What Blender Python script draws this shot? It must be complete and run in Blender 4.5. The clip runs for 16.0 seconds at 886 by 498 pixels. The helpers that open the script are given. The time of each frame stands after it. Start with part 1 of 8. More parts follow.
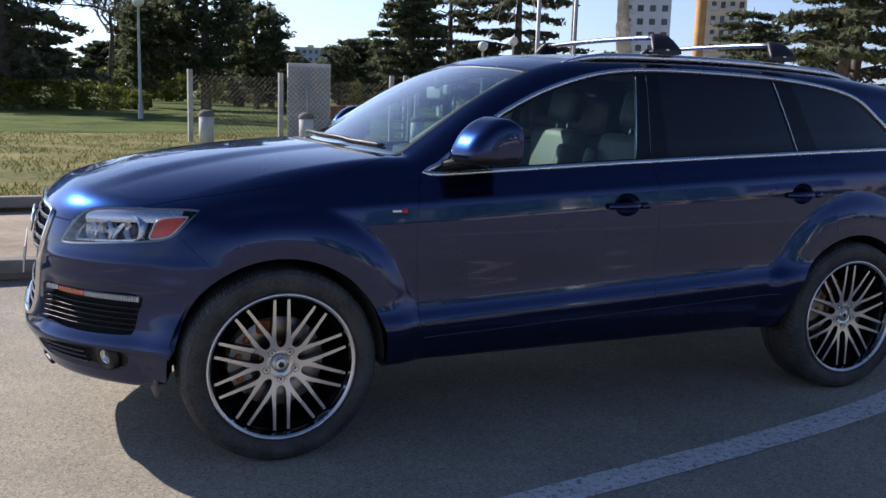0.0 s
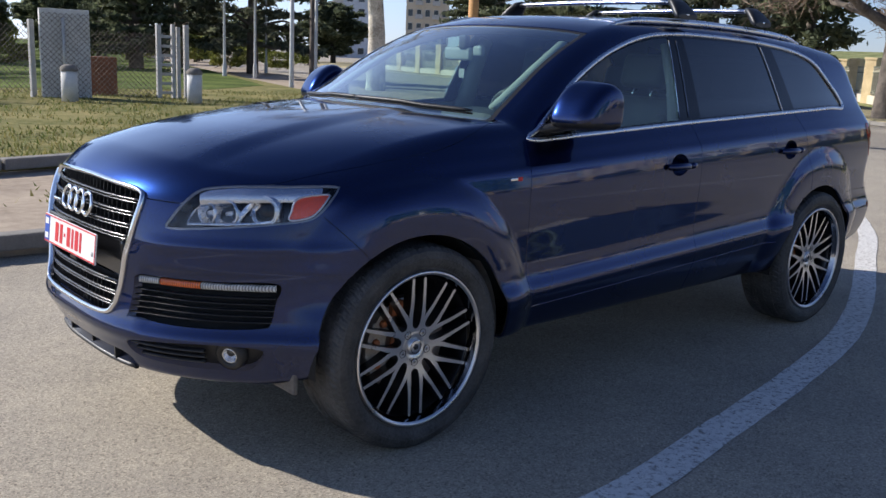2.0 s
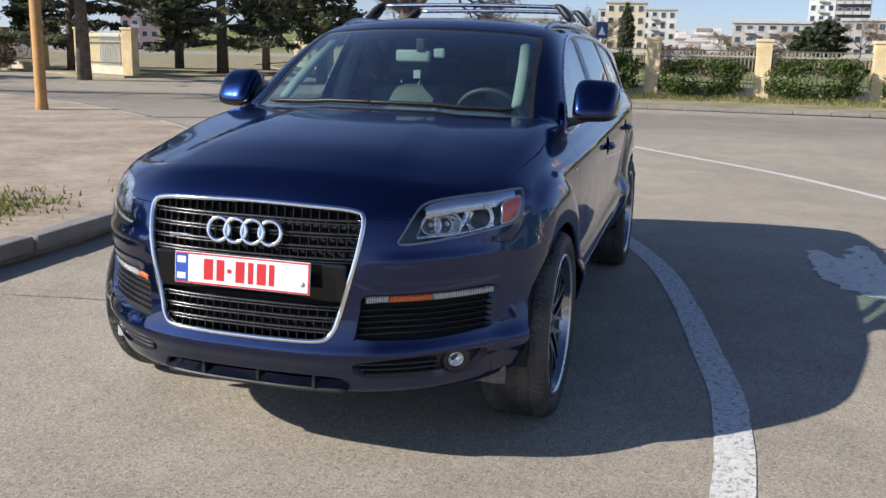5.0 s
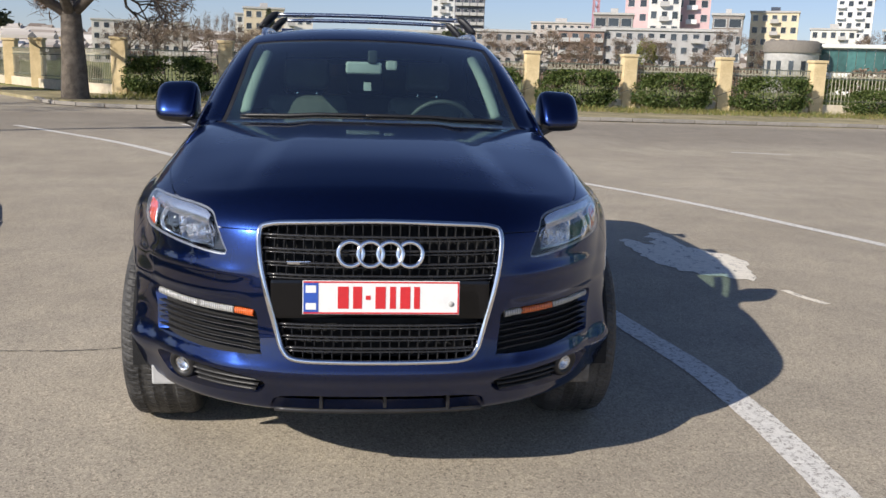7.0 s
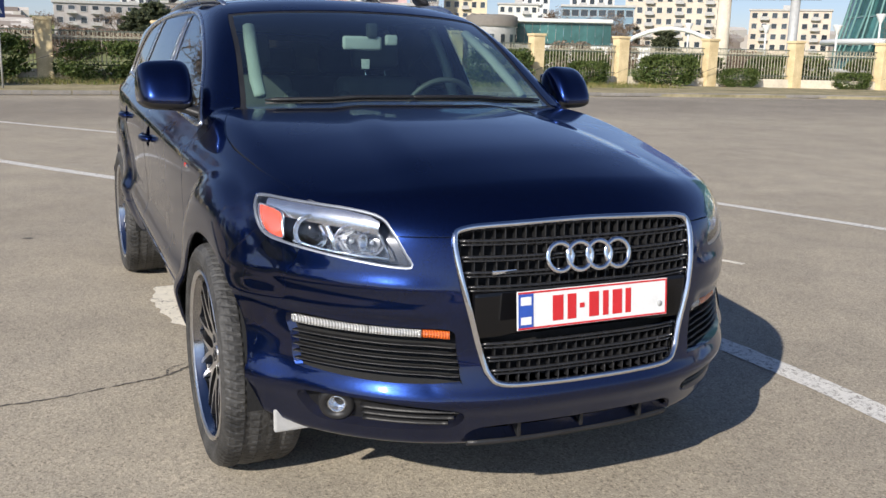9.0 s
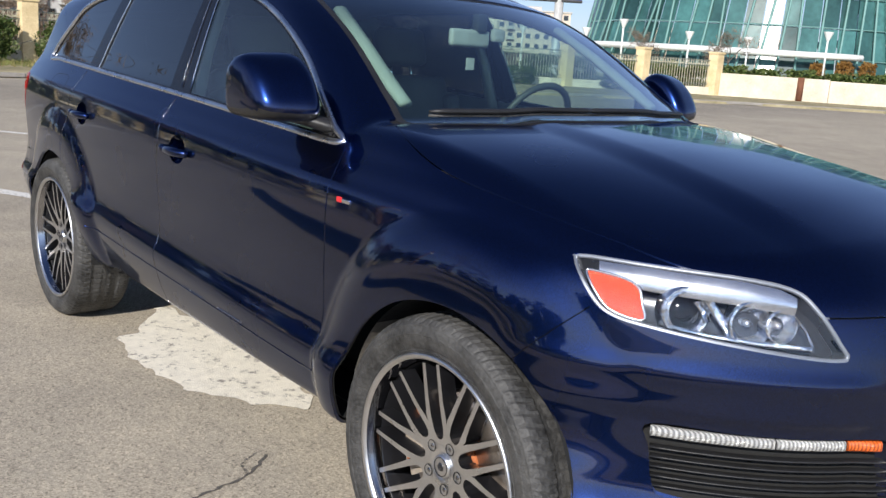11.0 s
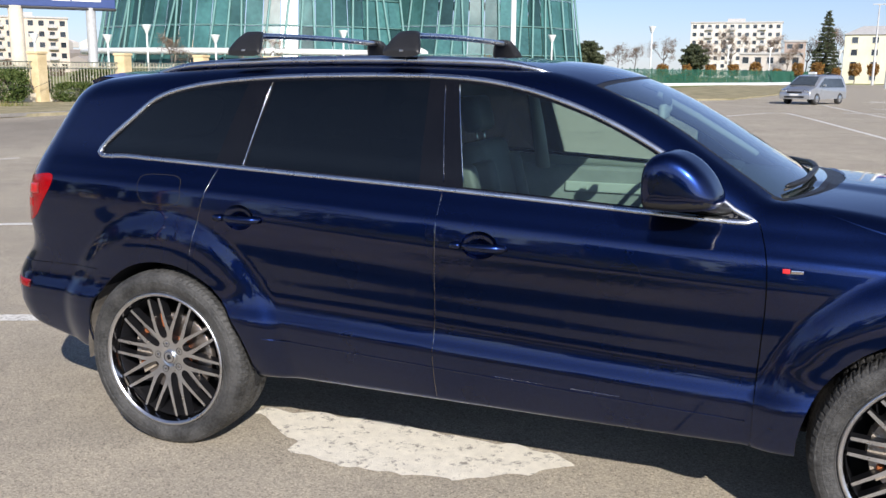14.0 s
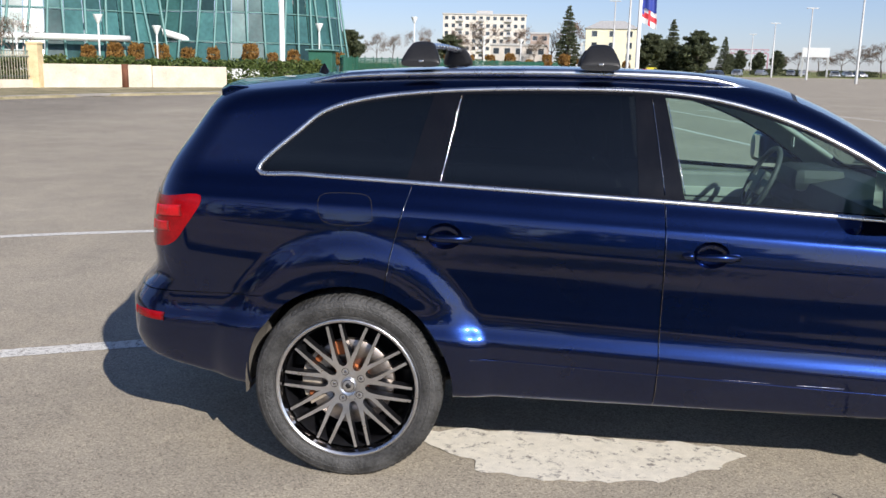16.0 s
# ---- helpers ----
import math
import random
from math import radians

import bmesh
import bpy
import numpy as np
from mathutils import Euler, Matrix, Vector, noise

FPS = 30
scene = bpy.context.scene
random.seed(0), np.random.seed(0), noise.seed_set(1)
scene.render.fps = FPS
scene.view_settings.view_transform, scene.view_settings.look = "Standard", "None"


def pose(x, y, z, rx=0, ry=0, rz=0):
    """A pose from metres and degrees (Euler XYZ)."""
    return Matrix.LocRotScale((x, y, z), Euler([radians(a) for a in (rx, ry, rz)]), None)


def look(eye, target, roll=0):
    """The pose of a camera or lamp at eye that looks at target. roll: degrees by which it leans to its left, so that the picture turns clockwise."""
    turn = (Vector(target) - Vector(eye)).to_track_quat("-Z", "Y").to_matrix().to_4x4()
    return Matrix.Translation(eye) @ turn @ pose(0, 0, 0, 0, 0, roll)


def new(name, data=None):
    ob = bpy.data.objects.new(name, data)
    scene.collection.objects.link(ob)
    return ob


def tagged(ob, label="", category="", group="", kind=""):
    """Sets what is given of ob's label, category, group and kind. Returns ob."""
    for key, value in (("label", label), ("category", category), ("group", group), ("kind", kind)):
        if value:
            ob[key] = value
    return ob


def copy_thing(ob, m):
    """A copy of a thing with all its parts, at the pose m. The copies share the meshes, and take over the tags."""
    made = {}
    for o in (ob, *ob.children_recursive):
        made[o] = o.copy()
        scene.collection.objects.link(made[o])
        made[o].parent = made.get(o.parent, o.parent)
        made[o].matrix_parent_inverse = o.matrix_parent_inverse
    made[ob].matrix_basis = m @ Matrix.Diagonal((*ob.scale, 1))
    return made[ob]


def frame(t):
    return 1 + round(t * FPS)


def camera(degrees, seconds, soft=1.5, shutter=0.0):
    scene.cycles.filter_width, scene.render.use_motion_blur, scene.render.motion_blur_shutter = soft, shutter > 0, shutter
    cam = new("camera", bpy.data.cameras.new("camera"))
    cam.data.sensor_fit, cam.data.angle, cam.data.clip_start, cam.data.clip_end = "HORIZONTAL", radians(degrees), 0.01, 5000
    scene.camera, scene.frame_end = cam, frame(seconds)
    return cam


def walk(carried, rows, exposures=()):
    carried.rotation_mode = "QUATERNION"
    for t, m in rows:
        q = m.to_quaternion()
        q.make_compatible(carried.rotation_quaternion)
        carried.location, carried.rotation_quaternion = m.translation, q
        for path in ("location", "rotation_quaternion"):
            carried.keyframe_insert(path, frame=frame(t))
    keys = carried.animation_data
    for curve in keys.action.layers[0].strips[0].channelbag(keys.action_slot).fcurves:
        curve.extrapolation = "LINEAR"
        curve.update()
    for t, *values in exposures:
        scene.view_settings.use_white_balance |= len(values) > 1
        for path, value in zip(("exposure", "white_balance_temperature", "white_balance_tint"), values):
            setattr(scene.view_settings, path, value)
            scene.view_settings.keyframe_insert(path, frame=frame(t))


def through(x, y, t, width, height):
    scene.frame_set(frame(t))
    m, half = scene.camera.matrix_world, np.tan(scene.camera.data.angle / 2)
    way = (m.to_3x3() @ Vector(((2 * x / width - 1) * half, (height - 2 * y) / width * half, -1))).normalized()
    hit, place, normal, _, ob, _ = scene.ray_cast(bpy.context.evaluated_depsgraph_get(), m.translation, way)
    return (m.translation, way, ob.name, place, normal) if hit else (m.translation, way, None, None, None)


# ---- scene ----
cam = camera(52.0, 16.0)
PATH = [
    (0, (2.316, 4.364, 1.461), (1.526, 2.558, 1.126), 1.9),
    (0.5, (2.693, 4.219, 1.472), (1.793, 2.466, 1.131), 1.6),
    (1, (3.014, 3.961, 1.488), (1.981, 2.281, 1.157), 1.7),
    (1.5, (3.35, 3.72, 1.474), (2.164, 2.152, 1.101), 2.0),
    (2, (3.598, 3.416, 1.454), (2.294, 1.957, 1.038), 2.5),
    (2.5, (3.818, 3.059, 1.48), (2.376, 1.735, 1.07), 3.7),
    (3, (4.091, 2.76, 1.495), (2.524, 1.588, 1.083), 2.2),
    (3.5, (4.305, 2.412, 1.504), (2.647, 1.363, 1.115), 1.0),
    (4, (4.561, 2.106, 1.5), (2.818, 1.211, 1.102), 1.5),
    (4.2, (4.714, 2.01, 1.498), (2.939, 1.186, 1.085), 1.4),
    (6.3, (5.368, 0.462, 1.486), (3.407, 0.391, 1.099), 2.4),
    (6.5, (5.344, 0.286, 1.486), (3.383, 0.3, 1.095), 2.5),
    (7, (5.352, -0.113, 1.482), (3.402, 0.095, 1.091), 1.8),
    (7.5, (5.222, -0.475, 1.447), (3.293, -0.115, 1.062), 1.8),
    (8, (5.052, -0.85, 1.453), (3.172, -0.293, 1.063), 2.0),
    (8.5, (4.896, -1.204, 1.454), (3.077, -0.488, 1.034), 1.2),
    (9, (4.585, -1.481, 1.446), (2.808, -0.67, 1.018), 1.4),
    (9.5, (4.25, -1.727, 1.416), (2.531, -0.8, 0.987), 2.5),
    (10, (3.899, -1.95, 1.41), (2.247, -0.911, 0.972), 3.1),
    (10.2, (3.73, -2.02, 1.407), (2.095, -0.951, 0.974), 3.5),
    (12.3, (2.23, -3.158, 1.568), (1.211, -1.5, 1.107), 2.0),
    (12.5, (2.094, -3.312, 1.608), (1.153, -1.61, 1.142), 1.8),
    (13, (1.721, -3.528, 1.603), (0.859, -1.784, 1.139), 1.9),
    (13.5, (1.353, -3.836, 1.607), (0.567, -2.049, 1.176), 1.8),
    (14, (0.945, -4.104, 1.635), (0.265, -2.263, 1.248), 0.6),
    (14.5, (0.539, -4.243, 1.672), (-0.018, -2.364, 1.275), -0.3),
    (15, (0.14, -4.417, 1.671), (-0.284, -2.514, 1.223), 0.2),
    (15.5, (-0.306, -4.425, 1.707), (-0.644, -2.5, 1.284), 0.6),
    (16, (-0.815, -4.464, 1.709), (-0.983, -2.512, 1.305), 1.2),
]
walk(cam, [(t, look(eye, target, roll)) for t, eye, target, roll in PATH],
     exposures=((0.0, 0.15, 6150, 14), (4.0, 0.30, 6000, 12), (6.5, 0.05, 6500, 12), (10.0, 0.07, 6300, 11), (12.5, 0.25, 6150, 12), (15.0, 0.18, 6200, 13), (16.0, 0.10, 6200, 13)))

# ---- world and sun ----
SUN_TO = Vector((0.56, -0.83, 0.60)).normalized()
world = bpy.data.worlds.new("world")
scene.world = world
world.use_nodes = True
wt = world.node_tree
sky = wt.nodes.new("ShaderNodeTexSky")
sky.sky_type = "NISHITA"
sky.sun_disc = False
sky.sun_elevation = math.asin(SUN_TO.z)
sky.sun_rotation = math.atan2(SUN_TO.x, SUN_TO.y)
sky.altitude = 600
sky.air_density, sky.dust_density, sky.ozone_density = 1.0, 0.35, 3.2
blue = wt.nodes.new("ShaderNodeMixRGB")
blue.blend_type = "MULTIPLY"
blue.inputs[0].default_value, blue.inputs[2].default_value = 1.0, (0.95, 0.96, 1.16, 1)
wt.links.new(sky.outputs[0], blue.inputs[1])
# low haze that thickens towards the sun
way, dot, sep_z, low, amount, haze = (wt.nodes.new("ShaderNodeTexCoord"), wt.nodes.new("ShaderNodeVectorMath"), wt.nodes.new("ShaderNodeSeparateXYZ"),
                                      wt.nodes.new("ShaderNodeMapRange"), wt.nodes.new("ShaderNodeMath"), wt.nodes.new("ShaderNodeMixRGB"))
dot.operation, amount.operation, haze.blend_type = "DOT_PRODUCT", "MULTIPLY", "ADD"
dot.inputs[1].default_value = SUN_TO
near = wt.nodes.new("ShaderNodeMapRange")
near.inputs[1].default_value, near.inputs[2].default_value, near.inputs[3].default_value = -0.10, 1.0, 0.20
low.interpolation_type = near.interpolation_type = "SMOOTHSTEP"
low.inputs[1].default_value, low.inputs[2].default_value, low.inputs[3].default_value, low.inputs[4].default_value = -0.05, 0.75, 1.0, 0.0
wt.links.new(way.outputs["Generated"], dot.inputs[0])
wt.links.new(way.outputs["Generated"], sep_z.inputs[0])
wt.links.new(dot.outputs["Value"], near.inputs[0])
wt.links.new(sep_z.outputs[2], low.inputs[0])
wt.links.new(near.outputs[0], amount.inputs[0])
wt.links.new(low.outputs[0], amount.inputs[1])
wt.links.new(amount.outputs[0], haze.inputs[0])
wt.links.new(blue.outputs[0], haze.inputs[1])
haze.inputs[2].default_value = (9.0, 10.8, 13.0, 1)
wt.links.new(haze.outputs[0], wt.nodes["Background"].inputs[0])
wt.nodes["Background"].inputs[1].default_value = 0.070
sun = new("sun", bpy.data.lights.new("sun", "SUN"))
sun.data.energy, sun.data.angle, sun.data.color = 5.5, radians(0.55), (1.0, 0.93, 0.82)
sun.matrix_world = look(SUN_TO * 50, (0, 0, 0))

# ---- materials ----
def nodes_of(m):
    m.use_nodes = True
    return m.node_tree.nodes, m.node_tree.links, m.node_tree.nodes["Principled BSDF"]


def mat(name, rgb, rough=0.6, metal=0.0, var=0.18, scale=6.0, bump=0.0, bscale=80.0, coat=0.0, spec=0.5, rgb2=None, per_piece=0.0, spots=0.0, ribs=0.0):
    """A plain surface with two scales of variation in colour, some in gloss, and fine relief."""
    m = bpy.data.materials.new(name)
    n, l, b = nodes_of(m)
    co = n.new("ShaderNodeTexCoord")
    big, fine = n.new("ShaderNodeTexNoise"), n.new("ShaderNodeTexNoise")
    big.inputs["Scale"].default_value, fine.inputs["Scale"].default_value = scale, scale * 9
    big.inputs["Detail"].default_value = 5
    fine.inputs["Detail"].default_value = 4
    for t in (big, fine):
        l.new(co.outputs["Object"], t.inputs["Vector"])
    add = n.new("ShaderNodeMath")
    add.operation = "MULTIPLY_ADD"
    l.new(big.outputs["Fac"], add.inputs[0])
    add.inputs[1].default_value = 0.62
    half = n.new("ShaderNodeMath")
    half.operation = "MULTIPLY"
    half.inputs[1].default_value = 0.38
    l.new(fine.outputs["Fac"], half.inputs[0])
    l.new(half.outputs[0], add.inputs[2])
    ramp = n.new("ShaderNodeValToRGB")
    lo = [c * (1 - var) for c in rgb]
    hi = [min(1, c * (1 + var)) for c in (rgb2 or rgb)]
    ramp.color_ramp.elements[0].position, ramp.color_ramp.elements[1].position = 0.32, 0.68
    ramp.color_ramp.elements[0].color, ramp.color_ramp.elements[1].color = (*lo, 1), (*hi, 1)
    l.new(add.outputs[0], ramp.inputs[0])
    last = ramp.outputs[0]
    if per_piece:
        info, hsv = n.new("ShaderNodeObjectInfo"), n.new("ShaderNodeHueSaturation")
        rng = n.new("ShaderNodeMapRange")
        rng.inputs[3].default_value, rng.inputs[4].default_value = 1 - per_piece, 1 + per_piece
        l.new(info.outputs["Random"], rng.inputs[0])
        l.new(rng.outputs[0], hsv.inputs["Value"])
        l.new(last, hsv.inputs["Color"])
        last = hsv.outputs[0]
    if spots:
        vor = n.new("ShaderNodeTexVoronoi")
        vor.inputs["Scale"].default_value = spots
        l.new(co.outputs["Object"], vor.inputs["Vector"])
        sr = n.new("ShaderNodeValToRGB")
        sr.color_ramp.elements[0].position, sr.color_ramp.elements[1].position = 0.1, 0.35
        sr.color_ramp.elements[0].color, sr.color_ramp.elements[1].color = (0.35, 0.35, 0.35, 1), (1, 1, 1, 1)
        l.new(vor.outputs["Distance"], sr.inputs[0])
        mx = n.new("ShaderNodeMixRGB")
        mx.blend_type = "MULTIPLY"
        mx.inputs[0].default_value = 0.6
        l.new(last, mx.inputs[1])
        l.new(sr.outputs[0], mx.inputs[2])
        last = mx.outputs[0]
    if ribs:
        wv = n.new("ShaderNodeTexWave")
        wv.bands_direction = "Y"
        wv.inputs["Scale"].default_value, wv.inputs["Distortion"].default_value = ribs, 0.4
        l.new(co.outputs["Object"], wv.inputs["Vector"])
        wr = n.new("ShaderNodeMapRange")
        wr.inputs[3].default_value, wr.inputs[4].default_value = 0.35, 1.1
        l.new(wv.outputs["Fac"], wr.inputs[0])
        mw = n.new("ShaderNodeMixRGB")
        mw.blend_type = "MULTIPLY"
        mw.inputs[0].default_value = 1.0
        l.new(last, mw.inputs[1])
        l.new(wr.outputs[0], mw.inputs[2])
        last = mw.outputs[0]
    l.new(last, b.inputs["Base Color"])
    rr = n.new("ShaderNodeMapRange")
    rr.inputs[3].default_value, rr.inputs[4].default_value = max(0.02, rough - 0.08), min(1, rough + 0.08)
    l.new(big.outputs["Fac"], rr.inputs[0])
    l.new(rr.outputs[0], b.inputs["Roughness"])
    b.inputs["Metallic"].default_value = metal
    b.inputs["Coat Weight"].default_value = coat
    b.inputs["Coat Roughness"].default_value = 0.03
    b.inputs["Specular IOR Level"].default_value = spec
    if bump:
        tex, bp = n.new("ShaderNodeTexNoise"), n.new("ShaderNodeBump")
        tex.inputs["Scale"].default_value, tex.inputs["Detail"].default_value = bscale, 5
        l.new(co.outputs["Object"], tex.inputs["Vector"])
        bp.inputs["Strength"].default_value, bp.inputs["Distance"].default_value = bump, 0.02
        l.new(tex.outputs["Fac"], bp.inputs["Height"])
        l.new(bp.outputs[0], b.inputs["Normal"])
    return m


def glass(name, tint, gloss=1.0, ior=1.5, pane_haze=0.0, power=3.3):
    """A thin pane: tinted see-through, with a mirror-like gloss that grows at a slant."""
    m = bpy.data.materials.new(name)
    n, l, b = nodes_of(m)
    n.remove(b)
    out = n["Material Output"]
    tr, gl, mx, fr = (n.new("ShaderNodeBsdfTransparent"), n.new("ShaderNodeBsdfGlossy"), n.new("ShaderNodeMixShader"), n.new("ShaderNodeLayerWeight"))
    tr.inputs[0].default_value = (*tint, 1)
    gl.inputs["Roughness"].default_value = 0.01
    gl.inputs[0].default_value = (gloss, gloss, gloss, 1)
    fr.inputs[0].default_value = 0.5
    pw, rf = n.new("ShaderNodeMath"), n.new("ShaderNodeMapRange")
    pw.operation = "POWER"
    pw.inputs[1].default_value = power
    l.new(fr.outputs["Facing"], pw.inputs[0])
    rf.inputs[3].default_value, rf.inputs[4].default_value = 1.15 * ((ior - 1) / (ior + 1)) ** 2, 1.0
    l.new(pw.outputs[0], rf.inputs[0])
    l.new(rf.outputs[0], mx.inputs[0])
    l.new(tr.outputs[0], mx.inputs[1])
    l.new(gl.outputs[0], mx.inputs[2])
    last = mx.outputs[0]
    if pane_haze:
        # pale green haze painted in for sky glare on dusty glass, uneven over it
        df, md, co, nz, rg = (n.new("ShaderNodeBsdfDiffuse"), n.new("ShaderNodeMixShader"), n.new("ShaderNodeTexCoord"), n.new("ShaderNodeTexNoise"), n.new("ShaderNodeMapRange"))
        df.inputs[0].default_value = (0.45, 0.58, 0.54, 1)
        nz.inputs["Scale"].default_value, nz.inputs["Detail"].default_value = 5.0, 8
        l.new(co.outputs["Object"], nz.inputs["Vector"])
        rg.inputs[3].default_value, rg.inputs[4].default_value = pane_haze * 0.5, pane_haze * 1.5
        l.new(nz.outputs["Fac"], rg.inputs[0])
        l.new(rg.outputs[0], md.inputs[0])
        l.new(last, md.inputs[1])
        l.new(df.outputs[0], md.inputs[2])
        last = md.outputs[0]
    l.new(last, out.inputs["Surface"])
    return m


def car_paint():
    m = bpy.data.materials.new("blue_metallic_paint")
    n, l, b = nodes_of(m)
    co, flake, dirt = n.new("ShaderNodeTexCoord"), n.new("ShaderNodeTexVoronoi"), n.new("ShaderNodeTexNoise")
    flake.inputs["Scale"].default_value = 900
    dirt.inputs["Scale"].default_value, dirt.inputs["Detail"].default_value = 3.0, 8
    for t in (flake, dirt):
        l.new(co.outputs["Object"], t.inputs["Vector"])
    mixc = n.new("ShaderNodeMixRGB")
    mixc.inputs[1].default_value, mixc.inputs[2].default_value = (0.0027, 0.0072, 0.033, 1), (0.0098, 0.0265, 0.125, 1)
    l.new(flake.outputs["Color"], mixc.inputs[0])
    l.new(mixc.outputs[0], b.inputs["Base Color"])
    b.inputs["Metallic"].default_value = 1.0
    rr = n.new("ShaderNodeMapRange")
    rr.inputs[3].default_value, rr.inputs[4].default_value = 0.25, 0.31
    l.new(dirt.outputs["Fac"], rr.inputs[0])
    l.new(rr.outputs[0], b.inputs["Roughness"])
    b.inputs["Coat Weight"].default_value = 1.0
    b.inputs["Specular Tint"].default_value = (0.52, 0.58, 0.72, 1)
    b.inputs["Coat IOR"].default_value = 1.52
    cr = n.new("ShaderNodeMapRange")
    cr.inputs[3].default_value, cr.inputs[4].default_value = 0.02, 0.06
    l.new(dirt.outputs["Fac"], cr.inputs[0])
    l.new(cr.outputs[0], b.inputs["Coat Roughness"])
    return m


PAINT = car_paint()
CHROME = mat("chrome", (0.78, 0.78, 0.80), 0.12, 1.0, 0.06, 5)
SATIN = mat("satin_aluminium", (0.72, 0.73, 0.75), 0.28, 1.0, 0.08, 9)
RIM = mat("machined_rim", (0.66, 0.66, 0.67), 0.30, 1.0, 0.10, 14)
RIM_DARK = mat("black_rim_paint", (0.012, 0.012, 0.014), 0.35, 0.2, 0.3, 9, coat=0.4)
CRANE_RED = mat("faded_crane_paint", (0.50, 0.29, 0.34), 0.6, 0, 0.15, 3)
RUBBER = mat("dusty_tyre_rubber", (0.020, 0.020, 0.020), 0.62, 0, 0.6, 9, 0.25, 90, rgb2=(0.050, 0.049, 0.047))
LIP = mat("polished_dark_lip", (0.34, 0.34, 0.36), 0.13, 1.0, 0.15, 9)
BLACK = mat("black_plastic", (0.016, 0.016, 0.017), 0.45, 0, 0.3, 10, 0.1, 200)
SLAT = mat("semi_gloss_slat", (0.020, 0.020, 0.021), 0.26, 0, 0.3, 20, spec=0.7)
GLOSS_BLACK = mat("gloss_black", (0.005, 0.005, 0.006), 0.12, 0, 0.2, 8, spec=0.4)
CAVITY = mat("dark_liner", (0.010, 0.010, 0.010), 0.9, 0, 0.3, 8, 0.2, 60)
# dusty brown-grey; also paints the shade on the left air deflector
DUSTY_OR_SHADED = mat("dusty_or_shaded_plastic", (0.15, 0.135, 0.115), 0.9, 0, 0.4, 6, 0.3, 40)
GREY_PLASTIC = mat("grey_plastic", (0.45, 0.45, 0.44), 0.6, 0, 0.15, 8)
GLASS_CLEAR = glass("windscreen_glass", (0.72, 0.90, 0.84), 1.0, 1.62, 0.007, 2.3)
GLASS_FRONT = glass("green_side_glass", (0.76, 0.92, 0.86), 1.0, 1.55, 0.006)
GLASS_DARK = glass("black_tinted_glass", (0.026, 0.028, 0.034), 1.0, 1.52, 0.004)
LENS = glass("clear_lens", (0.95, 0.96, 0.97), 1.0, 1.45)
LENS_ORANGE = mat("orange_red_reflector", (0.80, 0.085, 0.03), 0.25, 0, 0.15, 60, 0.4, 300, coat=0.8)
LENS_AMBER = mat("amber_lens", (0.85, 0.15, 0.018), 0.25, 0, 0.2, 80, 0.4, 300, coat=0.7, ribs=45)
LENS_RED = mat("red_tail_lens", (0.26, 0.002, 0.005), 0.12, 0, 0.25, 50, 0.04, 260, spec=0.3)
LENS_BRIGHT = mat("bright_red_cell", (0.60, 0.010, 0.014), 0.15, 0, 0.2, 70, 0.05, 300, spec=0.4)
LENS_WHITE = mat("ribbed_white_lens", (0.62, 0.62, 0.60), 0.2, 0.3, 0.3, 90, 0.5, 260, coat=0.8, ribs=45)
REFLECTOR = mat("lamp_reflector", (0.80, 0.81, 0.83), 0.07, 1.0, 0.15, 60, 0.30, 70)
HOUSING = mat("lamp_housing", (0.060, 0.064, 0.075), 0.22, 0.4, 0.2, 12)
BEZEL = mat("satin_lamp_bezel", (0.26, 0.275, 0.31), 0.42, 0.6, 0.1, 12)
BROW = mat("satin_lamp_brow", (0.62, 0.64, 0.69), 0.24, 0.9, 0.1, 12)
LEATHER_DARK = mat("dark_leather", (0.06, 0.062, 0.06), 0.5, 0, 0.25, 12, 0.2, 120)
LEATHER_GREY = mat("grey_leather", (0.085, 0.088, 0.082), 0.5, 0, 0.2, 12, 0.2, 120)
TRIM_PALE = mat("pale_cabin_trim", (0.36, 0.37, 0.34), 0.7, 0, 0.1, 10, 0.1, 150)
DOOR_CARD = mat("grey_door_lining", (0.22, 0.225, 0.215), 0.6, 0, 0.15, 10, 0.15, 150)
DASH = mat("dark_dashboard", (0.035, 0.038, 0.038), 0.6, 0, 0.2, 10, 0.15, 160)
MIRROR = mat("mirror_glass", (0.9, 0.9, 0.9), 0.03, 1.0, 0.0, 5)
PLATE_WHITE = mat("plate_white", (0.80, 0.80, 0.78), 0.35, 0, 0.06, 30)
PLATE_RED = mat("plate_red", (0.60, 0.025, 0.03), 0.4, 0, 0.1, 40)
PLATE_BLUE = mat("plate_blue", (0.03, 0.09, 0.42), 0.4, 0, 0.1, 40)
DISC = mat("brake_disc_steel", (0.38, 0.33, 0.29), 0.38, 0.9, 0.2, 20)
CALIPER = mat("dusty_caliper", (0.40, 0.34, 0.27), 0.6, 0.3, 0.3, 25, 0.2, 120)
RUST = mat("rusty_caliper", (0.42, 0.13, 0.04), 0.75, 0.1, 0.4, 30, 0.3, 120)
# ---- car body: an implicit solid, |y| symmetric, x forward, wheelbase 3.0 m ----
HUB_X, HUB_Z, HUB_Y = 1.5, 0.386, 0.852
ARCH_R = 0.432


def smin(a, b, k):
    h = np.maximum(k - np.abs(a - b), 0) / k
    return np.minimum(a, b) - h * h * k / 4


def smax(a, b, k):
    h = np.maximum(k - np.abs(a - b), 0) / k
    return np.maximum(a, b) + h * h * k / 4


def step(a, b, v):
    t = np.clip((v - a) / (b - a), 0, 1)
    return t * t * (3 - 2 * t)


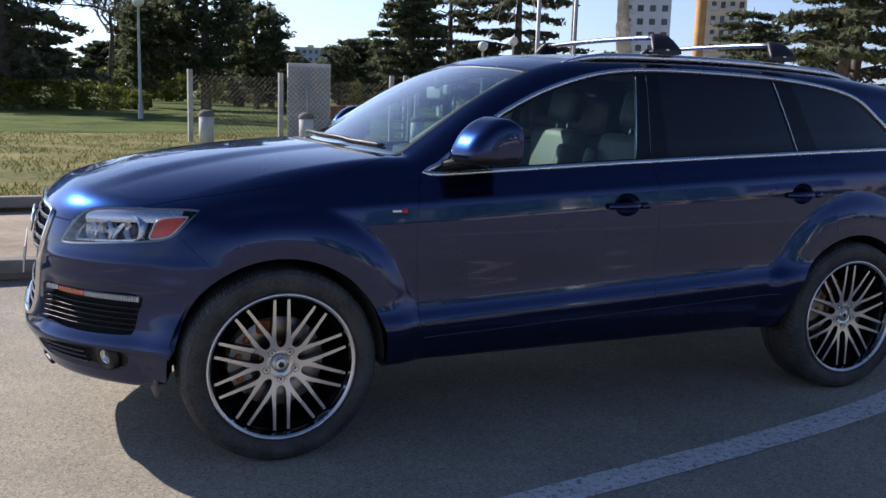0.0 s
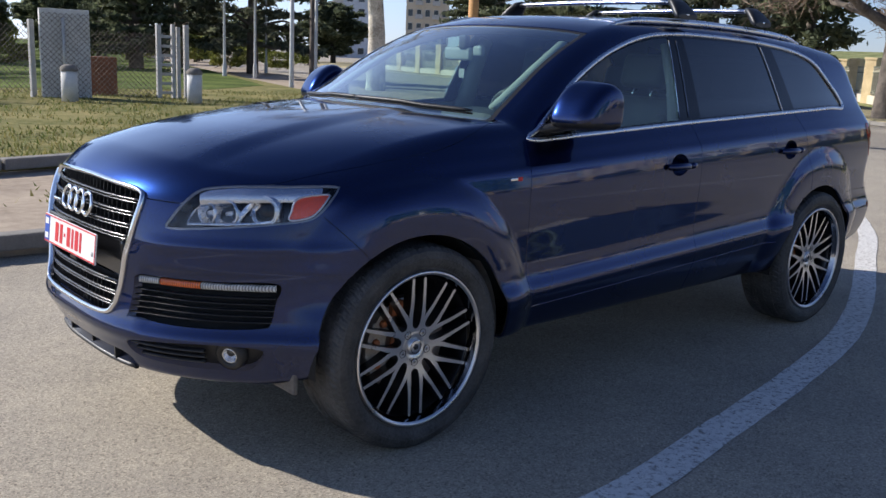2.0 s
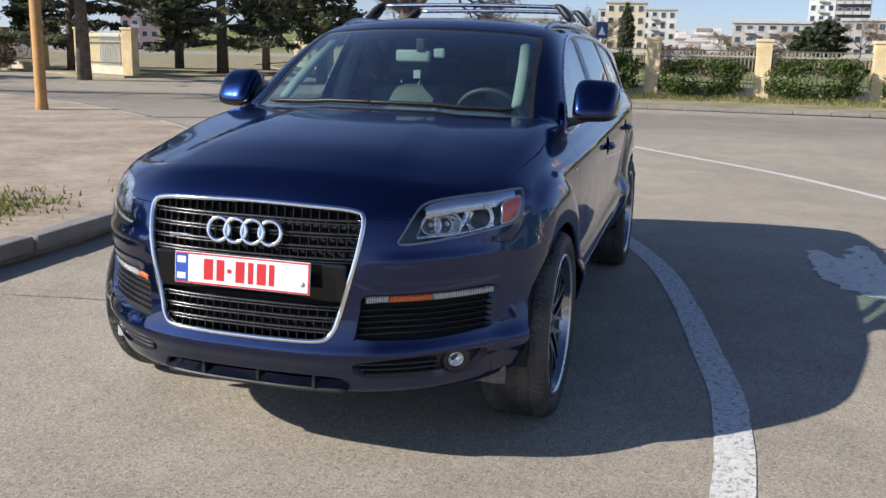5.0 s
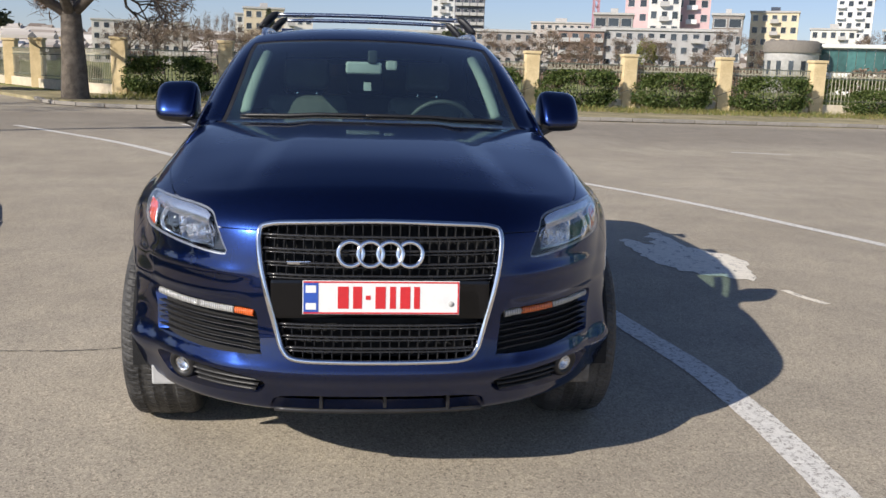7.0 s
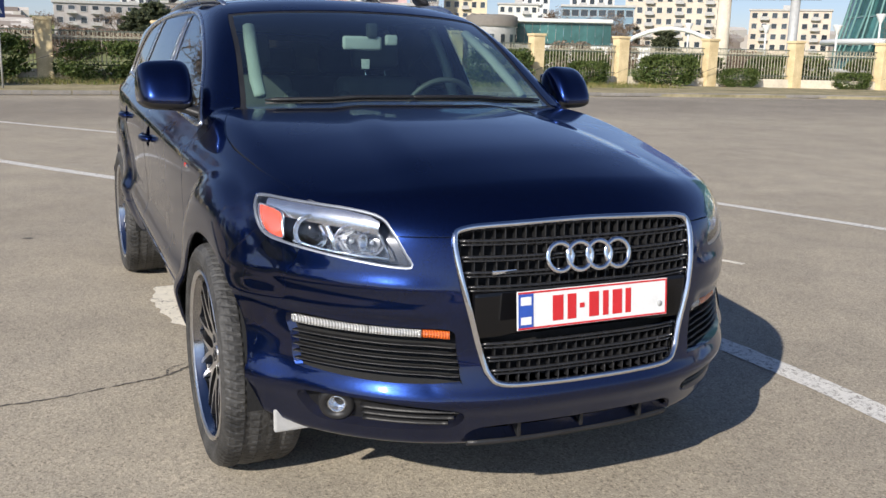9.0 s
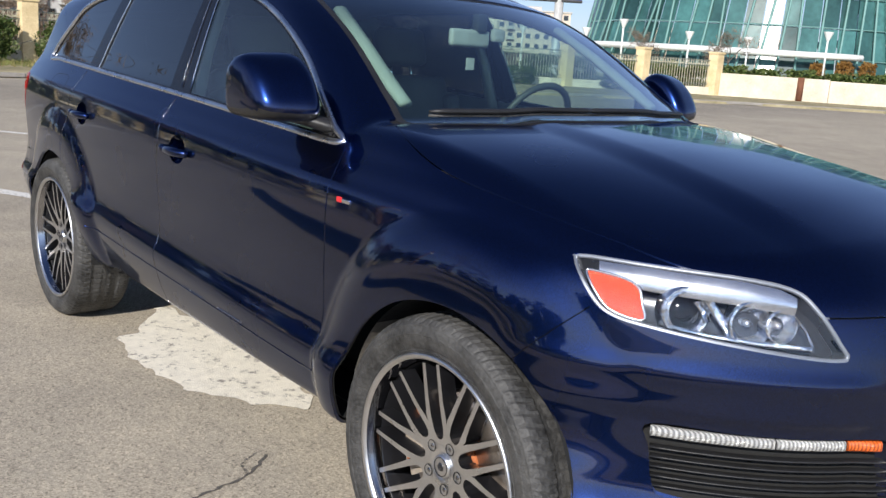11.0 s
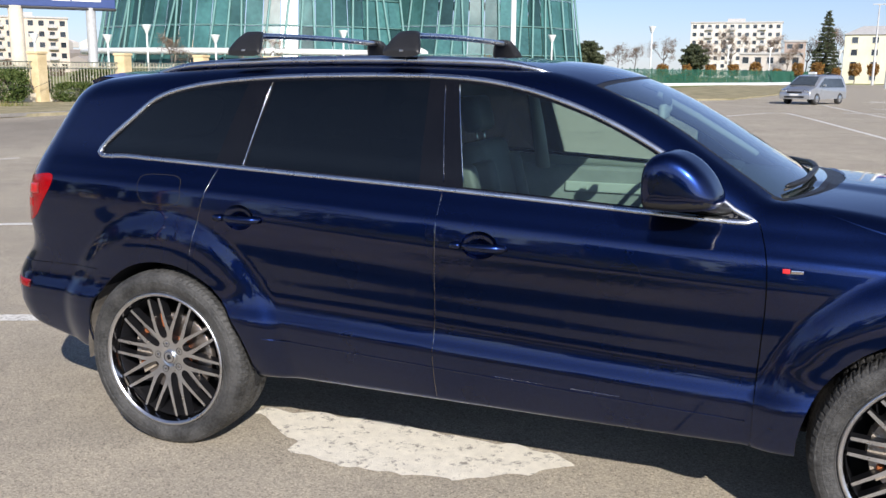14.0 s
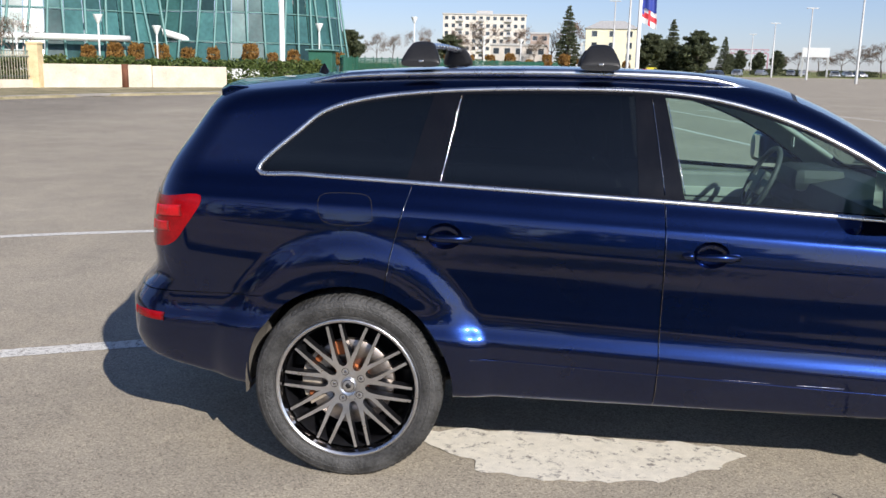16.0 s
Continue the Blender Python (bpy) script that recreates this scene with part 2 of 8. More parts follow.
def curve(xs, ys, soft=0.0):
    """A smooth monotone-ish curve through knots (Catmull-Rom, sampled once); soft rounds it off over that length."""
    xs, ys = np.array(xs, float), np.array(ys, float)
    m = np.gradient(ys, xs)
    d = np.diff(ys) / np.diff(xs)
    for i in range(len(d)):
        if d[i] == 0:
            m[i] = m[i + 1] = 0
    fine = np.linspace(xs[0], xs[-1], 600)
    i = np.clip(np.searchsorted(xs, fine, side="right") - 1, 0, len(xs) - 2)
    h = xs[i + 1] - xs[i]
    t = (fine - xs[i]) / h
    val = ((2 * t**3 - 3 * t**2 + 1) * ys[i] + (t**3 - 2 * t**2 + t) * h * m[i]
           + (-2 * t**3 + 3 * t**2) * ys[i + 1] + (t**3 - t**2) * h * m[i + 1])
    if soft:
        d = fine[1] - fine[0]
        k = np.arange(-int(3 * soft / d), int(3 * soft / d) + 1)
        w = np.exp(-0.5 * (k * d / soft) ** 2)
        val = np.convolve(np.pad(val, len(k) // 2, mode="reflect", reflect_type="odd"), w / w.sum(), mode="valid")
    return lambda q: np.interp(q, fine, val)


BELT = curve((-2.5, -1.93, -1.25, -0.25, 0.85, 1.3, 1.8, 2.4), (1.262, 1.258, 1.238, 1.192, 1.138, 1.115, 1.075, 1.0))
UPPER = curve((-0.40, -0.26, -0.16, -0.115, -0.105, -0.095, -0.055, -0.015, 0.0, 0.10, 0.20, 0.32, 0.42, 0.60),
              (0.956, 0.956, 0.951, 0.943, 0.939, 0.931, 0.904, 0.874, 0.866, 0.826, 0.786, 0.734, 0.684, 0.58), 0.005)
LOWER = curve((0.15, 0.30, 0.36, 0.44, 0.52, 0.560, 0.575, 0.590, 0.625, 0.66, 0.74, 0.85, 1.0, 1.2),
              (0.80, 0.875, 0.906, 0.940, 0.963, 0.971, 0.971, 0.966, 0.951, 0.945, 0.946, 0.953, 0.956, 0.956), 0.010)
PLAN = curve((-2.7, -2.4, -2.1, -1.8, -1.2, 0, 0.8, 1.2, 1.6, 2.0, 2.5),
             (-0.150, -0.088, -0.045, -0.018, 0.0, 0.004, 0.0, -0.012, -0.035, -0.068, -0.13))
HOOD = curve((0.7, 1.0, 1.3, 1.67, 2.05, 2.26, 2.40, 2.5), (1.232, 1.225, 1.208, 1.172, 1.105, 1.045, 0.985, 0.93))
ROOF = curve((-2.6, -2.1, -1.7, -1.3, -0.9, -0.5, -0.1, 0.3, 0.8), (1.545, 1.612, 1.655, 1.683, 1.697, 1.700, 1.688, 1.655, 1.58))
NOSE = curve((0.2, 0.33, 0.40, 0.455, 0.50, 0.58, 0.75, 0.86, 0.94, 1.02, 1.2),
             (2.33, 2.375, 2.41, 2.438, 2.425, 2.408, 2.402, 2.382, 2.352, 2.30, 2.16))
TAIL = curve((0.2, 0.35, 0.45, 0.55, 0.66, 0.72, 0.80, 0.95, 1.12, 1.25, 1.40, 1.55, 1.7),
             (-2.42, -2.50, -2.565, -2.60, -2.60, -2.57, -2.505, -2.50, -2.475, -2.41, -2.30, -2.19, -2.10))


def y_side(x, z):
    d = z - BELT(x)
    w = step(0.86, 0.98, z)
    y = (1 - w) * LOWER(z + 0.046 * np.clip(x + 0.2, -1.1, 1.1)) + w * UPPER(np.clip(d, -0.40, 0.6))
    y = y + 0.055 * step(1.72, 1.97, x) * (1 - step(0.32, 0.62, z))
    y = y + PLAN(x) * (1 - 0.4 * step(0.0, 0.3, d))
    for hx in (HUB_X, -HUB_X):
        # a rolled flare that ends in a crease on the panel
        u = np.maximum(np.hypot(1.07 * (x - hx), z - HUB_Z) - 0.47, 0) / 0.165
        y = y + smax((0.050 if hx > 0 else 0.036) * (1 - np.minimum(u, 1.6) ** 2.3), 0 * u, 0.014)
    return y


def z_top(x, y):
    a = np.abs(y)
    hood = HOOD(x + 0.10 * (a / 0.8) ** 2) - (0.028 + 0.085 * step(1.0, 2.1, x)) * (a / 0.8) ** 2.6
    hood = hood + 0.010 * (1 - step(0.36, 0.50, a - 0.12 * (x - 1.9))) * (1 - step(1.9, 2.35, x))
    glass = 1.222 + 0.605 * (1.09 - 0.20 * (a / 0.75) ** 2 - x)
    roof = ROOF(x) - 0.045 * (a / 0.62) ** 2.4
    cabin = smin(glass, roof, 0.16)
    return smax(hood, cabin, 0.015)


def x_nose(y, z):
    a = np.abs(y)
    shelf = 0.013 * step(0.43, 0.49, a) * step(0.455, 0.530, z) * (1 - step(0.678, 0.712, z))
    ridge = 0.009 * step(0.40, 0.55, a) * np.exp(-((z - 0.785) / 0.024) ** 2)
    return NOSE(z) - 0.70 * a**3.0 - shelf + ridge + 0.085 * step(0.80, 1.0, a) * (1 - step(0.55, 0.85, z))


def x_tail(y, z):
    return TAIL(z) + 0.30 * np.abs(y) ** 3.2


def z_floor(x, y):
    return 0.345 - 0.048 * step(1.8, 2.05, x) + 0.10 * step(-1.9, -2.5, x) * 1.0


def solid(x, y, z):
    a = np.abs(y)
    side = (a - y_side(x, z)) * 0.95
    nose = x - x_nose(y, z)
    tail = (x_tail(y, z) - x) * 0.9
    top = (z - z_top(x, y)) * (1 - 0.14 * step(1.24, 1.3, z) * step(0.2, 0.5, x))
    f = smax(side, nose, 0.10)
    f = smax(f, tail, 0.10)
    f = smax(f, top, 0.075)
    return smax(f, z_floor(x, y) - z, 0.03)


def gradient(p, e=0.004):
    x, y, z = p.T
    g = np.stack((solid(x + e, y, z) - solid(x - e, y, z), solid(x, y + e, z) - solid(x, y - e, z),
                  solid(x, y, z + e) - solid(x, y, z - e)), 1) / (2 * e)
    return g


def surface_net(h):
    """The left half (y >= 0) of the solid's surface as quads on a lattice of spacing h."""
    xs, ys, zs = np.arange(-2.72, 2.56, h), np.arange(-2 * h, 1.10, h), np.arange(0.24, 1.80, h)
    gx, gy, gz = np.meshgrid(xs, ys, zs, indexing="ij")
    f = solid(gx, gy, gz)
    inside = f < 0
    c = [inside[i:len(xs) - 1 + i, j:len(ys) - 1 + j, k:len(zs) - 1 + k] for i in (0, 1) for j in (0, 1) for k in (0, 1)]
    n_in = sum(v.astype(int) for v in c)
    cells = np.argwhere((n_in > 0) & (n_in < 8))
    index = -np.ones(n_in.shape, int)
    index[tuple(cells.T)] = np.arange(len(cells))
    p = np.stack((xs[cells[:, 0]], ys[cells[:, 1]], zs[cells[:, 2]]), 1) + h / 2
    for _ in range(6):
        g = gradient(p)
        move = (solid(*p.T) / np.maximum((g * g).sum(1), 0.2))[:, None] * g
        p -= np.clip(move, -h, h)
    quads = []
    for axis in range(3):
        a = [slice(None)] * 3
        b = [slice(None)] * 3
        a[axis], b[axis] = slice(0, -1), slice(1, None)
        cross = inside[tuple(a)] != inside[tuple(b)]
        e = np.argwhere(cross)
        o1, o2 = [(1, 2), (2, 0), (0, 1)][axis]
        ok = (e[:, o1] > 0) & (e[:, o2] > 0) & (e[:, o1] < f.shape[o1] - 1) & (e[:, o2] < f.shape[o2] - 1)
        e = e[ok]
        d1, d2 = np.eye(3, dtype=int)[o1], np.eye(3, dtype=int)[o2]
        q = np.stack([index[tuple(v.T)] for v in (e - d1 - d2, e - d2, e, e - d1)], 1)
        flip = ~inside[tuple(e.T)]
        q[flip] = q[flip][:, ::-1]
        quads.append(q)
    quads = np.concatenate(quads)
    return p, quads

# ---- building tools ----
def thing(name, label, category, group="", at=None):
    ob = new(name)
    ob.empty_display_size = 0.2
    if at is not None:
        ob.matrix_world = at
    return tagged(ob, label, category, group)


def link_mesh(name, me, material, parent=None, label="", smooth=False):
    for m in material if isinstance(material, (list, tuple)) else [material]:
        me.materials.append(m)
    ob = new(name, me)
    ob.parent = parent
    if smooth:
        me.polygons.foreach_set("use_smooth", [True] * len(me.polygons))
    return tagged(ob, label)


def part(name, bm, material, parent=None, label="", smooth=False):
    me = bpy.data.meshes.new(name)
    bm.normal_update()
    bm.to_mesh(me)
    bm.free()
    return link_mesh(name, me, material, parent, label, smooth)


def raw(name, verts, faces, material, parent=None, label="", smooth=False):
    me = bpy.data.meshes.new(name)
    me.from_pydata([tuple(map(float, v)) for v in verts], [], [tuple(map(int, f)) for f in faces])
    me.update()
    return link_mesh(name, me, material, parent, label, smooth)


def add_box(bm, a, b, bevel=0.0, m=Matrix(), seg=2):
    """A box from corner a to corner b with rounded edges, laid by the pose m."""
    tmp = bmesh.new()
    size = [abs(q - p) for p, q in zip(a, b)]
    mid = [(p + q) / 2 for p, q in zip(a, b)]
    bmesh.ops.create_cube(tmp, size=1, matrix=Matrix.Translation(mid) @ Matrix.Diagonal((*size, 1)))
    if bevel:
        bmesh.ops.bevel(tmp, geom=tmp.edges[:], offset=min(bevel, min(size) * 0.49), segments=seg, affect="EDGES", profile=0.6)
    tmp.transform(m)
    join(bm, tmp)
    return bm


def join(bm, other):
    me = bpy.data.meshes.new("tmp")
    other.to_mesh(me)
    other.free()
    bm.from_mesh(me)
    bpy.data.meshes.remove(me)
    return bm


def box(a, b, bevel=0.0, m=Matrix(), seg=2):
    return add_box(bmesh.new(), a, b, bevel, m, seg)


def add_tube(bm, pts, radius, sides=10, caps=True, flat=1.0):
    """A tube along points; radius may be a list. flat squashes it in its second direction."""
    pts = [Vector(p) for p in pts]
    rad = [float(r) for r in radius] if isinstance(radius, (list, tuple)) else [radius] * len(pts)
    rings, up = [], None
    for i, p in enumerate(pts):
        d = (pts[min(i + 1, len(pts) - 1)] - pts[max(i - 1, 0)]).normalized()
        if up is None:
            up = d.orthogonal().normalized() if abs(d.z) > 0.9 else Vector((0, 0, 1))
        side = d.cross(up).normalized()
        up = side.cross(d).normalized()
        rings.append([bm.verts.new(p + rad[i] * (side * math.cos(a) + flat * up * math.sin(a)))
                      for a in (2 * math.pi * k / sides for k in range(sides))])
    for r, s in zip(rings, rings[1:]):
        for k in range(sides):
            bm.faces.new((r[k], r[(k + 1) % sides], s[(k + 1) % sides], s[k])).smooth = True
    if caps:
        bm.faces.new(rings[0][::-1])
        bm.faces.new(rings[-1])
    return bm


def tube(pts, radius, sides=10, caps=True, flat=1.0):
    return add_tube(bmesh.new(), pts, radius, sides, caps, flat)


def lathe(profile, seg=48, axis="y", closed=False):
    """Turns (radius, height) pairs round an axis."""
    bm = bmesh.new()
    rings = []
    for k in range(seg):
        a = 2 * math.pi * k / seg
        c, s = math.cos(a), math.sin(a)
        rings.append([bm.verts.new({"y": (r * c, h, r * s), "z": (r * c, r * s, h), "x": (h, r * c, r * s)}[axis]) for r, h in profile])
    n = len(profile)
    for k in range(seg):
        a, b = rings[k], rings[(k + 1) % seg]
        for i in range(n if closed else n - 1):
            j = (i + 1) % n
            bm.faces.new((a[i], a[j], b[j], b[i])).smooth = True
    bmesh.ops.remove_doubles(bm, verts=bm.verts[:], dist=1e-5)
    bmesh.ops.recalc_face_normals(bm, faces=bm.faces[:])
    return bm


def prism(outline, a, b, plane="xz"):
    """A closed 2D outline drawn out from a to b along the third axis."""
    bm = bmesh.new()
    put = {"xz": lambda u, v, w: (u, w, v), "yz": lambda u, v, w: (w, u, v), "xy": lambda u, v, w: (u, v, w)}[plane]
    lo = [bm.verts.new(put(u, v, a)) for u, v in outline]
    hi = [bm.verts.new(put(u, v, b)) for u, v in outline]
    bm.faces.new(lo)
    bm.faces.new(hi[::-1])
    for i in range(len(lo)):
        j = (i + 1) % len(lo)
        bm.faces.new((lo[j], lo[i], hi[i], hi[j]))
    bmesh.ops.recalc_face_normals(bm, faces=bm.faces[:])
    return bm


def smooth_loop(pts, n=140, closed=True):
    """A Catmull-Rom curve through 2D or 3D points, evenly resampled."""
    p = np.array(pts, float)
    k = len(p)
    out = []
    for i in range(k if closed else k - 1):
        if closed:
            a, b, c, d = p[(i - 1) % k], p[i], p[(i + 1) % k], p[(i + 2) % k]
        else:
            a, b, c, d = p[max(i - 1, 0)], p[i], p[i + 1], p[min(i + 2, k - 1)]
        for t in np.linspace(0, 1, 24, endpoint=False):
            out.append(0.5 * ((2 * b) + (c - a) * t + (2 * a - 5 * b + 4 * c - d) * t * t + (3 * b - a - 3 * c + d) * t**3))
    if closed:
        out.append(out[0])
    else:
        out.append(p[-1])
    out = np.array(out)
    length = np.concatenate(([0], np.cumsum(np.linalg.norm(np.diff(out, axis=0), axis=1))))
    at = np.linspace(0, length[-1], n, endpoint=not closed)
    return np.stack([np.interp(at, length, out[:, c]) for c in range(p.shape[1])], 1)


def loop_distance(loop, u, v):
    """Signed distance of points (u, v) to a closed 2D loop, negative inside."""
    a, b = loop, np.roll(loop, -1, 0)
    best = np.full(u.shape, 1e9)
    inside = np.zeros(u.shape, bool)
    for (ax, ay), (bx, by) in zip(a, b):
        ex, ey = bx - ax, by - ay
        t = np.clip(((u - ax) * ex + (v - ay) * ey) / max(ex * ex + ey * ey, 1e-12), 0, 1)
        best = np.minimum(best, np.hypot(u - ax - t * ex, v - ay - t * ey))
        if ay != by:
            inside ^= ((ay > v) != (by > v)) & (u < ex * (v - ay) / ey + ax)
    return np.where(inside, -best, best)


def on_body(pts, view):
    """Points of the left half's skin under 2D points seen from the side (xz), front (yz), top (xy) or the front corner (sz, s = y - x)."""
    p = np.array(pts, float)
    u, v = p[:, :1], p[:, 1:2]
    w = {"xz": np.linspace(1.25, 0.0, 500), "yz": np.linspace(2.7, 0.6, 700), "xy": np.linspace(1.9, 0.5, 500), "sz": np.linspace(3.9, 1.2, 900)}[view][None]

    def place(u, v, w):
        return {"xz": (u + 0 * w, w + 0 * u, v + 0 * w), "yz": (w + 0 * u, u + 0 * w, v + 0 * w), "xy": (u + 0 * w, v + 0 * w, w + 0 * u),
                "sz": ((w - u) / 2, (w + u) / 2, v + 0 * w)}[view]

    f = solid(*place(u, v, w)) < 0
    i = np.maximum(f.argmax(1), 1)
    lo, hi = w[0, i - 1], w[0, i]
    for _ in range(25):
        mid = (lo + hi) / 2
        hit = solid(*place(p[:, 0], p[:, 1], mid)) < 0
        hi, lo = np.where(hit, mid, hi), np.where(hit, lo, mid)
    q = np.stack(place(p[:, 0], p[:, 1], lo), 1)
    g = gradient(q)
    return q, g / np.linalg.norm(g, axis=1)[:, None]


def strip(q, nrm, width, height, closed=True, lift=0.0):
    """A raised rounded band along skin points q with normals nrm, given as verts and faces."""
    q, nrm = np.asarray(q), np.asarray(nrm)
    d = (np.roll(q, -1, 0) - np.roll(q, 1, 0)) if closed else np.gradient(q, axis=0)
    d /= np.maximum(np.linalg.norm(d, axis=1), 1e-9)[:, None]
    side = np.cross(d, nrm)
    prof = [(-0.5, -0.6), (-0.5, 0.35), (-0.34, 0.85), (0, 1.0), (0.34, 0.85), (0.5, 0.35), (0.5, -0.6)]
    verts = np.concatenate([(q + side * (a * width) + nrm * (b * height + lift))[:, None] for a, b in prof], 1).reshape(-1, 3)
    k, n = len(prof), len(q)
    faces = []
    for i in range(n if closed else n - 1):
        j = (i + 1) % n
        for c in range(k - 1):
            faces.append((i * k + c, i * k + c + 1, j * k + c + 1, j * k + c))
    if not closed:
        faces += [tuple(range(k)), tuple(range((n - 1) * k, n * k))[::-1]]
    return verts, faces


def flip_y(verts, faces):
    return np.asarray(verts) * np.array((1, -1, 1)), [tuple(f)[::-1] for f in faces]


class Skin:
    """A triangle mesh with exact normals that can be cut along the zero line of a field."""

    def __init__(self, p, n, t):
        self.p, self.n, self.t = p, n, t

    def cut(self, s):
        s = np.where(np.abs(s) < 2e-4, 2e-4, s)
        pos = s > 0
        k = pos[self.t].sum(1)
        mixed = (k == 1) | (k == 2)
        t = self.t[mixed]
        if not len(t):
            return
        lone = np.where((pos[t].sum(1) == 1)[:, None], pos[t], ~pos[t]).argmax(1)
        r = np.arange(len(t))
        a, b, c = t[r, lone], t[r, (lone + 1) % 3], t[r, (lone + 2) % 3]
        e = np.concatenate((np.stack((a, b), 1), np.stack((a, c), 1)))
        e.sort(1)
        u, inv = np.unique(e, axis=0, return_inverse=True)
        inv = inv.reshape(-1)
        f = (s[u[:, 0]] / (s[u[:, 0]] - s[u[:, 1]]))[:, None]
        base = len(self.p)
        self.p = np.concatenate((self.p, self.p[u[:, 0]] * (1 - f) + self.p[u[:, 1]] * f))
        nn = self.n[u[:, 0]] * (1 - f) + self.n[u[:, 1]] * f
        self.n = np.concatenate((self.n, nn / np.linalg.norm(nn, axis=1)[:, None]))
        m = len(t)
        ab, ac = base + inv[:m], base + inv[m:]
        self.t = np.concatenate((self.t[~mixed], np.stack((a, ab, ac), 1), np.stack((ab, b, c), 1), np.stack((ab, c, ac), 1)))

    def field(self, fn):
        self.cut(fn(*self.p.T))

    def centres(self):
        return self.p[self.t].mean(1).T

    def take(self, mask, depth=0.0, lift=0.0):
        """The chosen triangles as verts, normals and faces, with edges turned in by depth."""
        t = self.t[mask]
        used, inv = np.unique(t, return_inverse=True)
        t = inv.reshape(-1, 3)
        p, n = self.p[used] + self.n[used] * lift, self.n[used]
        faces = t
        if depth:
            e = np.concatenate((t[:, :2], t[:, 1:], t[:, [2, 0]]))
            key = np.sort(e, 1)
            _, idx, cnt = np.unique(key, axis=0, return_index=True, return_counts=True)
            rim = e[idx[cnt == 1]]
            v, rinv = np.unique(rim, return_inverse=True)
            rim = rinv.reshape(-1, 2)
            k, q = len(p), len(v)
            d = n[v] * depth
            p = np.concatenate((p, p[v], p[v] - d))
            side = n[v] * 0.3
            n = np.concatenate((n, n[v], side / np.linalg.norm(side, axis=1)[:, None]))
            a, b = rim[:, 0] + k, rim[:, 1] + k
            faces = np.concatenate((t, np.stack((b, a, a + q), 1), np.stack((b, a + q, b + q), 1)))
        return p, n, faces


def skin_part(name, chunks, material, parent, label=""):
    """One smooth mesh out of skin pieces (verts, normals, faces)."""
    p, n, f, k = [], [], [], 0
    for a, b, c in chunks:
        p.append(a), n.append(b), f.append(c + k)
        k += len(a)
    p, n, f = np.concatenate(p), np.concatenate(n), np.concatenate(f)
    me = bpy.data.meshes.new(name)
    me.from_pydata(p.tolist(), [], f.tolist())
    me.polygons.foreach_set("use_smooth", [True] * len(me.polygons))
    me.update()
    me.normals_split_custom_set_from_vertices(n.tolist())
    return link_mesh(name, me, material, parent, label)


def mirrored(chunk):
    p, n, f = chunk
    s = np.array((1, -1, 1))
    return p * s, n * s, f[:, ::-1]

# ---- the car ----
car = thing("car", "dark blue metallic sport utility car parked on asphalt", "car")

DLO = smooth_loop([(-1.895, 1.262), (-1.73, 1.425), (-1.62, 1.508), (-1.44, 1.560), (-1.144, 1.594), (-0.75, 1.610), (-0.312, 1.609), (-0.017, 1.575),
                   (0.267, 1.491), (0.518, 1.373), (0.690, 1.258), (0.807, 1.176), (0.866, 1.134), (0.53, 1.148), (-0.245, 1.188), (-1.247, 1.232), (-1.70, 1.250)], 220)
SCREEN = smooth_loop([(0.355, 0), (0.335, 0.30), (0.275, 0.585), (0.30, 0.628), (0.62, 0.664), (0.86, 0.700), (0.965, 0.715), (1.02, 0.66), (1.10, 0.45), (1.145, 0.2), (1.155, 0),
                      (1.145, -0.2), (1.10, -0.45), (1.02, -0.66), (0.965, -0.715), (0.86, -0.700), (0.62, -0.664), (0.30, -0.628), (0.275, -0.585), (0.335, -0.30)], 200)
HEADLAMP = smooth_loop([(-1.765, 0.846), (-1.735, 0.880), (-1.667, 0.940), (-1.594, 0.978), (-1.441, 0.994), (-1.181, 1.000), (-0.975, 1.001), (-0.945, 0.985), (-1.005, 0.916),
                        (-1.07, 0.886), (-1.196, 0.873), (-1.452, 0.854), (-1.70, 0.839)], 160)
GRILLE = smooth_loop([(0, 0.966), (0.25, 0.960), (0.375, 0.950), (0.408, 0.925), (0.404, 0.84), (0.384, 0.74), (0.345, 0.59), (0.325, 0.535), (0.285, 0.508), (0.15, 0.503), (0, 0.502),
                      (-0.15, 0.503), (-0.285, 0.508), (-0.325, 0.535), (-0.345, 0.59), (-0.384, 0.74), (-0.404, 0.84), (-0.408, 0.925), (-0.375, 0.950), (-0.25, 0.960)], 220)
INTAKE = smooth_loop([(-1.205, 0.668), (-1.50, 0.669), (-1.80, 0.668), (-1.925, 0.664), (-1.945, 0.60), (-1.968, 0.528), (-1.945, 0.513), (-1.60, 0.505), (-1.28, 0.512), (-1.235, 0.530), (-1.215, 0.60)], 120)
FOG_OPENING = smooth_loop([(-1.27, 0.440), (-1.45, 0.452), (-1.62, 0.452), (-1.90, 0.438), (-1.985, 0.420), (-1.95, 0.378), (-1.85, 0.361), (-1.55, 0.352), (-1.36, 0.356), (-1.285, 0.392)], 120)
MOUTH = smooth_loop([(-0.32, 0.366), (0.0, 0.370), (0.32, 0.366), (0.375, 0.322), (0.36, 0.314), (0, 0.314), (-0.36, 0.314), (-0.375, 0.322)], 100)
TAILLAMP = smooth_loop([(-2.118, 1.152), (-2.30, 1.140), (-2.55, 1.125), (-2.60, 1.02), (-2.55, 0.925), (-2.40, 0.918), (-2.262, 0.945), (-2.19, 1.020)], 90)
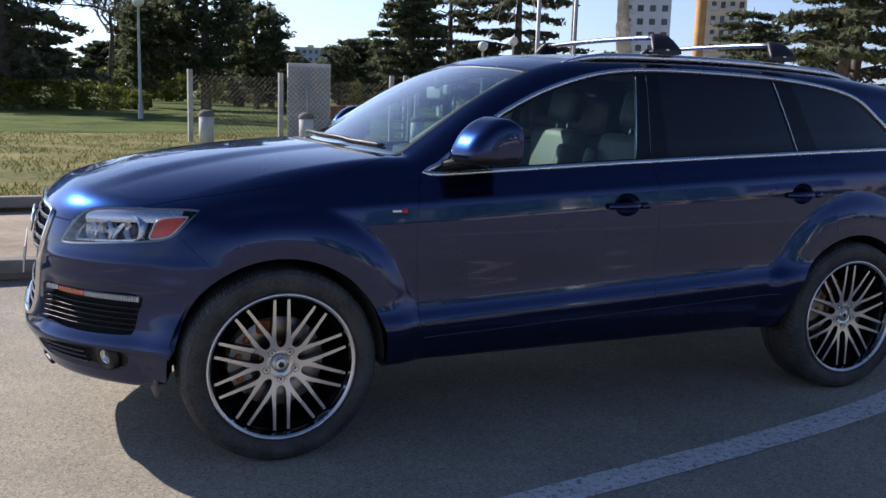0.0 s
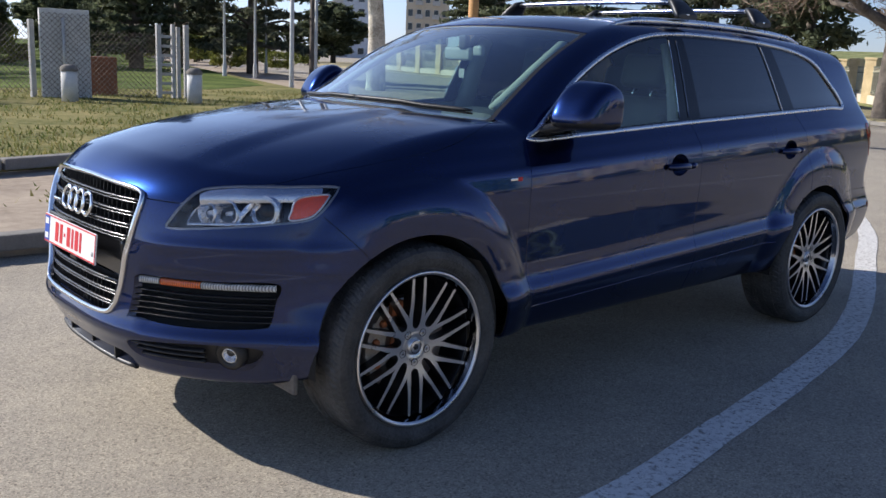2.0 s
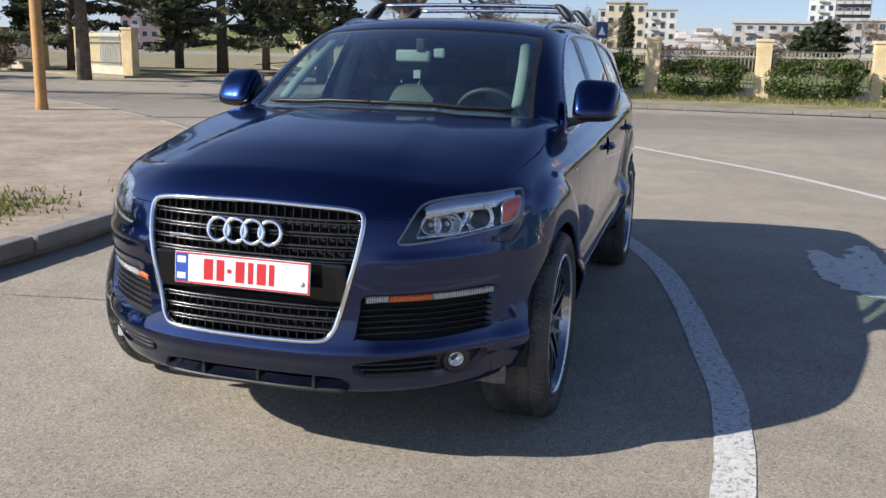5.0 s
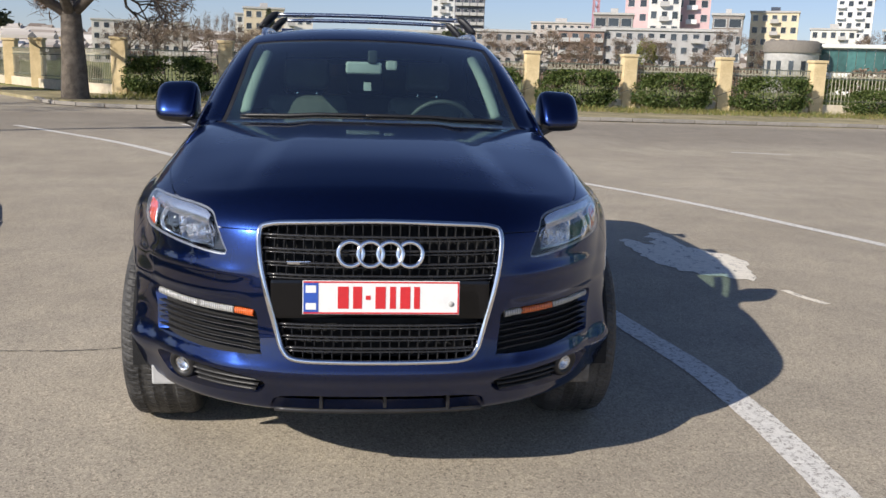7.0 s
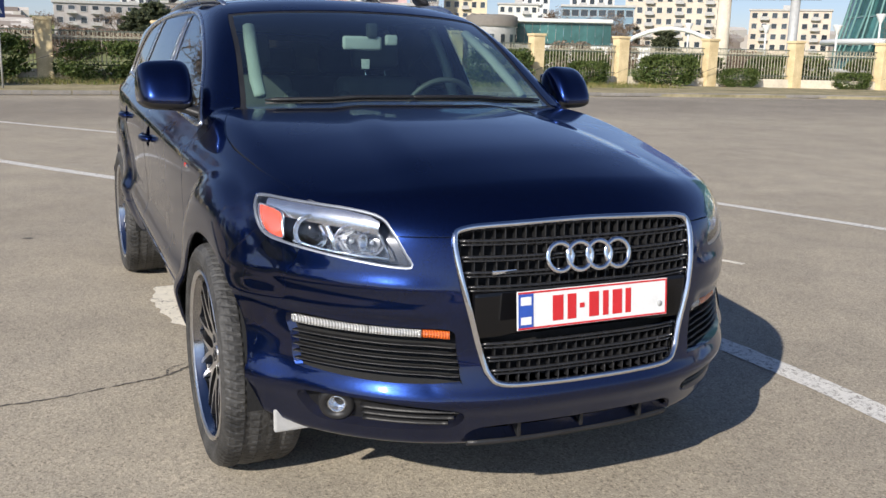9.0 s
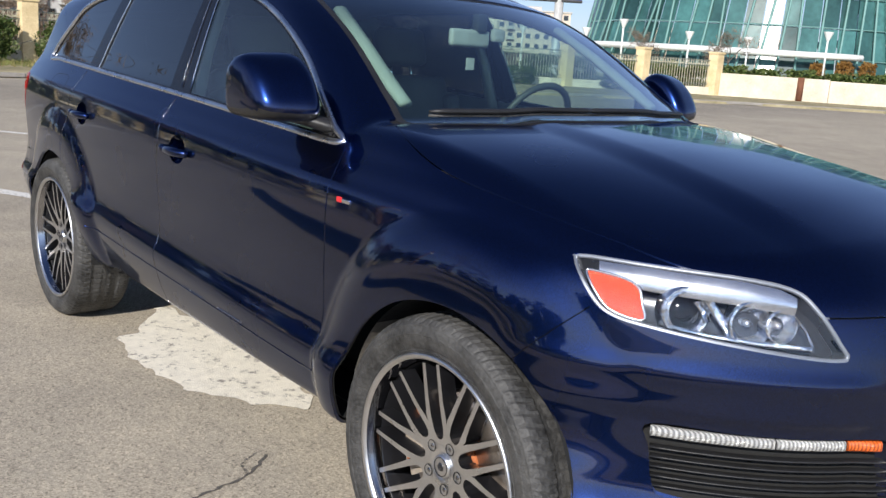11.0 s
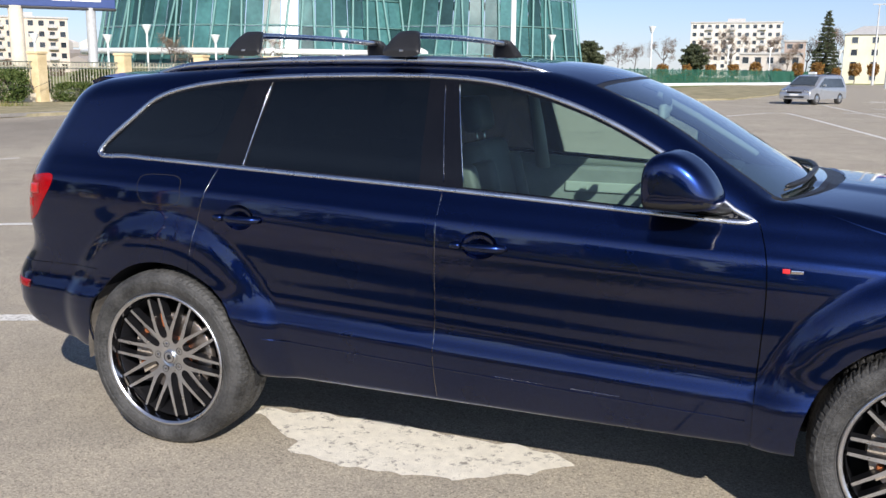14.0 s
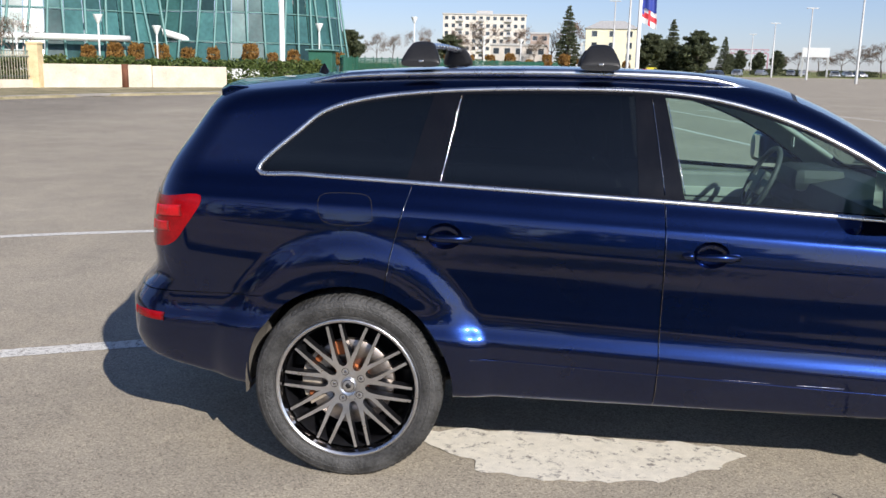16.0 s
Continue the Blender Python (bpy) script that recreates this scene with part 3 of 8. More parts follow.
BACKLIGHT = smooth_loop([(0, 1.50), (0.45, 1.49), (0.60, 1.44), (0.66, 1.30), (0.62, 1.24), (0.4, 1.225), (0, 1.22), (-0.4, 1.225), (-0.62, 1.24), (-0.66, 1.30), (-0.60, 1.44), (-0.45, 1.49)], 100)
SEAM_FRONT = curve((0.30, 0.36, 0.525, 0.725, 0.93, 1.06, 1.135, 1.20, 1.25), (0.920, 0.922, 0.923, 0.932, 0.936, 0.921, 0.895, 0.855, 0.80))
SEAM_C = curve((0.4, 0.80, 1.02, 1.24, 1.598, 1.7), (-1.38, -1.352, -1.312, -1.250, -1.143, -1.10))
HOOD_EDGE = curve((0.8, 1.0, 1.10, 1.18, 1.28, 1.40, 1.55, 1.70, 1.853, 1.96, 2.10, 2.25, 2.5), (0.70, 0.765, 0.805, 0.825, 0.838, 0.840, 0.828, 0.810, 0.779, 0.75, 0.68, 0.60, 0.56))
GAP = 0.0022
HANDLES = ((-0.076, 0.998), (-1.112, 1.034))


def seam_b(z):
    return -0.254 - 0.145 * np.maximum(z - 1.2, 0)


def cowl(x, y):
    return x - (1.205 - 0.20 * (y / 0.72) ** 2 - 0.10 * np.maximum(y - 0.6, 0))


FIELDS = {
    "half": lambda x, y, z: y,
    "arch_f": lambda x, y, z: np.hypot(x - HUB_X, z - HUB_Z) - ARCH_R,
    "arch_r": lambda x, y, z: np.hypot(x + HUB_X, z - HUB_Z) - ARCH_R,
    "dlo": lambda x, y, z: np.where((y > 0.5) & (z > 1.05), loop_distance(DLO, x, z), 1.0),
    "screen": lambda x, y, z: np.where((z > 1.12) & (x > 0.1), loop_distance(SCREEN, x, y), 1.0),
    "lamp": lambda x, y, z: np.where((x > 1.5) & (y > 0.35) & (z > 0.7), loop_distance(HEADLAMP, y - x, z), 1.0),
    "grille": lambda x, y, z: np.where(x > 2.1, loop_distance(GRILLE, y, z), 1.0),
    "intake": lambda x, y, z: np.where((x > 1.8) & (y > 0.3), loop_distance(INTAKE, y - x, z), 1.0),
    "fog": lambda x, y, z: np.where((x > 1.8) & (y > 0.3), loop_distance(FOG_OPENING, y - x, z), 1.0),
    "mouth": lambda x, y, z: np.where(x > 2.0, loop_distance(MOUTH, y, z), 1.0),
    "tail": lambda x, y, z: np.where(x < -1.9, loop_distance(TAILLAMP, x, z), 1.0) + 0.0 * y,
    "back": lambda x, y, z: np.where(x < -1.8, loop_distance(BACKLIGHT, y, z), 1.0),
    "front": lambda x, y, z: x - SEAM_FRONT(z),
    "b": lambda x, y, z: x - seam_b(z),
    "c": lambda x, y, z: x - SEAM_C(z),
    "hood": lambda x, y, z: y - HOOD_EDGE(x),
    "hood_lip": lambda x, y, z: z - 0.928 - 0.02 * (0.5 - y),
    "cowl": lambda x, y, z: cowl(x, y),
    "bumper": lambda x, y, z: (x - 1.761) - 0.95 * (z - 0.780),
    "handle": lambda x, y, z: np.where(y > 0.7, np.minimum(*[(np.hypot((x - hx) / 0.070, (z - hz) / 0.052) - 1) * 0.06 for hx, hz in HANDLES]), 1.0),
    "rear_bumper": lambda x, y, z: z - 0.752 - 0.03 * (x + 2.0),
}
p0, q0 = surface_net(0.0145)
g0 = gradient(p0)
skin = Skin(p0, g0 / np.linalg.norm(g0, axis=1)[:, None], np.concatenate((q0[:, [0, 1, 2]], q0[:, [0, 2, 3]])))
for key in ("half", "arch_f", "arch_r", "dlo", "screen", "lamp", "grille", "intake", "fog", "mouth", "tail", "back", "handle"):
    skin.field(FIELDS[key])
skin.field(lambda x, y, z: FIELDS["dlo"](x, y, z) + 0.016)
skin.field(lambda x, y, z: FIELDS["screen"](x, y, z) + 0.022)
for key in ("front", "b", "c", "hood", "hood_lip", "cowl", "bumper", "rear_bumper"):
    for w in (-GAP, GAP):
        skin.field(lambda x, y, z: FIELDS[key](x, y, z) - w)
for x0, k in ((-0.180, -0.20), (-0.355, -0.05), (-1.135, 0.20), (-1.285, 0.28)):
    skin.field(lambda x, y, z: x - x0 - k * (z - 1.22))
cx, cy, cz = skin.centres()
V = {k: f(cx, cy, cz) for k, f in FIELDS.items()}
live = (V["half"] > 0) & (V["arch_f"] > 0) & (V["arch_r"] > 0)
gap = {k: np.abs(V[k]) < GAP for k in ("front", "b", "c", "hood", "hood_lip", "cowl", "bumper", "rear_bumper")}
side = (cy > 0.5) & (cz > 0.30)
in_dlo, in_screen, in_lamp = V["dlo"] < 0, V["screen"] < 0, V["lamp"] < 0
holes = in_dlo | in_screen | in_lamp | (V["grille"] < 0) | (V["intake"] < 0) | (V["fog"] < 0) | (V["mouth"] < 0) | (V["tail"] < 0) | (V["back"] < 0) | (V["handle"] < 0)
body = live & ~holes
below_belt = cz < BELT(cx) + 0.012
hood_zone = (cx > 1.0) & (V["cowl"] > 0) & (V["hood"] < 0) & (V["hood_lip"] > 0)
cowl_zone = (V["cowl"] <= 0) & (V["hood"] < 0) & (cx > 0.93) & (cz > 1.14)
hood_gap = (gap["hood"] & (cx > 1.0) & (cz > 0.98)) | (gap["hood_lip"] & (cx > 2.0) & (cy > 0.4) & (V["hood"] < 0)) | (gap["cowl"] & (V["hood"] < 0))
front_zone = (cx > 1.6) & (V["bumper"] > 0) & (V["hood_lip"] < 0) & ((cz < 0.93))
bumper_gap = gap["bumper"] & (cx > 1.6) & (cz < 0.90)
front_zone |= (V["hood_lip"] < 0) & (cx > 2.15)
door_gap = (gap["front"] & below_belt | gap["b"] & below_belt | gap["c"] & below_belt) & side & (cz < 1.23)
fender_zone = (V["front"] > 0) & ~hood_zone & ~cowl_zone & ~front_zone & (cz < 1.23) & (cx > 0.84) & ((cz < 1.15) | (cx > 1.0))
front_door_zone = (V["front"] < 0) & (V["b"] > 0) & below_belt & side
rear_door_zone = (V["b"] < 0) & (V["c"] > 0) & below_belt & side
tail_zone = (cx < -1.85) & (V["rear_bumper"] < 0)
any_gap = hood_gap | bumper_gap | door_gap | (gap["rear_bumper"] & (cx < -1.85))
zones = {}
free = body & ~any_gap
for name, zone in (("bonnet", hood_zone), ("cowl_panel", cowl_zone), ("front_bumper", front_zone), ("fender", fender_zone), ("front_door", front_door_zone), ("rear_door", rear_door_zone), ("rear_bumper", tail_zone)):
    zones[name] = free & zone
    free = free & ~zone
zones["body_shell"] = free

parts_of = {}
for name in ("bonnet", "body_shell", "front_bumper", "rear_bumper"):
    deep = {"front_bumper": 0.04, "body_shell": 0.014}.get(name, 0.010)
    c = skin.take(zones[name], deep)
    parts_of[name] = skin_part(name, [c, mirrored(c)], PAINT, car)
c = skin.take(zones["cowl_panel"], 0.01, -0.008)
skin_part("cowl_panel", [c, mirrored(c)], BLACK, car, "black plastic cowl below the windscreen")
for name in ("fender", "front_door", "rear_door"):
    c = skin.take(zones[name], 0.010)
    parts_of[name, 1] = skin_part(name, [c], PAINT, car)
    parts_of[name, -1] = skin_part(name, [mirrored(c)], PAINT, car)

# dark shell under the panels; it also lines the cabin
under = live & ~in_dlo & ~in_screen & (V["grille"] > -0.005) & ~in_lamp & (V["back"] > 0) & (V["intake"] > 0) & (V["fog"] > 0) & (V["mouth"] > 0) & (V["handle"] > 0)
low = under & (cz < 1.12)
c = skin.take(low, 0, -0.016)
skin_part("inner_shell", [c, mirrored(c)], CAVITY, car)
c = skin.take(under & (cz >= 1.12) & (cx < 1.0), 0, -0.020)
skin_part("headlining", [c, mirrored(c)], TRIM_PALE, car, "pale fabric headlining and pillar trim")

# glazing
c = skin.take(live & (V["screen"] < -0.022), 0.0, -0.004)
skin_part("windscreen", [c, mirrored(c)], GLASS_CLEAR, car, "clear windscreen with a faint green tint")
c = skin.take(live & in_screen & (V["screen"] > -0.022), 0.006, -0.003)
skin_part("windscreen_seal", [c, mirrored(c)], BLACK, car)
c = skin.take(live & (V["back"] < 0), 0.006, -0.004)
skin_part("rear_window", [c, mirrored(c)], GLASS_DARK, car)
pane = live & (V["dlo"] < -0.016)
f_pane = pane & (cx > -0.180 - 0.20 * (cz - 1.22)) & (cx < 0.70)
r_pane = pane & (cx < -0.355 - 0.05 * (cz - 1.22)) & (cx > -1.135 + 0.20 * (cz - 1.22))
q_pane = pane & (cx < -1.285 + 0.28 * (cz - 1.22))
rest = live & in_dlo & ~f_pane & ~r_pane & ~q_pane
corner = rest & (cx > 0.6) & (V["dlo"] < -0.016)
rest &= ~corner
for s in (1, -1):
    way = (lambda c: c) if s == 1 else mirrored
    skin_part("window", [way(skin.take(f_pane, 0, -0.006))], GLASS_FRONT, parts_of["front_door", s], "clear green-tinted window pane")
    skin_part("window", [way(skin.take(r_pane, 0, -0.006))], GLASS_DARK, parts_of["rear_door", s], "black tinted window pane")
    skin_part("quarter_window", [way(skin.take(q_pane, 0, -0.006))], GLASS_DARK, car, "black tinted quarter window")
    skin_part("pillar_cover", [way(skin.take(rest, 0.006, -0.003))], GLOSS_BLACK, car, "gloss black window pillar cover")
    skin_part("mirror_triangle", [way(skin.take(corner, 0.006, -0.004))], BLACK, parts_of["front_door", s])
    q, n = on_body(DLO, "xz")
    v, f = strip(q, n, 0.020, 0.007)
    v, f = (v, f) if s == 1 else flip_y(v, f)
    raw("window_trim", v, f, SATIN, car, "bright window surround trim", True)
    # upright strips between the panes; the middle one is a painted-in door gap glint
    for x0, k, m in ((-0.180, -0.20, CHROME), (-0.258, -0.145, LIP), (-1.148, 0.20, CHROME)):
        zz = np.linspace(1.215, 1.575, 14)
        q, n = on_body(np.stack((x0 + 0.004 + k * (zz - 1.22), zz), 1), "xz")
        v, f = strip(q, n, 0.0026 if m is LIP else 0.0030, 0.0022, False)
        v, f = (v, f) if s == 1 else flip_y(v, f)
        raw("pillar_strip_or_glint", v, f, m, car, "", True)

# wheel arch liners
for sx in (1, -1):
    for sy in (1, -1):
        bm = bmesh.new()
        ring = []
        for k in range(33):
            a = radians(-7 + 194 * k / 32)
            c, s = math.cos(a) * (ARCH_R + 0.004), math.sin(a) * (ARCH_R + 0.004)
            ring.append([bm.verts.new((sx * HUB_X + c, sy * y, HUB_Z + s)) for y in (0.56, 0.72, 0.86, 0.925 if sx > 0 else 0.94)])
        for k, (a, b) in enumerate(zip(ring, ring[1:])):
            for i in range(3):
                # front faces coloured near-black for the shaded gap ahead of the tyre
                f = bm.faces.new((a[i], a[i + 1], b[i + 1], b[i]))
                f.smooth, f.material_index = True, int(k < 24)
        back = [r[0] for r in ring]
        bm.faces.new(back).material_index = 1
        part("wheel_liner", bm, [DUSTY_OR_SHADED, CAVITY], car, "wheel arch liner, dusty behind the wheel, shade painted near-black ahead of it")
# floor pan
part("floor_pan", box((-2.2, -0.70, 0.345), (1.95, 0.70, 0.37), 0.01), CAVITY, car)
for sx in (1, -1):
    part("axle", tube([(sx * HUB_X, -0.75, 0.33), (sx * HUB_X, 0.75, 0.33)], 0.05), CAVITY, car)
part("front_subframe", box((1.15, -0.45, 0.325), (1.90, 0.45, 0.40), 0.03), CAVITY, car)
part("rear_subframe", box((-1.95, -0.45, 0.30), (-1.2, 0.45, 0.38), 0.03), CAVITY, car)
for s in (1, -1):
    part("sill_step", tube([(1.0, s * 0.868, 0.352), (-1.02, s * 0.868, 0.358)], 0.010, 8), DUSTY_OR_SHADED, car, "dusty sill edge")
    # the left one's darker brown-grey is the shade it stands in, put into colour
    part("air_deflector", box((1.955, s * 0.68, 0.268), (1.975, s * 0.85, 0.345), 0.008), GREY_PLASTIC if s < 0 else DUSTY_OR_SHADED, car, "pale grey plastic wheel air deflector" if s < 0 else "plastic wheel air deflector coloured darker for its shade")


# ---- wheels ----
def tyre_mesh():
    """A low tyre with three rib grooves and slanted shoulder grooves."""
    prof = [(0.286, 0.100), (0.300, 0.119), (0.328, 0.132), (0.353, 0.134), (0.373, 0.127), (0.385, 0.113), (0.390, 0.095), (0.392, 0.070), (0.393, 0.062), (0.393, 0.052), (0.393, 0.022), (0.393, 0.012)]
    prof = prof + [(r, -h) for r, h in prof[::-1]]
    seg = 320
    verts, faces = [], []
    for k in range(seg):
        a = 2 * math.pi * k / seg
        for i, (r, h) in enumerate(prof):
            d = 0.0
            if r > 0.3815:
                if ((k / seg * 80 + abs(h) * 22) % 1.0) < 0.30 and abs(h) > 0.015:
                    d = 0.0035
                if 0.050 < abs(h) < 0.064 or abs(h) < 0.014:
                    d = 0.007 if 0.05 < abs(h) else 0.003
            elif r > 0.3705 and ((k / seg * 80 + abs(h) * 22) % 1.0) < 0.30:
                d = 0.0015
            verts.append(((r - d) * math.cos(a), h, (r - d) * math.sin(a)))
    n = len(prof)
    for k in range(seg):
        for i in range(n - 1):
            faces.append((k * n + i, ((k + 1) % seg) * n + i, ((k + 1) % seg) * n + i + 1, k * n + i + 1))
    me = bpy.data.meshes.new("tyre")
    me.from_pydata(verts, [], faces)
    me.polygons.foreach_set("use_smooth", [i % (n - 1) < 4 or i % (n - 1) > n - 6 for i in range(len(faces))])
    me.update()
    bm = bmesh.new()
    bm.from_mesh(me)
    bmesh.ops.recalc_face_normals(bm, faces=bm.faces[:])
    bpy.data.meshes.remove(me)
    return bm


def spoke_mesh(lug_low):
    """One forked spoke along +x in the wheel's plane, machined face outwards (+y); the slot on one flank starts further out, behind a wheel bolt."""
    c18, s18 = math.cos(radians(18)), math.sin(radians(18))
    bm = bmesh.new()

    def height(u, v):
        return float(np.interp(math.hypot(u, v), (0.05, 0.08, 0.13, 0.18, 0.27), (0.081, 0.084, 0.091, 0.095, 0.097)))

    for side, lug in ((1, not lug_low), (-1, lug_low)):
        root = [(0.052, 0.0), (0.086, 0.0), (0.088, 0.009), (0.096, 0.0162), (0.110, 0.0198)] if lug else [(0.052, 0.0), (0.070, 0.0), (0.072, 0.008), (0.082, 0.0155), (0.098, 0.0192)]
        slot = [(a * c18 + b * s18, a * s18 - b * c18) for a, b in root + [(0.122, 0.0206), (0.131, 0.0209), (0.142, 0.0211), (0.175, 0.0214), (0.266, 0.0218)]]
        fork = [(u, 0.0) for u in (0.049, 0.070, 0.085, 0.098, 0.110, 0.1205)] + [(a * c18 + b * s18, a * s18 - b * c18) for a, b in ((0.131, 0.0390), (0.142, 0.0374), (0.175, 0.0354), (0.266, 0.0334))]
        top, low = [], []
        for line in (slot, fork):
            top.append([bm.verts.new((u, height(u, v), side * v)) for u, v in line])
            low.append([bm.verts.new((u, height(u, v) - 0.046, side * v)) for u, v in line])
        for k in range(9):
            bm.faces.new((top[0][k], top[0][k + 1], top[1][k + 1], top[1][k]))
            for line in (0, 1):
                if line == 0 or k >= 5:
                    bm.faces.new((top[line][k], top[line][k + 1], low[line][k + 1], low[line][k])).material_index = 1
        bm.faces.new((top[0][9], top[1][9], low[1][9], low[0][9])).material_index = 1
    bmesh.ops.remove_doubles(bm, verts=bm.verts[:], dist=1e-6)
    bmesh.ops.recalc_face_normals(bm, faces=bm.faces[:])
    if sum(f.normal.y * f.calc_area() for f in bm.faces if f.material_index == 0) < 0:
        bmesh.ops.reverse_faces(bm, faces=bm.faces[:])
    return bm


def build_wheel(parent, m, lug):
    """A wheel facing +y at the pose m; lug is the angle of its first bolt from +x towards +z."""
    wheel = part("wheel", lathe([(0.2985, 0.106), (0.298, 0.124), (0.2945, 0.129), (0.287, 0.1265), (0.2815, 0.120)], 96), RIM, parent, "black alloy wheel with machined forked spokes and a polished lip")
    wheel.matrix_basis = m
    part("rim_lip", lathe([(0.2815, 0.120), (0.2775, 0.106), (0.2735, 0.096), (0.2715, 0.080), (0.268, 0.0), (0.268, -0.09), (0.288, -0.115)], 96), LIP, wheel, "dark polished rim lip")
    part("tyre", tyre_mesh(), RUBBER, wheel, "dusty low-profile black tyre")
    for r, h in ((0.306, 0.1225), (0.347, 0.134), (0.368, 0.1285)):
        part("sidewall_ring", lathe([(r - 0.003, h - 0.001), (r, h + 0.002), (r + 0.003, h - 0.001)], 72), RUBBER, wheel)
    part("barrel", lathe([(0.2700, 0.080), (0.2672, 0.076), (0.265, 0.0), (0.262, -0.10), (0.10, -0.11)], 60), RIM_DARK, wheel, "black inner rim barrel")
    turn = lambda a: Matrix.Rotation(-a, 4, "Y")
    for k in range(10):
        sp = spoke_mesh(k % 2 == 0)
        sp.transform(turn(lug + radians(18 + 36 * k)))
        part("spoke", sp, [RIM, RIM_DARK], wheel)
    part("hub", lathe([(0.0, 0.076), (0.030, 0.076), (0.034, 0.0815), (0.056, 0.0820), (0.062, 0.0805), (0.066, 0.04)], 48), RIM, wheel)
    part("hub_cap", lathe([(0.0, 0.0885), (0.024, 0.0885), (0.030, 0.0865), (0.0315, 0.074)], 32), RIM, wheel)
    part("cap_ring", lathe([(0.0255, 0.0880), (0.0245, 0.0905), (0.0225, 0.0880)], 32), RIM_DARK, wheel)
    part("cap_emblem", lathe([(0.0, 0.0905), (0.012, 0.0905), (0.0135, 0.088)], 5), RIM_DARK, wheel)
    for k in range(5):
        a = lug + 2 * math.pi * k / 5
        c = Matrix.Translation((0.0605 * math.cos(a), 0, 0.0605 * math.sin(a)))
        nut = lathe([(0.0160, 0.0835), (0.0145, 0.0855), (0.0132, 0.080), (0.0125, 0.070), (0.0, 0.070)], 18)
        nut.transform(c)
        part("lug_pocket", nut, RIM_DARK, wheel)
        nut = lathe([(0.0, 0.083), (0.006, 0.083), (0.0082, 0.080), (0.0085, 0.066)], 6)
        nut.transform(c)
        part("lug_nut", nut, LIP, wheel)
    part("brake_disc", lathe([(0.07, 0.030), (0.182, 0.030), (0.184, 0.028), (0.184, 0.002), (0.182, 0.0), (0.07, 0.0), (0.07, 0.030)], 48), DISC, wheel)
    part("disc_hat", lathe([(0.0, 0.040), (0.075, 0.040), (0.080, 0.034), (0.082, 0.010)], 36), RUST, wheel, "rusty brake disc hat")
    cal = bmesh.new()
    for k in range(6):
        a0, a1 = radians(-32 + 13 * k), radians(-32 + 13 * (k + 1))
        out = 0.205 - 0.004 * abs(k - 2.5)
        tmp = prism([(0.120 * math.cos(a0), 0.120 * math.sin(a0)), (out * math.cos(a0), out * math.sin(a0)), (out * math.cos(a1), out * math.sin(a1)), (0.120 * math.cos(a1), 0.120 * math.sin(a1))], -0.02, 0.046 + 0.004 * (k % 2))
        join(cal, tmp)
    bmesh.ops.remove_doubles(cal, verts=cal.verts[:], dist=1e-4)
    caliper = part("brake_caliper", cal, CALIPER, wheel, "pale dusty brake caliper")
    for a in (-18, 12, 38):
        bolt = lathe([(0.0, 0.064), (0.012, 0.063), (0.015, 0.056), (0.015, 0.046)], 14)
        bolt.transform(Matrix.Translation((0.165 * math.cos(radians(a)), 0, 0.165 * math.sin(radians(a)))))
        part("caliper_bolt", bolt, RUST, caliper)
    part("caliper_bracket", box((0.02, 0.015, 0.118), (0.088, 0.050, 0.176), 0.012), RUST, wheel, "rusty orange caliper bracket")
    return wheel


for x, y, turned, lug in ((HUB_X, HUB_Y, 0, 54), (-HUB_X, HUB_Y, 0, 54), (HUB_X, -HUB_Y, 180, 42), (-HUB_X, -HUB_Y, 180, 5)):
    build_wheel(car, pose(x, y, HUB_Z, 0, 0, turned), radians(lug))


# ---- lamps ----
def corner_point(s, z, depth):
    q, n = on_body([(s, z)], "sz")
    return Vector(q[0] - n[0] * depth), Vector(n[0])


def aim(p, n):
    return Matrix.Translation(p) @ n.to_track_quat("Z", "Y").to_matrix().to_4x4()


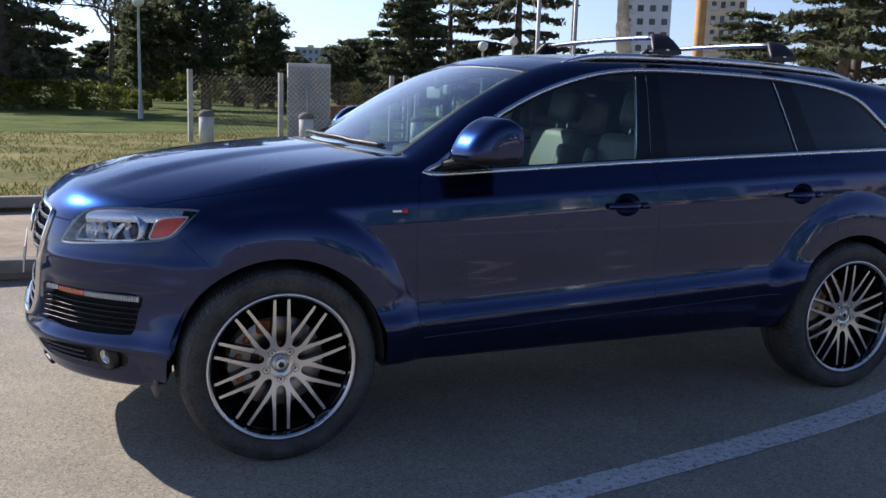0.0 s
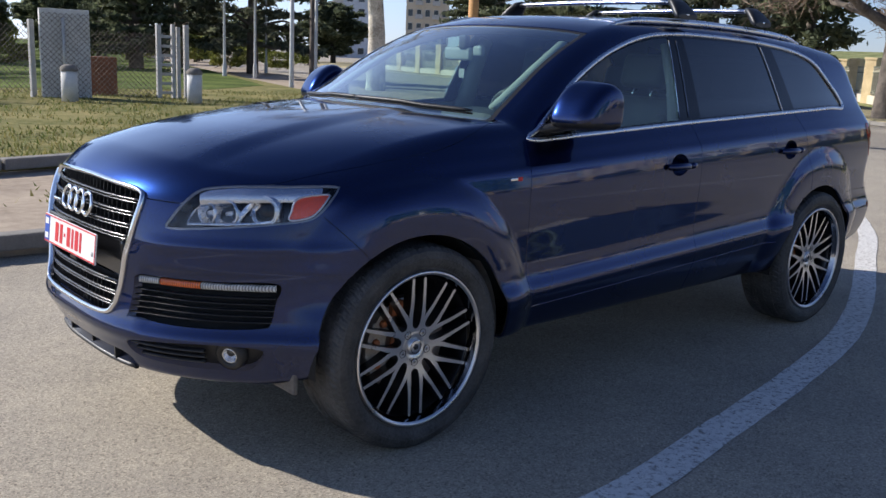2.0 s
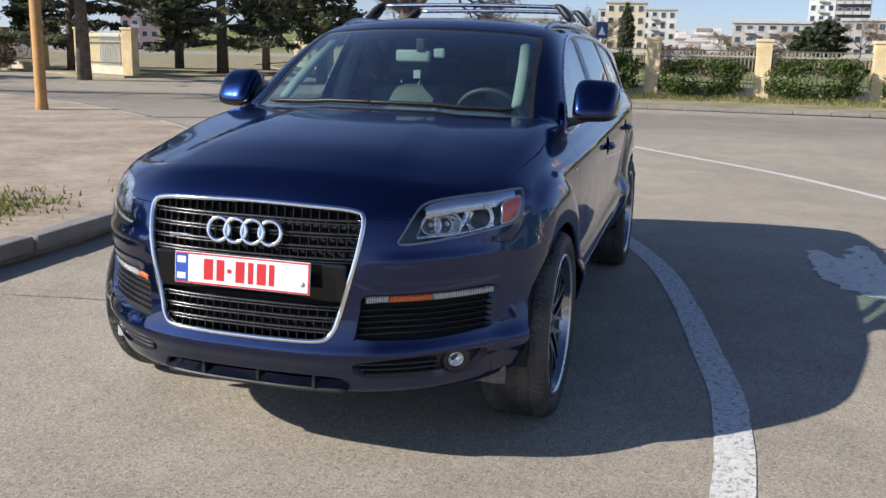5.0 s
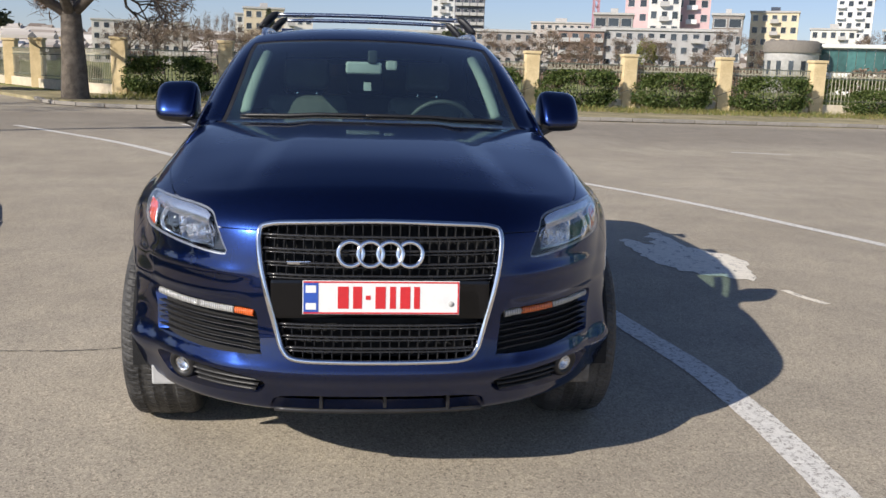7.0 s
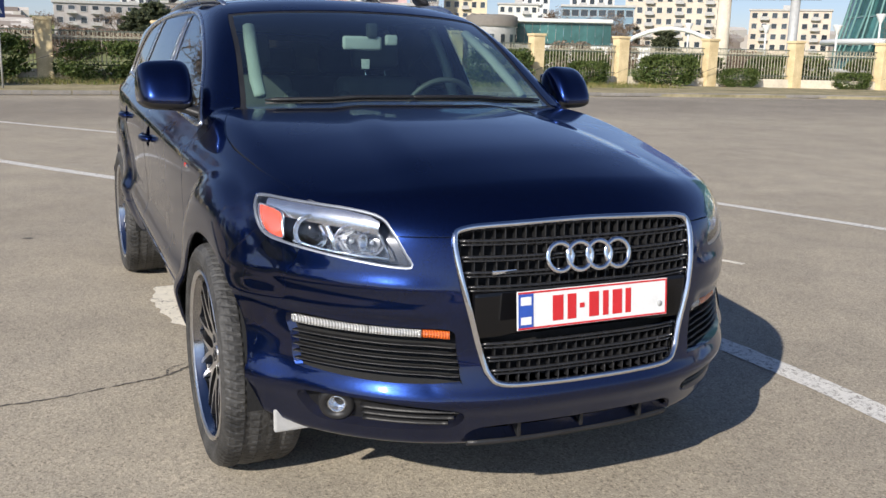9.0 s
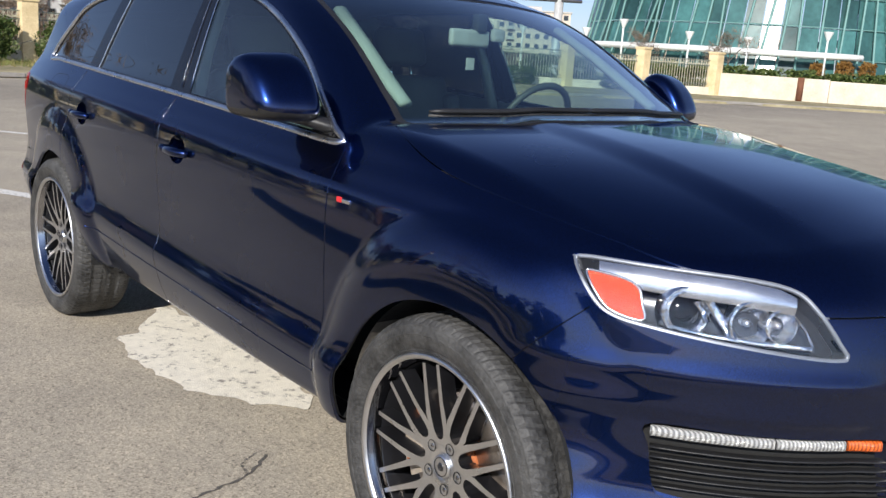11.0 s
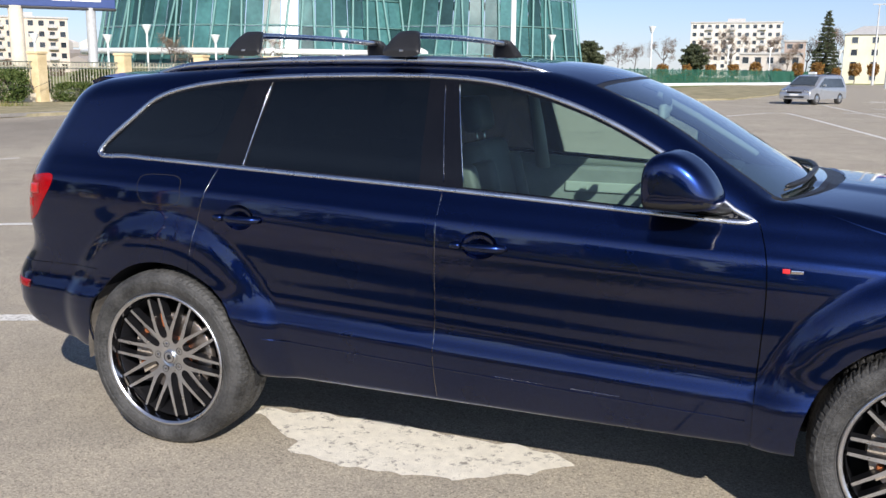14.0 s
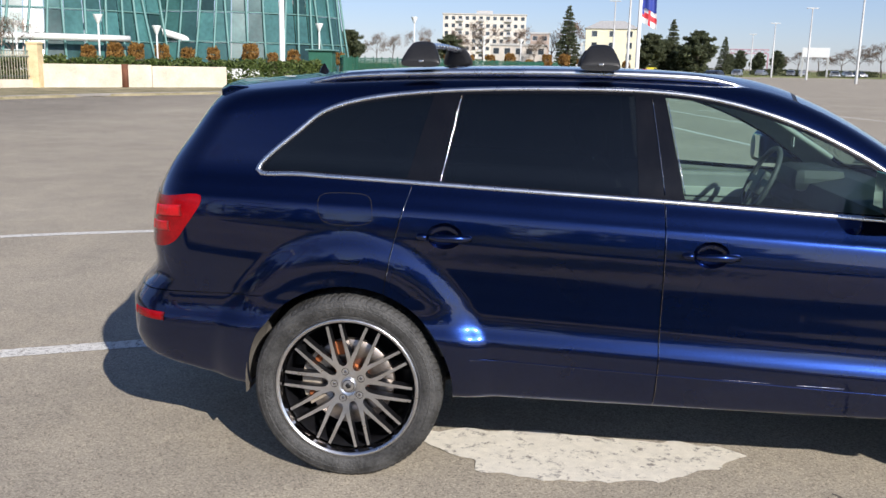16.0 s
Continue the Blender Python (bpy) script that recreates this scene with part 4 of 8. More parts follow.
for s in (1, -1):
    way = (lambda c: c) if s == 1 else mirrored
    flip = Matrix.Diagonal((1, s, 1, 1))
    lamp = live & in_lamp
    house = skin_part("headlamp", [way(skin.take(lamp, 0.0, -0.062))], HOUSING, car, "clear headlamp with chrome reflectors and a red side reflector")
    wall = skin.take(lamp, 0.064, -0.001)
    k = len(np.unique(skin.t[lamp]))
    wall = (wall[0], wall[1], wall[2][wall[2].min(1) >= k])
    skin_part("lamp_wall", [way(wall)], SATIN, house)
    skin_part("lens_cover", [way(skin.take(lamp, 0.0, -0.001))], LENS, house, "clear lamp cover")
    q, n = on_body(HEADLAMP, "sz")
    v, f = strip(q - n * 0.006, n, 0.015, 0.004)
    v, f = (v, f) if s == 1 else flip_y(v, f)
    raw("lamp_bezel", v, f, BEZEL, house, "", True)
    # bright brow along the top
    ss = np.linspace(-1.60, -1.02, 26)
    lo = np.interp(ss, (-1.64, -1.45, -1.10, -1.0), (0.928, 0.944, 0.957, 0.968))
    hi = np.interp(ss, (-1.64, -1.55, -1.44, -1.18, -0.99), (0.952, 0.978, 0.988, 0.994, 0.995))
    rows = [on_body(np.stack((ss, lo + (hi - lo) * t), 1), "sz") for t in (0, 0.33, 0.66, 1)]
    v = np.concatenate([r[0] - r[1] * d for r, d in zip(rows, (0.020, 0.010, 0.006, 0.006))])
    f = [(i + 26 * j, i + 1 + 26 * j, i + 1 + 26 * (j + 1), i + 26 * (j + 1)) for j in range(3) for i in range(25)]
    v, f = (v, f) if s == 1 else flip_y(v, f)
    raw("lamp_brow", v, f, BROW, house, "satin brow strip", True)
    # red side reflector
    red = smooth_loop([(-1.125, 0.962), (-1.00, 0.976), (-0.985, 0.966), (-1.025, 0.920), (-1.07, 0.897), (-1.155, 0.889), (-1.150, 0.92)], 60)
    q, n = on_body(red, "sz")
    mid, nm = on_body([red.mean(0)], "sz")
    rings = [(red - red.mean(0)) * t + red.mean(0) for t in (1.0, 0.75, 0.5, 0.25)]
    verts, faces, m = [], [], len(red)
    for j, ring in enumerate(rings):
        a, b = on_body(ring, "sz")
        verts.append(a - b * 0.010)
    verts.append(mid - nm * 0.010)
    for j in range(3):
        for i in range(m):
            faces.append((j * m + i, j * m + (i + 1) % m, (j + 1) * m + (i + 1) % m, (j + 1) * m + i))
    for i in range(m):
        faces.append((3 * m + i, 3 * m + (i + 1) % m, 4 * m))
    v = np.concatenate(verts)
    v, f = (v, faces) if s == 1 else flip_y(v, faces)
    raw("side_reflector", v, f, LENS_ORANGE, house, "orange-red side reflector", True)
    v, f = strip(q - n * 0.008, n, 0.006, 0.004)
    v, f = (v, f) if s == 1 else flip_y(v, f)
    raw("reflector_rim", v, f, SATIN, house, "", True)
    # projector in two rings, a large and a small reflector bowl
    for sv, z, r, kind in ((-1.275, 0.922, 0.048, "projector"), (-1.470, 0.906, 0.046, "bowl"), (-1.565, 0.907, 0.034, "bowl")):
        pnt, nrm = corner_point(sv, z, 0.040)
        nrm = (nrm * 0.45 + Vector((1, 0.25, 0.0)) * 0.75).normalized()
        at = flip @ aim(pnt, nrm)
        if kind == "projector":
            prof = [(r * 0.70, -0.030), (r * 0.80, -0.004), (r * 0.84, 0.012), (r * 0.91, 0.014), (r * 0.94, 0.004), (r * 1.00, 0.002), (r * 1.04, 0.014), (r * 1.12, 0.015), (r * 1.17, 0.002), (r * 1.22, -0.020)]
        else:
            prof = [(0.008, -0.034), (r * 0.35, -0.031), (r * 0.65, -0.020), (r * 0.88, -0.004), (r, 0.012), (r * 1.06, 0.014), (r * 1.09, 0.0), (r * 1.12, -0.020)]
        bowl = lathe(prof, 40, "z")
        bowl.transform(at)
        bmesh.ops.recalc_face_normals(bowl, faces=bowl.faces[:])
        part("reflector_bowl" if kind == "bowl" else "projector_ring", bowl, REFLECTOR, house)
        ball = lathe([(0.0, 0.012), (r * 0.35, 0.010), (r * 0.62, 0.002), (r * 0.80, -0.010), (r * 0.80, -0.03)], 28, "z") if kind == "projector" else lathe([(0.0, 0.002), (0.007, 0.0), (0.009, -0.03)], 14, "z")
        ball.transform(at)
        bmesh.ops.recalc_face_normals(ball, faces=ball.faces[:])
        part("projector_lens" if kind == "projector" else "bulb", ball, GLOSS_BLACK if kind == "projector" else SATIN, house, smooth=True)
    # chrome shoulder between projector and bowls, thin inner frame line and foot strip
    for line, wide, deep in (([(-1.345, 0.952), (-1.37, 0.925), (-1.395, 0.900), (-1.425, 0.872)], 0.020, 0.030),
                             ([(-1.60, 0.930), (-1.635, 0.900), (-1.66, 0.868)], 0.005, 0.020),
                             ([(-1.66, 0.862), (-1.50, 0.866), (-1.34, 0.872), (-1.20, 0.884)], 0.012, 0.022),
                             ([(-1.31, 0.948), (-1.335, 0.925), (-1.345, 0.900)], 0.014, 0.040)):
        q, n = on_body(line, "sz")
        v, f = strip(q - n * deep, n, wide, 0.004, False)
        v, f = (v, f) if s == 1 else flip_y(v, f)
        raw("chrome_strip", v, f, REFLECTOR, house, "bright chrome strip", True)
    # marker lamp over the side intake
    for a, b, m, nm in ((-1.212, -1.58, LENS_WHITE, "marker_lens"), (-1.583, -1.80, LENS_AMBER if s == 1 else LENS_WHITE, "marker_lens"), (-1.803, -1.915, LENS_WHITE if s == 1 else LENS_AMBER, "marker_lens")):
        ss = np.linspace(a, b, 14)
        q, n = on_body(np.stack((ss, 0.6495 + 0 * ss), 1), "sz")
        v, f = strip(q - n * 0.013, n, 0.024, 0.009, False)
        v, f = (v, f) if s == 1 else flip_y(v, f)
        raw(nm, v, f, m, parts_of["front_bumper"], "ribbed marker lamp lens", True)
    # side intake: dark back and slats
    skin_part("intake_back", [way(skin.take(live & (V["intake"] < 0), 0, -0.040))], CAVITY, parts_of["front_bumper"])
    for i in range(5):
        z = 0.532 + 0.0205 * i
        a = np.interp(z, (0.51, 0.53, 0.66), (-1.24, -1.228, -1.208))
        b = np.interp(z, (0.51, 0.53, 0.66), (-1.955, -1.962, -1.925))
        ss = np.linspace(a, b, 20)
        q, n = on_body(np.stack((ss, z + 0 * ss), 1), "sz")
        v, f = strip(q - n * 0.018, n, 0.0055, 0.014, False)
        v, f = (v, f) if s == 1 else flip_y(v, f)
        raw("intake_slat", v, f, BLACK, parts_of["front_bumper"], "", True)
    # lower opening with fog lamp
    skin_part("fog_back", [way(skin.take(live & (V["fog"] < 0), 0, -0.036))], BLACK, parts_of["front_bumper"])
    for z in (0.374, 0.395, 0.416):
        ss = np.linspace(-1.56, np.interp(z, (0.36, 0.42), (-1.90, -1.97)), 14)
        q, n = on_body(np.stack((ss, z + 0 * ss), 1), "sz")
        v, f = strip(q - n * 0.018, n, 0.008, 0.012, False)
        v, f = (v, f) if s == 1 else flip_y(v, f)
        raw("lower_slat", v, f, BLACK, parts_of["front_bumper"], "", True)
    pnt, nrm = corner_point(-1.437, 0.400, 0.022)
    nrm = (nrm * 0.75 + Vector((1, 0.1, 0)) * 0.5).normalized()
    at = flip @ aim(pnt, nrm)
    fog = lathe([(0.004, -0.02), (0.016, -0.015), (0.024, 0.0), (0.027, 0.006), (0.029, 0.0)], 28, "z")
    fog.transform(at)
    bmesh.ops.recalc_face_normals(fog, faces=fog.faces[:])
    fl = part("fog_lamp", fog, REFLECTOR, parts_of["front_bumper"], "round fog lamp")
    rim = lathe([(0.027, -0.006), (0.031, 0.007), (0.044, 0.014), (0.054, 0.006), (0.060, -0.02)], 28, "z")
    rim.transform(at)
    bmesh.ops.recalc_face_normals(rim, faces=rim.faces[:])
    part("fog_bezel", rim, BLACK, fl, "black fog lamp surround", True)
    fog = lathe([(0.0, 0.012), (0.015, 0.010), (0.027, 0.004)], 24, "z")
    fog.transform(at)
    part("fog_lens", fog, LENS, fl, smooth=True)
    # tail lamp
    c = skin.take(live & (V["tail"] < 0), 0.012, 0.002)
    tail = skin_part("tail_lamp", [way(c)], LENS_RED, car, "red wraparound tail lamp")
    for z, a, b, w in ((1.090, -2.200, -2.345, 0.046), (1.020, -2.262, -2.370, 0.040)):
        ss = np.linspace(a, b, 8)
        q, n = on_body(np.stack((ss, z + 0.10 * (ss - a)), 1), "xz")
        v, f = strip(q + n * 0.003, n, w, 0.002, False)
        v, f = (v, f) if s == 1 else flip_y(v, f)
        raw("lamp_cell", v, f, LENS_BRIGHT, tail, "bright red lamp cell", True)
    zz = np.linspace(-2.295, -2.46, 10)
    q, n = on_body(np.stack((zz, 0.636 + 0 * zz), 1), "xz")
    v, f = strip(q - n * 0.001, n, 0.036, 0.004, False)
    v, f = (v, f) if s == 1 else flip_y(v, f)
    raw("rear_reflector", v, f, LENS_RED, parts_of["rear_bumper"], "red reflector strip", True)

# ---- front grille ----
q, n = on_body(GRILLE[GRILLE[:, 0] >= -1e-9], "yz")
full = np.array([(a, b) for a, b in GRILLE])
qa, na = on_body(np.stack((np.abs(full[:, 0]), full[:, 1]), 1), "yz")
sg = np.where(full[:, 0] < 0, -1.0, 1.0)
qa[:, 1] *= sg
na[:, 1] *= sg
v, f = strip(qa, na, 0.019, 0.013)
grille = raw("grille", v, f, CHROME, car, "chrome-framed black single-frame grille with rings", True)


def half_width(z):
    return float(np.interp(z, (0.505, 0.535, 0.59, 0.74, 0.84, 0.925, 0.95), (0.29, 0.325, 0.345, 0.384, 0.404, 0.408, 0.375))) - 0.010


yy, zz = np.meshgrid(np.linspace(-0.40, 0.40, 41), np.linspace(0.51, 0.955, 24))
q, n = on_body(np.stack((np.abs(yy.ravel()), zz.ravel()), 1), "yz")
q[:, 1] = yy.ravel() * np.array([min(1, half_width(b) / 0.40) for b in zz.ravel()])
q[:, 0] -= 0.050
f = [(j * 41 + i, j * 41 + i + 1, (j + 1) * 41 + i + 1, (j + 1) * 41 + i) for j in range(23) for i in range(40)]
raw("grille_back", q, f, CAVITY, grille, "", True)


def grille_x(y, z):
    return on_body(np.stack((np.abs(np.atleast_1d(y)), np.atleast_1d(z) + 0 * np.atleast_1d(y)), 1), "yz")[0][:, 0]


for z in (0.913, 0.869, 0.826, 0.786, 0.618, 0.578, 0.540):
    w = half_width(z)
    ys = np.linspace(-w, w, 25)
    xs = grille_x(ys, z)
    bm = bmesh.new()
    add_tube(bm, [(x - 0.010, y, z + 0.005) for x, y in zip(xs, ys)], 0.0062, 8, flat=0.75)
    add_tube(bm, [(x - 0.012, y, z - 0.007) for x, y in zip(xs, ys)], 0.0048, 8, flat=0.75)
    part("grille_slat", bm, SLAT, grille, "glossy dark double grille slat")
fin = box((-0.014, -0.0016, -0.018), (0.012, 0.0016, 0.018), 0.001, seg=1)
fin_me = bpy.data.meshes.new("grille_fin")
fin.to_mesh(fin_me)
fin.free()
fin_me.materials.append(BLACK)
for z in (0.935, 0.892, 0.848, 0.806, 0.598, 0.560, 0.522):
    w = half_width(z) - 0.008
    k = int(w * 2 / 0.030)
    ys = np.linspace(-w, w, k)
    for x, y in zip(grille_x(ys, z), ys):
        ob = new("grille_fin", fin_me)
        ob.parent = grille
        ob.matrix_basis = pose(x - 0.027, y, z, 0, -4, 12 * y / 0.4)
# plate holder panel
xs = grille_x(np.zeros(1), 0.70)[0]
part("plate_panel", box((xs - 0.062, -0.370, 0.640), (xs - 0.030, 0.370, 0.776), 0.012), GLOSS_BLACK, grille, "glossy black panel behind the number plate")
tilt = pose(2.424, 0, 0.728, 0, -5.5, 0)
plate = part("number_plate", box((-0.003, -0.26, -0.056), (0.003, 0.26, 0.056), 0.002, tilt), PLATE_WHITE, car, "white number plate with red characters and blue band")
bm = bmesh.new()
for a, b in (((0.0025, -0.258, 0.049), (0.0042, 0.258, 0.054)), ((0.0025, -0.258, -0.054), (0.0042, 0.258, -0.049)), ((0.0025, 0.253, -0.0485), (0.0042, 0.258, 0.0485))):
    add_box(bm, a, b, 0, tilt)
part("plate_border", bm, PLATE_RED, plate)
part("plate_band", box((0.0025, -0.257, -0.0485), (0.0045, -0.209, 0.0485), 0, tilt), PLATE_BLUE, plate, "blue plate band")
part("band_bar", box((0.0044, -0.250, 0.016), (0.0054, -0.216, 0.040), 0, tilt), PLATE_WHITE, plate)
part("band_bar", box((0.0044, -0.250, -0.040), (0.0054, -0.216, -0.018), 0, tilt), PLATE_WHITE, plate)
for y, w, h in ((-0.127, 0.036, 0.037), (-0.080, 0.030, 0.037), (-0.045, 0.016, 0.007), (-0.004, 0.034, 0.037), (0.037, 0.020, 0.037), (0.078, 0.034, 0.037), (0.117, 0.020, 0.037)):
    part("plate_bar", box((0.0028, y - w / 2, -h), (0.0042, y + w / 2, h), 0.0005, tilt), PLATE_RED, plate)
bm = lathe([(0, 0.005), (0.009, 0.005), (0.0095, 0.003)], 20, "x")
bm.transform(tilt @ Matrix.Translation((0, 0.232, -0.02)))
part("plate_seal", bm, GREY_PLASTIC, plate)
# ring emblem
xr = grille_x(np.zeros(1), 0.868)[0] + 0.012
for y in (-0.104, -0.038, 0.028, 0.094):
    bm = bmesh.new()
    rings = []
    for k in range(40):
        a = 2 * math.pi * k / 40
        row = []
        for j in range(10):
            b = 2 * math.pi * j / 10
            r = 0.0410 + 0.0080 * math.cos(b)
            row.append(bm.verts.new((0.006 * math.sin(b), r * math.cos(a), r * math.sin(a))))
        rings.append(row)
    for k in range(40):
        for j in range(10):
            bm.faces.new((rings[k][j], rings[(k + 1) % 40][j], rings[(k + 1) % 40][(j + 1) % 10], rings[k][(j + 1) % 10])).smooth = True
    bmesh.ops.recalc_face_normals(bm, faces=bm.faces[:])
    bm.transform(pose(xr - abs(y) * 0.03, y, 0.868, 0, -12, 0))
    part("emblem_ring", bm, CHROME, grille, "chrome ring")
part("small_badge", box((xr - 0.028, -0.315, 0.826), (xr - 0.020, -0.235, 0.838), 0.003), CHROME, grille, "small chrome badge")
# lower mouth
c = skin.take(live & (V["mouth"] < 0), 0, -0.05)
skin_part("mouth_back", [c, mirrored(c)], CAVITY, parts_of["front_bumper"])
part("skid_strip", tube([(x - 0.004, y, 0.306) for x, y in zip(grille_x(np.linspace(-0.36, 0.36, 21), 0.312), np.linspace(-0.36, 0.36, 21))], 0.010, 8), BLACK, parts_of["front_bumper"])
for y in (-0.2, 0.02, 0.24):
    part("mouth_rib", box((2.30, y - 0.006, 0.312), (2.362, y + 0.006, 0.364), 0.002), BLACK, parts_of["front_bumper"])

# ---- mirrors, handles, rails, wipers ----
for s in (1, -1):
    flip = Matrix.Diagonal((1, s, 1, 1))
    # shell: a cap rounded at the top and front, cut straight behind, over a dark foot
    loop = smooth_loop([(0.538, 1.184), (0.527, 1.255), (0.533, 1.325), (0.560, 1.363), (0.610, 1.377), (0.668, 1.358), (0.724, 1.312), (0.762, 1.255), (0.774, 1.214), (0.752, 1.188), (0.670, 1.176), (0.590, 1.176)], 48)
    verts, faces, nu, nv = [], [], 48, 26
    for i in range(nv + 1):
        v = -1 + 2 * i / nv
        v = math.copysign(1 - (1 - abs(v)) ** 1.7, v)
        r = max(0.012, (1 - abs(v) ** 4.2)) ** (1 / 4.2)
        for x, z in loop:
            verts.append((0.605 + (x - 0.605) * r - 0.022 * v, 0.966 + 0.106 * v, 1.262 + (z - 1.262) * r * (1 - 0.05 * v)))
    for i in range(nv):
        for k in range(nu):
            faces.append((i * nu + k, (i + 1) * nu + k, (i + 1) * nu + (k + 1) % nu, i * nu + (k + 1) % nu))
    faces += [tuple(range(nu)), tuple(range(nv * nu, (nv + 1) * nu))[::-1]]
    v, f = (np.array(verts), faces) if s == 1 else flip_y(verts, faces)
    shell = raw("door_mirror", v, f, [PAINT, BLACK], parts_of["front_door", s], "blue door mirror with a dark indicator strip", True)
    for poly in shell.data.polygons:
        poly.material_index = int(poly.center.z < 1.214)
    bm = box((0.5255, 0.886, 1.204), (0.534, 1.046, 1.338), 0.005)
    bm.transform(flip)
    part("mirror_glass", bm, MIRROR, shell)
    # indicator slot round the front, with amber cells behind its outer half
    n_s = np.linspace(0, 1, 18)
    band = [(0.600 + 0.152 * math.sin(math.pi * (0.22 + 0.60 * t)) ** 0.55 * (1 - 0.10 * t) + 0.004, 0.880 + 0.168 * t, 1.222) for t in n_s]
    bm = tube(band, 0.007, 8, flat=0.9)
    bm.transform(flip)
    part("indicator_strip", bm, GLOSS_BLACK, shell)
    bm = tube([(x + 0.001, y, z - 0.010) for x, y, z in band], 0.0035, 6)
    bm.transform(flip)
    part("bright_line", bm, LIP, shell, "thin bright line under the cap")
    for k in range(8, 17):
        x, y, z = band[k]
        bm = box((x + 0.0035, y - 0.0035, z - 0.003), (x + 0.0085, y + 0.0035, z + 0.003), 0.001)
        bm.transform(flip)
        part("indicator_led", bm, LENS_AMBER, shell)
    bm = bmesh.new()
    add_tube(bm, [(0.790, 0.800, 1.158), (0.765, 0.845, 1.172), (0.725, 0.890, 1.186), (0.69, 0.93, 1.192)], [0.042, 0.040, 0.038, 0.03], 14, flat=0.55)
    bm.transform(flip)
    part("mirror_arm", bm, BLACK, shell, "black mirror arm", True)
    for (x, z), nm in zip(HANDLES, ("front_door", "rear_door")):
        q, n = on_body([(x, z)], "xz")
        y = q[0, 1]
        verts, faces, seg = [], [], 36
        for t, d in ((1.0, 0.0), (0.93, 0.007), (0.80, 0.019), (0.60, 0.027), (0.35, 0.031), (0.12, 0.032)):
            a = np.linspace(0, 2 * math.pi, seg, endpoint=False)
            q, n = on_body(np.stack((x + 0.0705 * t * np.cos(a), z + 0.0525 * t * np.sin(a)), 1), "xz")
            verts += (q - n * d).tolist()
        for j in range(5):
            faces += [(j * seg + i, j * seg + (i + 1) % seg, (j + 1) * seg + (i + 1) % seg, (j + 1) * seg + i) for i in range(seg)]
        faces.append(tuple(range(5 * seg, 6 * seg)))
        v, f = (verts, faces) if s == 1 else flip_y(verts, faces)
        raw("handle_recess", v, f, PAINT, parts_of[nm, s], "dished blue handle recess", True)
        bm = bmesh.new()
        add_tube(bm, [(x + u, y + d, z - 0.004 + dz) for u, d, dz in ((-0.062, 0.004, 0), (-0.052, 0.020, 0), (-0.02, 0.031, 0.001), (0.03, 0.033, 0.001), (0.07, 0.026, 0), (0.098, 0.010, -0.001), (0.103, 0.002, -0.001))],
                 [0.010, 0.013, 0.015, 0.016, 0.016, 0.014, 0.010], 12, flat=1.0)
        add_tube(bm, [(x - 0.104, y + 0.0, z - 0.004), (x - 0.10, y + 0.014, z - 0.004), (x - 0.078, y + 0.017, z - 0.004), (x - 0.066, y + 0.008, z - 0.004)], [0.010, 0.015, 0.015, 0.011], 12)
        bm.transform(flip)
        part("door_handle", bm, PAINT, parts_of[nm, s], smooth=True)
    # badge on the fender
    q, n = on_body([(1.013, 0.990)], "xz")
    bm = box((0.982, q[0, 1] - 0.002, 0.982), (1.006, q[0, 1] + 0.004, 0.998), 0.003)
    bm.transform(flip)
    part("fender_badge", bm, PLATE_RED, parts_of["fender", s], "small red badge")
    bm = box((1.008, q[0, 1] - 0.002, 0.983), (1.048, q[0, 1] + 0.004, 0.995), 0.003)
    bm.transform(flip)
    part("fender_badge", bm, CHROME, parts_of["fender", s], "small chrome badge")
    # lower door moulding line
    xs = np.linspace(-1.0, 0.90, 30)
    q, n = on_body(np.stack((xs, 0.503 - 0.044 * (xs + 0.2)), 1), "xz")
    v, f = strip(q, n, 0.006, 0.0025, False)
    v, f = (v, f) if s == 1 else flip_y(v, f)
    raw("door_moulding", v, f, PAINT, car, "", True)
    # roof rail
    pts, rad = [], []
    for t in np.linspace(0, 1, 28):
        x = 0.10 - 1.86 * t
        y = 0.612 - 0.02 * (2 * t - 1) ** 2
        z = float(on_body([(x, y)], "xy")[0][0, 2])
        e = min(1, 8 * t, 8 * (1 - t))
        pts.append((x, s * y, z - 0.010 + 0.026 * math.sin(math.pi / 2 * e)))
        rad.append(0.010 + 0.011 * e)
    part("roof_rail", tube(pts, rad, 12, flat=0.85), SATIN, car, "satin aluminium roof rail", True)

# bare metal showing on the rear edges of the right doors
for s in (-1,):
    for pts, nm in (([(float(seam_b(z)) + 0.003, z) for z in np.linspace(0.37, 1.17, 24)], "front_door"), ([(float(SEAM_C(z)) + 0.003, z) for z in np.linspace(0.86, 1.215, 14)], "rear_door")):
        q, n = on_body(np.array(pts), "xz")
        v, f = flip_y(*strip(q, n, 0.0018, 0.0010, False))
        raw("door_edge", v, f, LIP, parts_of[nm, s], "thin bare metal door edge", True)

for a, b in ((0.0, 0.19), (0.29, 0.47)):
    xs = np.linspace(a, b, 10)
    q, n = on_body(np.stack((xs, 0.501 - 0.029 * xs), 1), "xz")
    raw("scratch", *flip_y(*strip(q, n, 0.0009, 0.0024, False)), SATIN, parts_of["front_door", -1], "thin bright scratch", True)

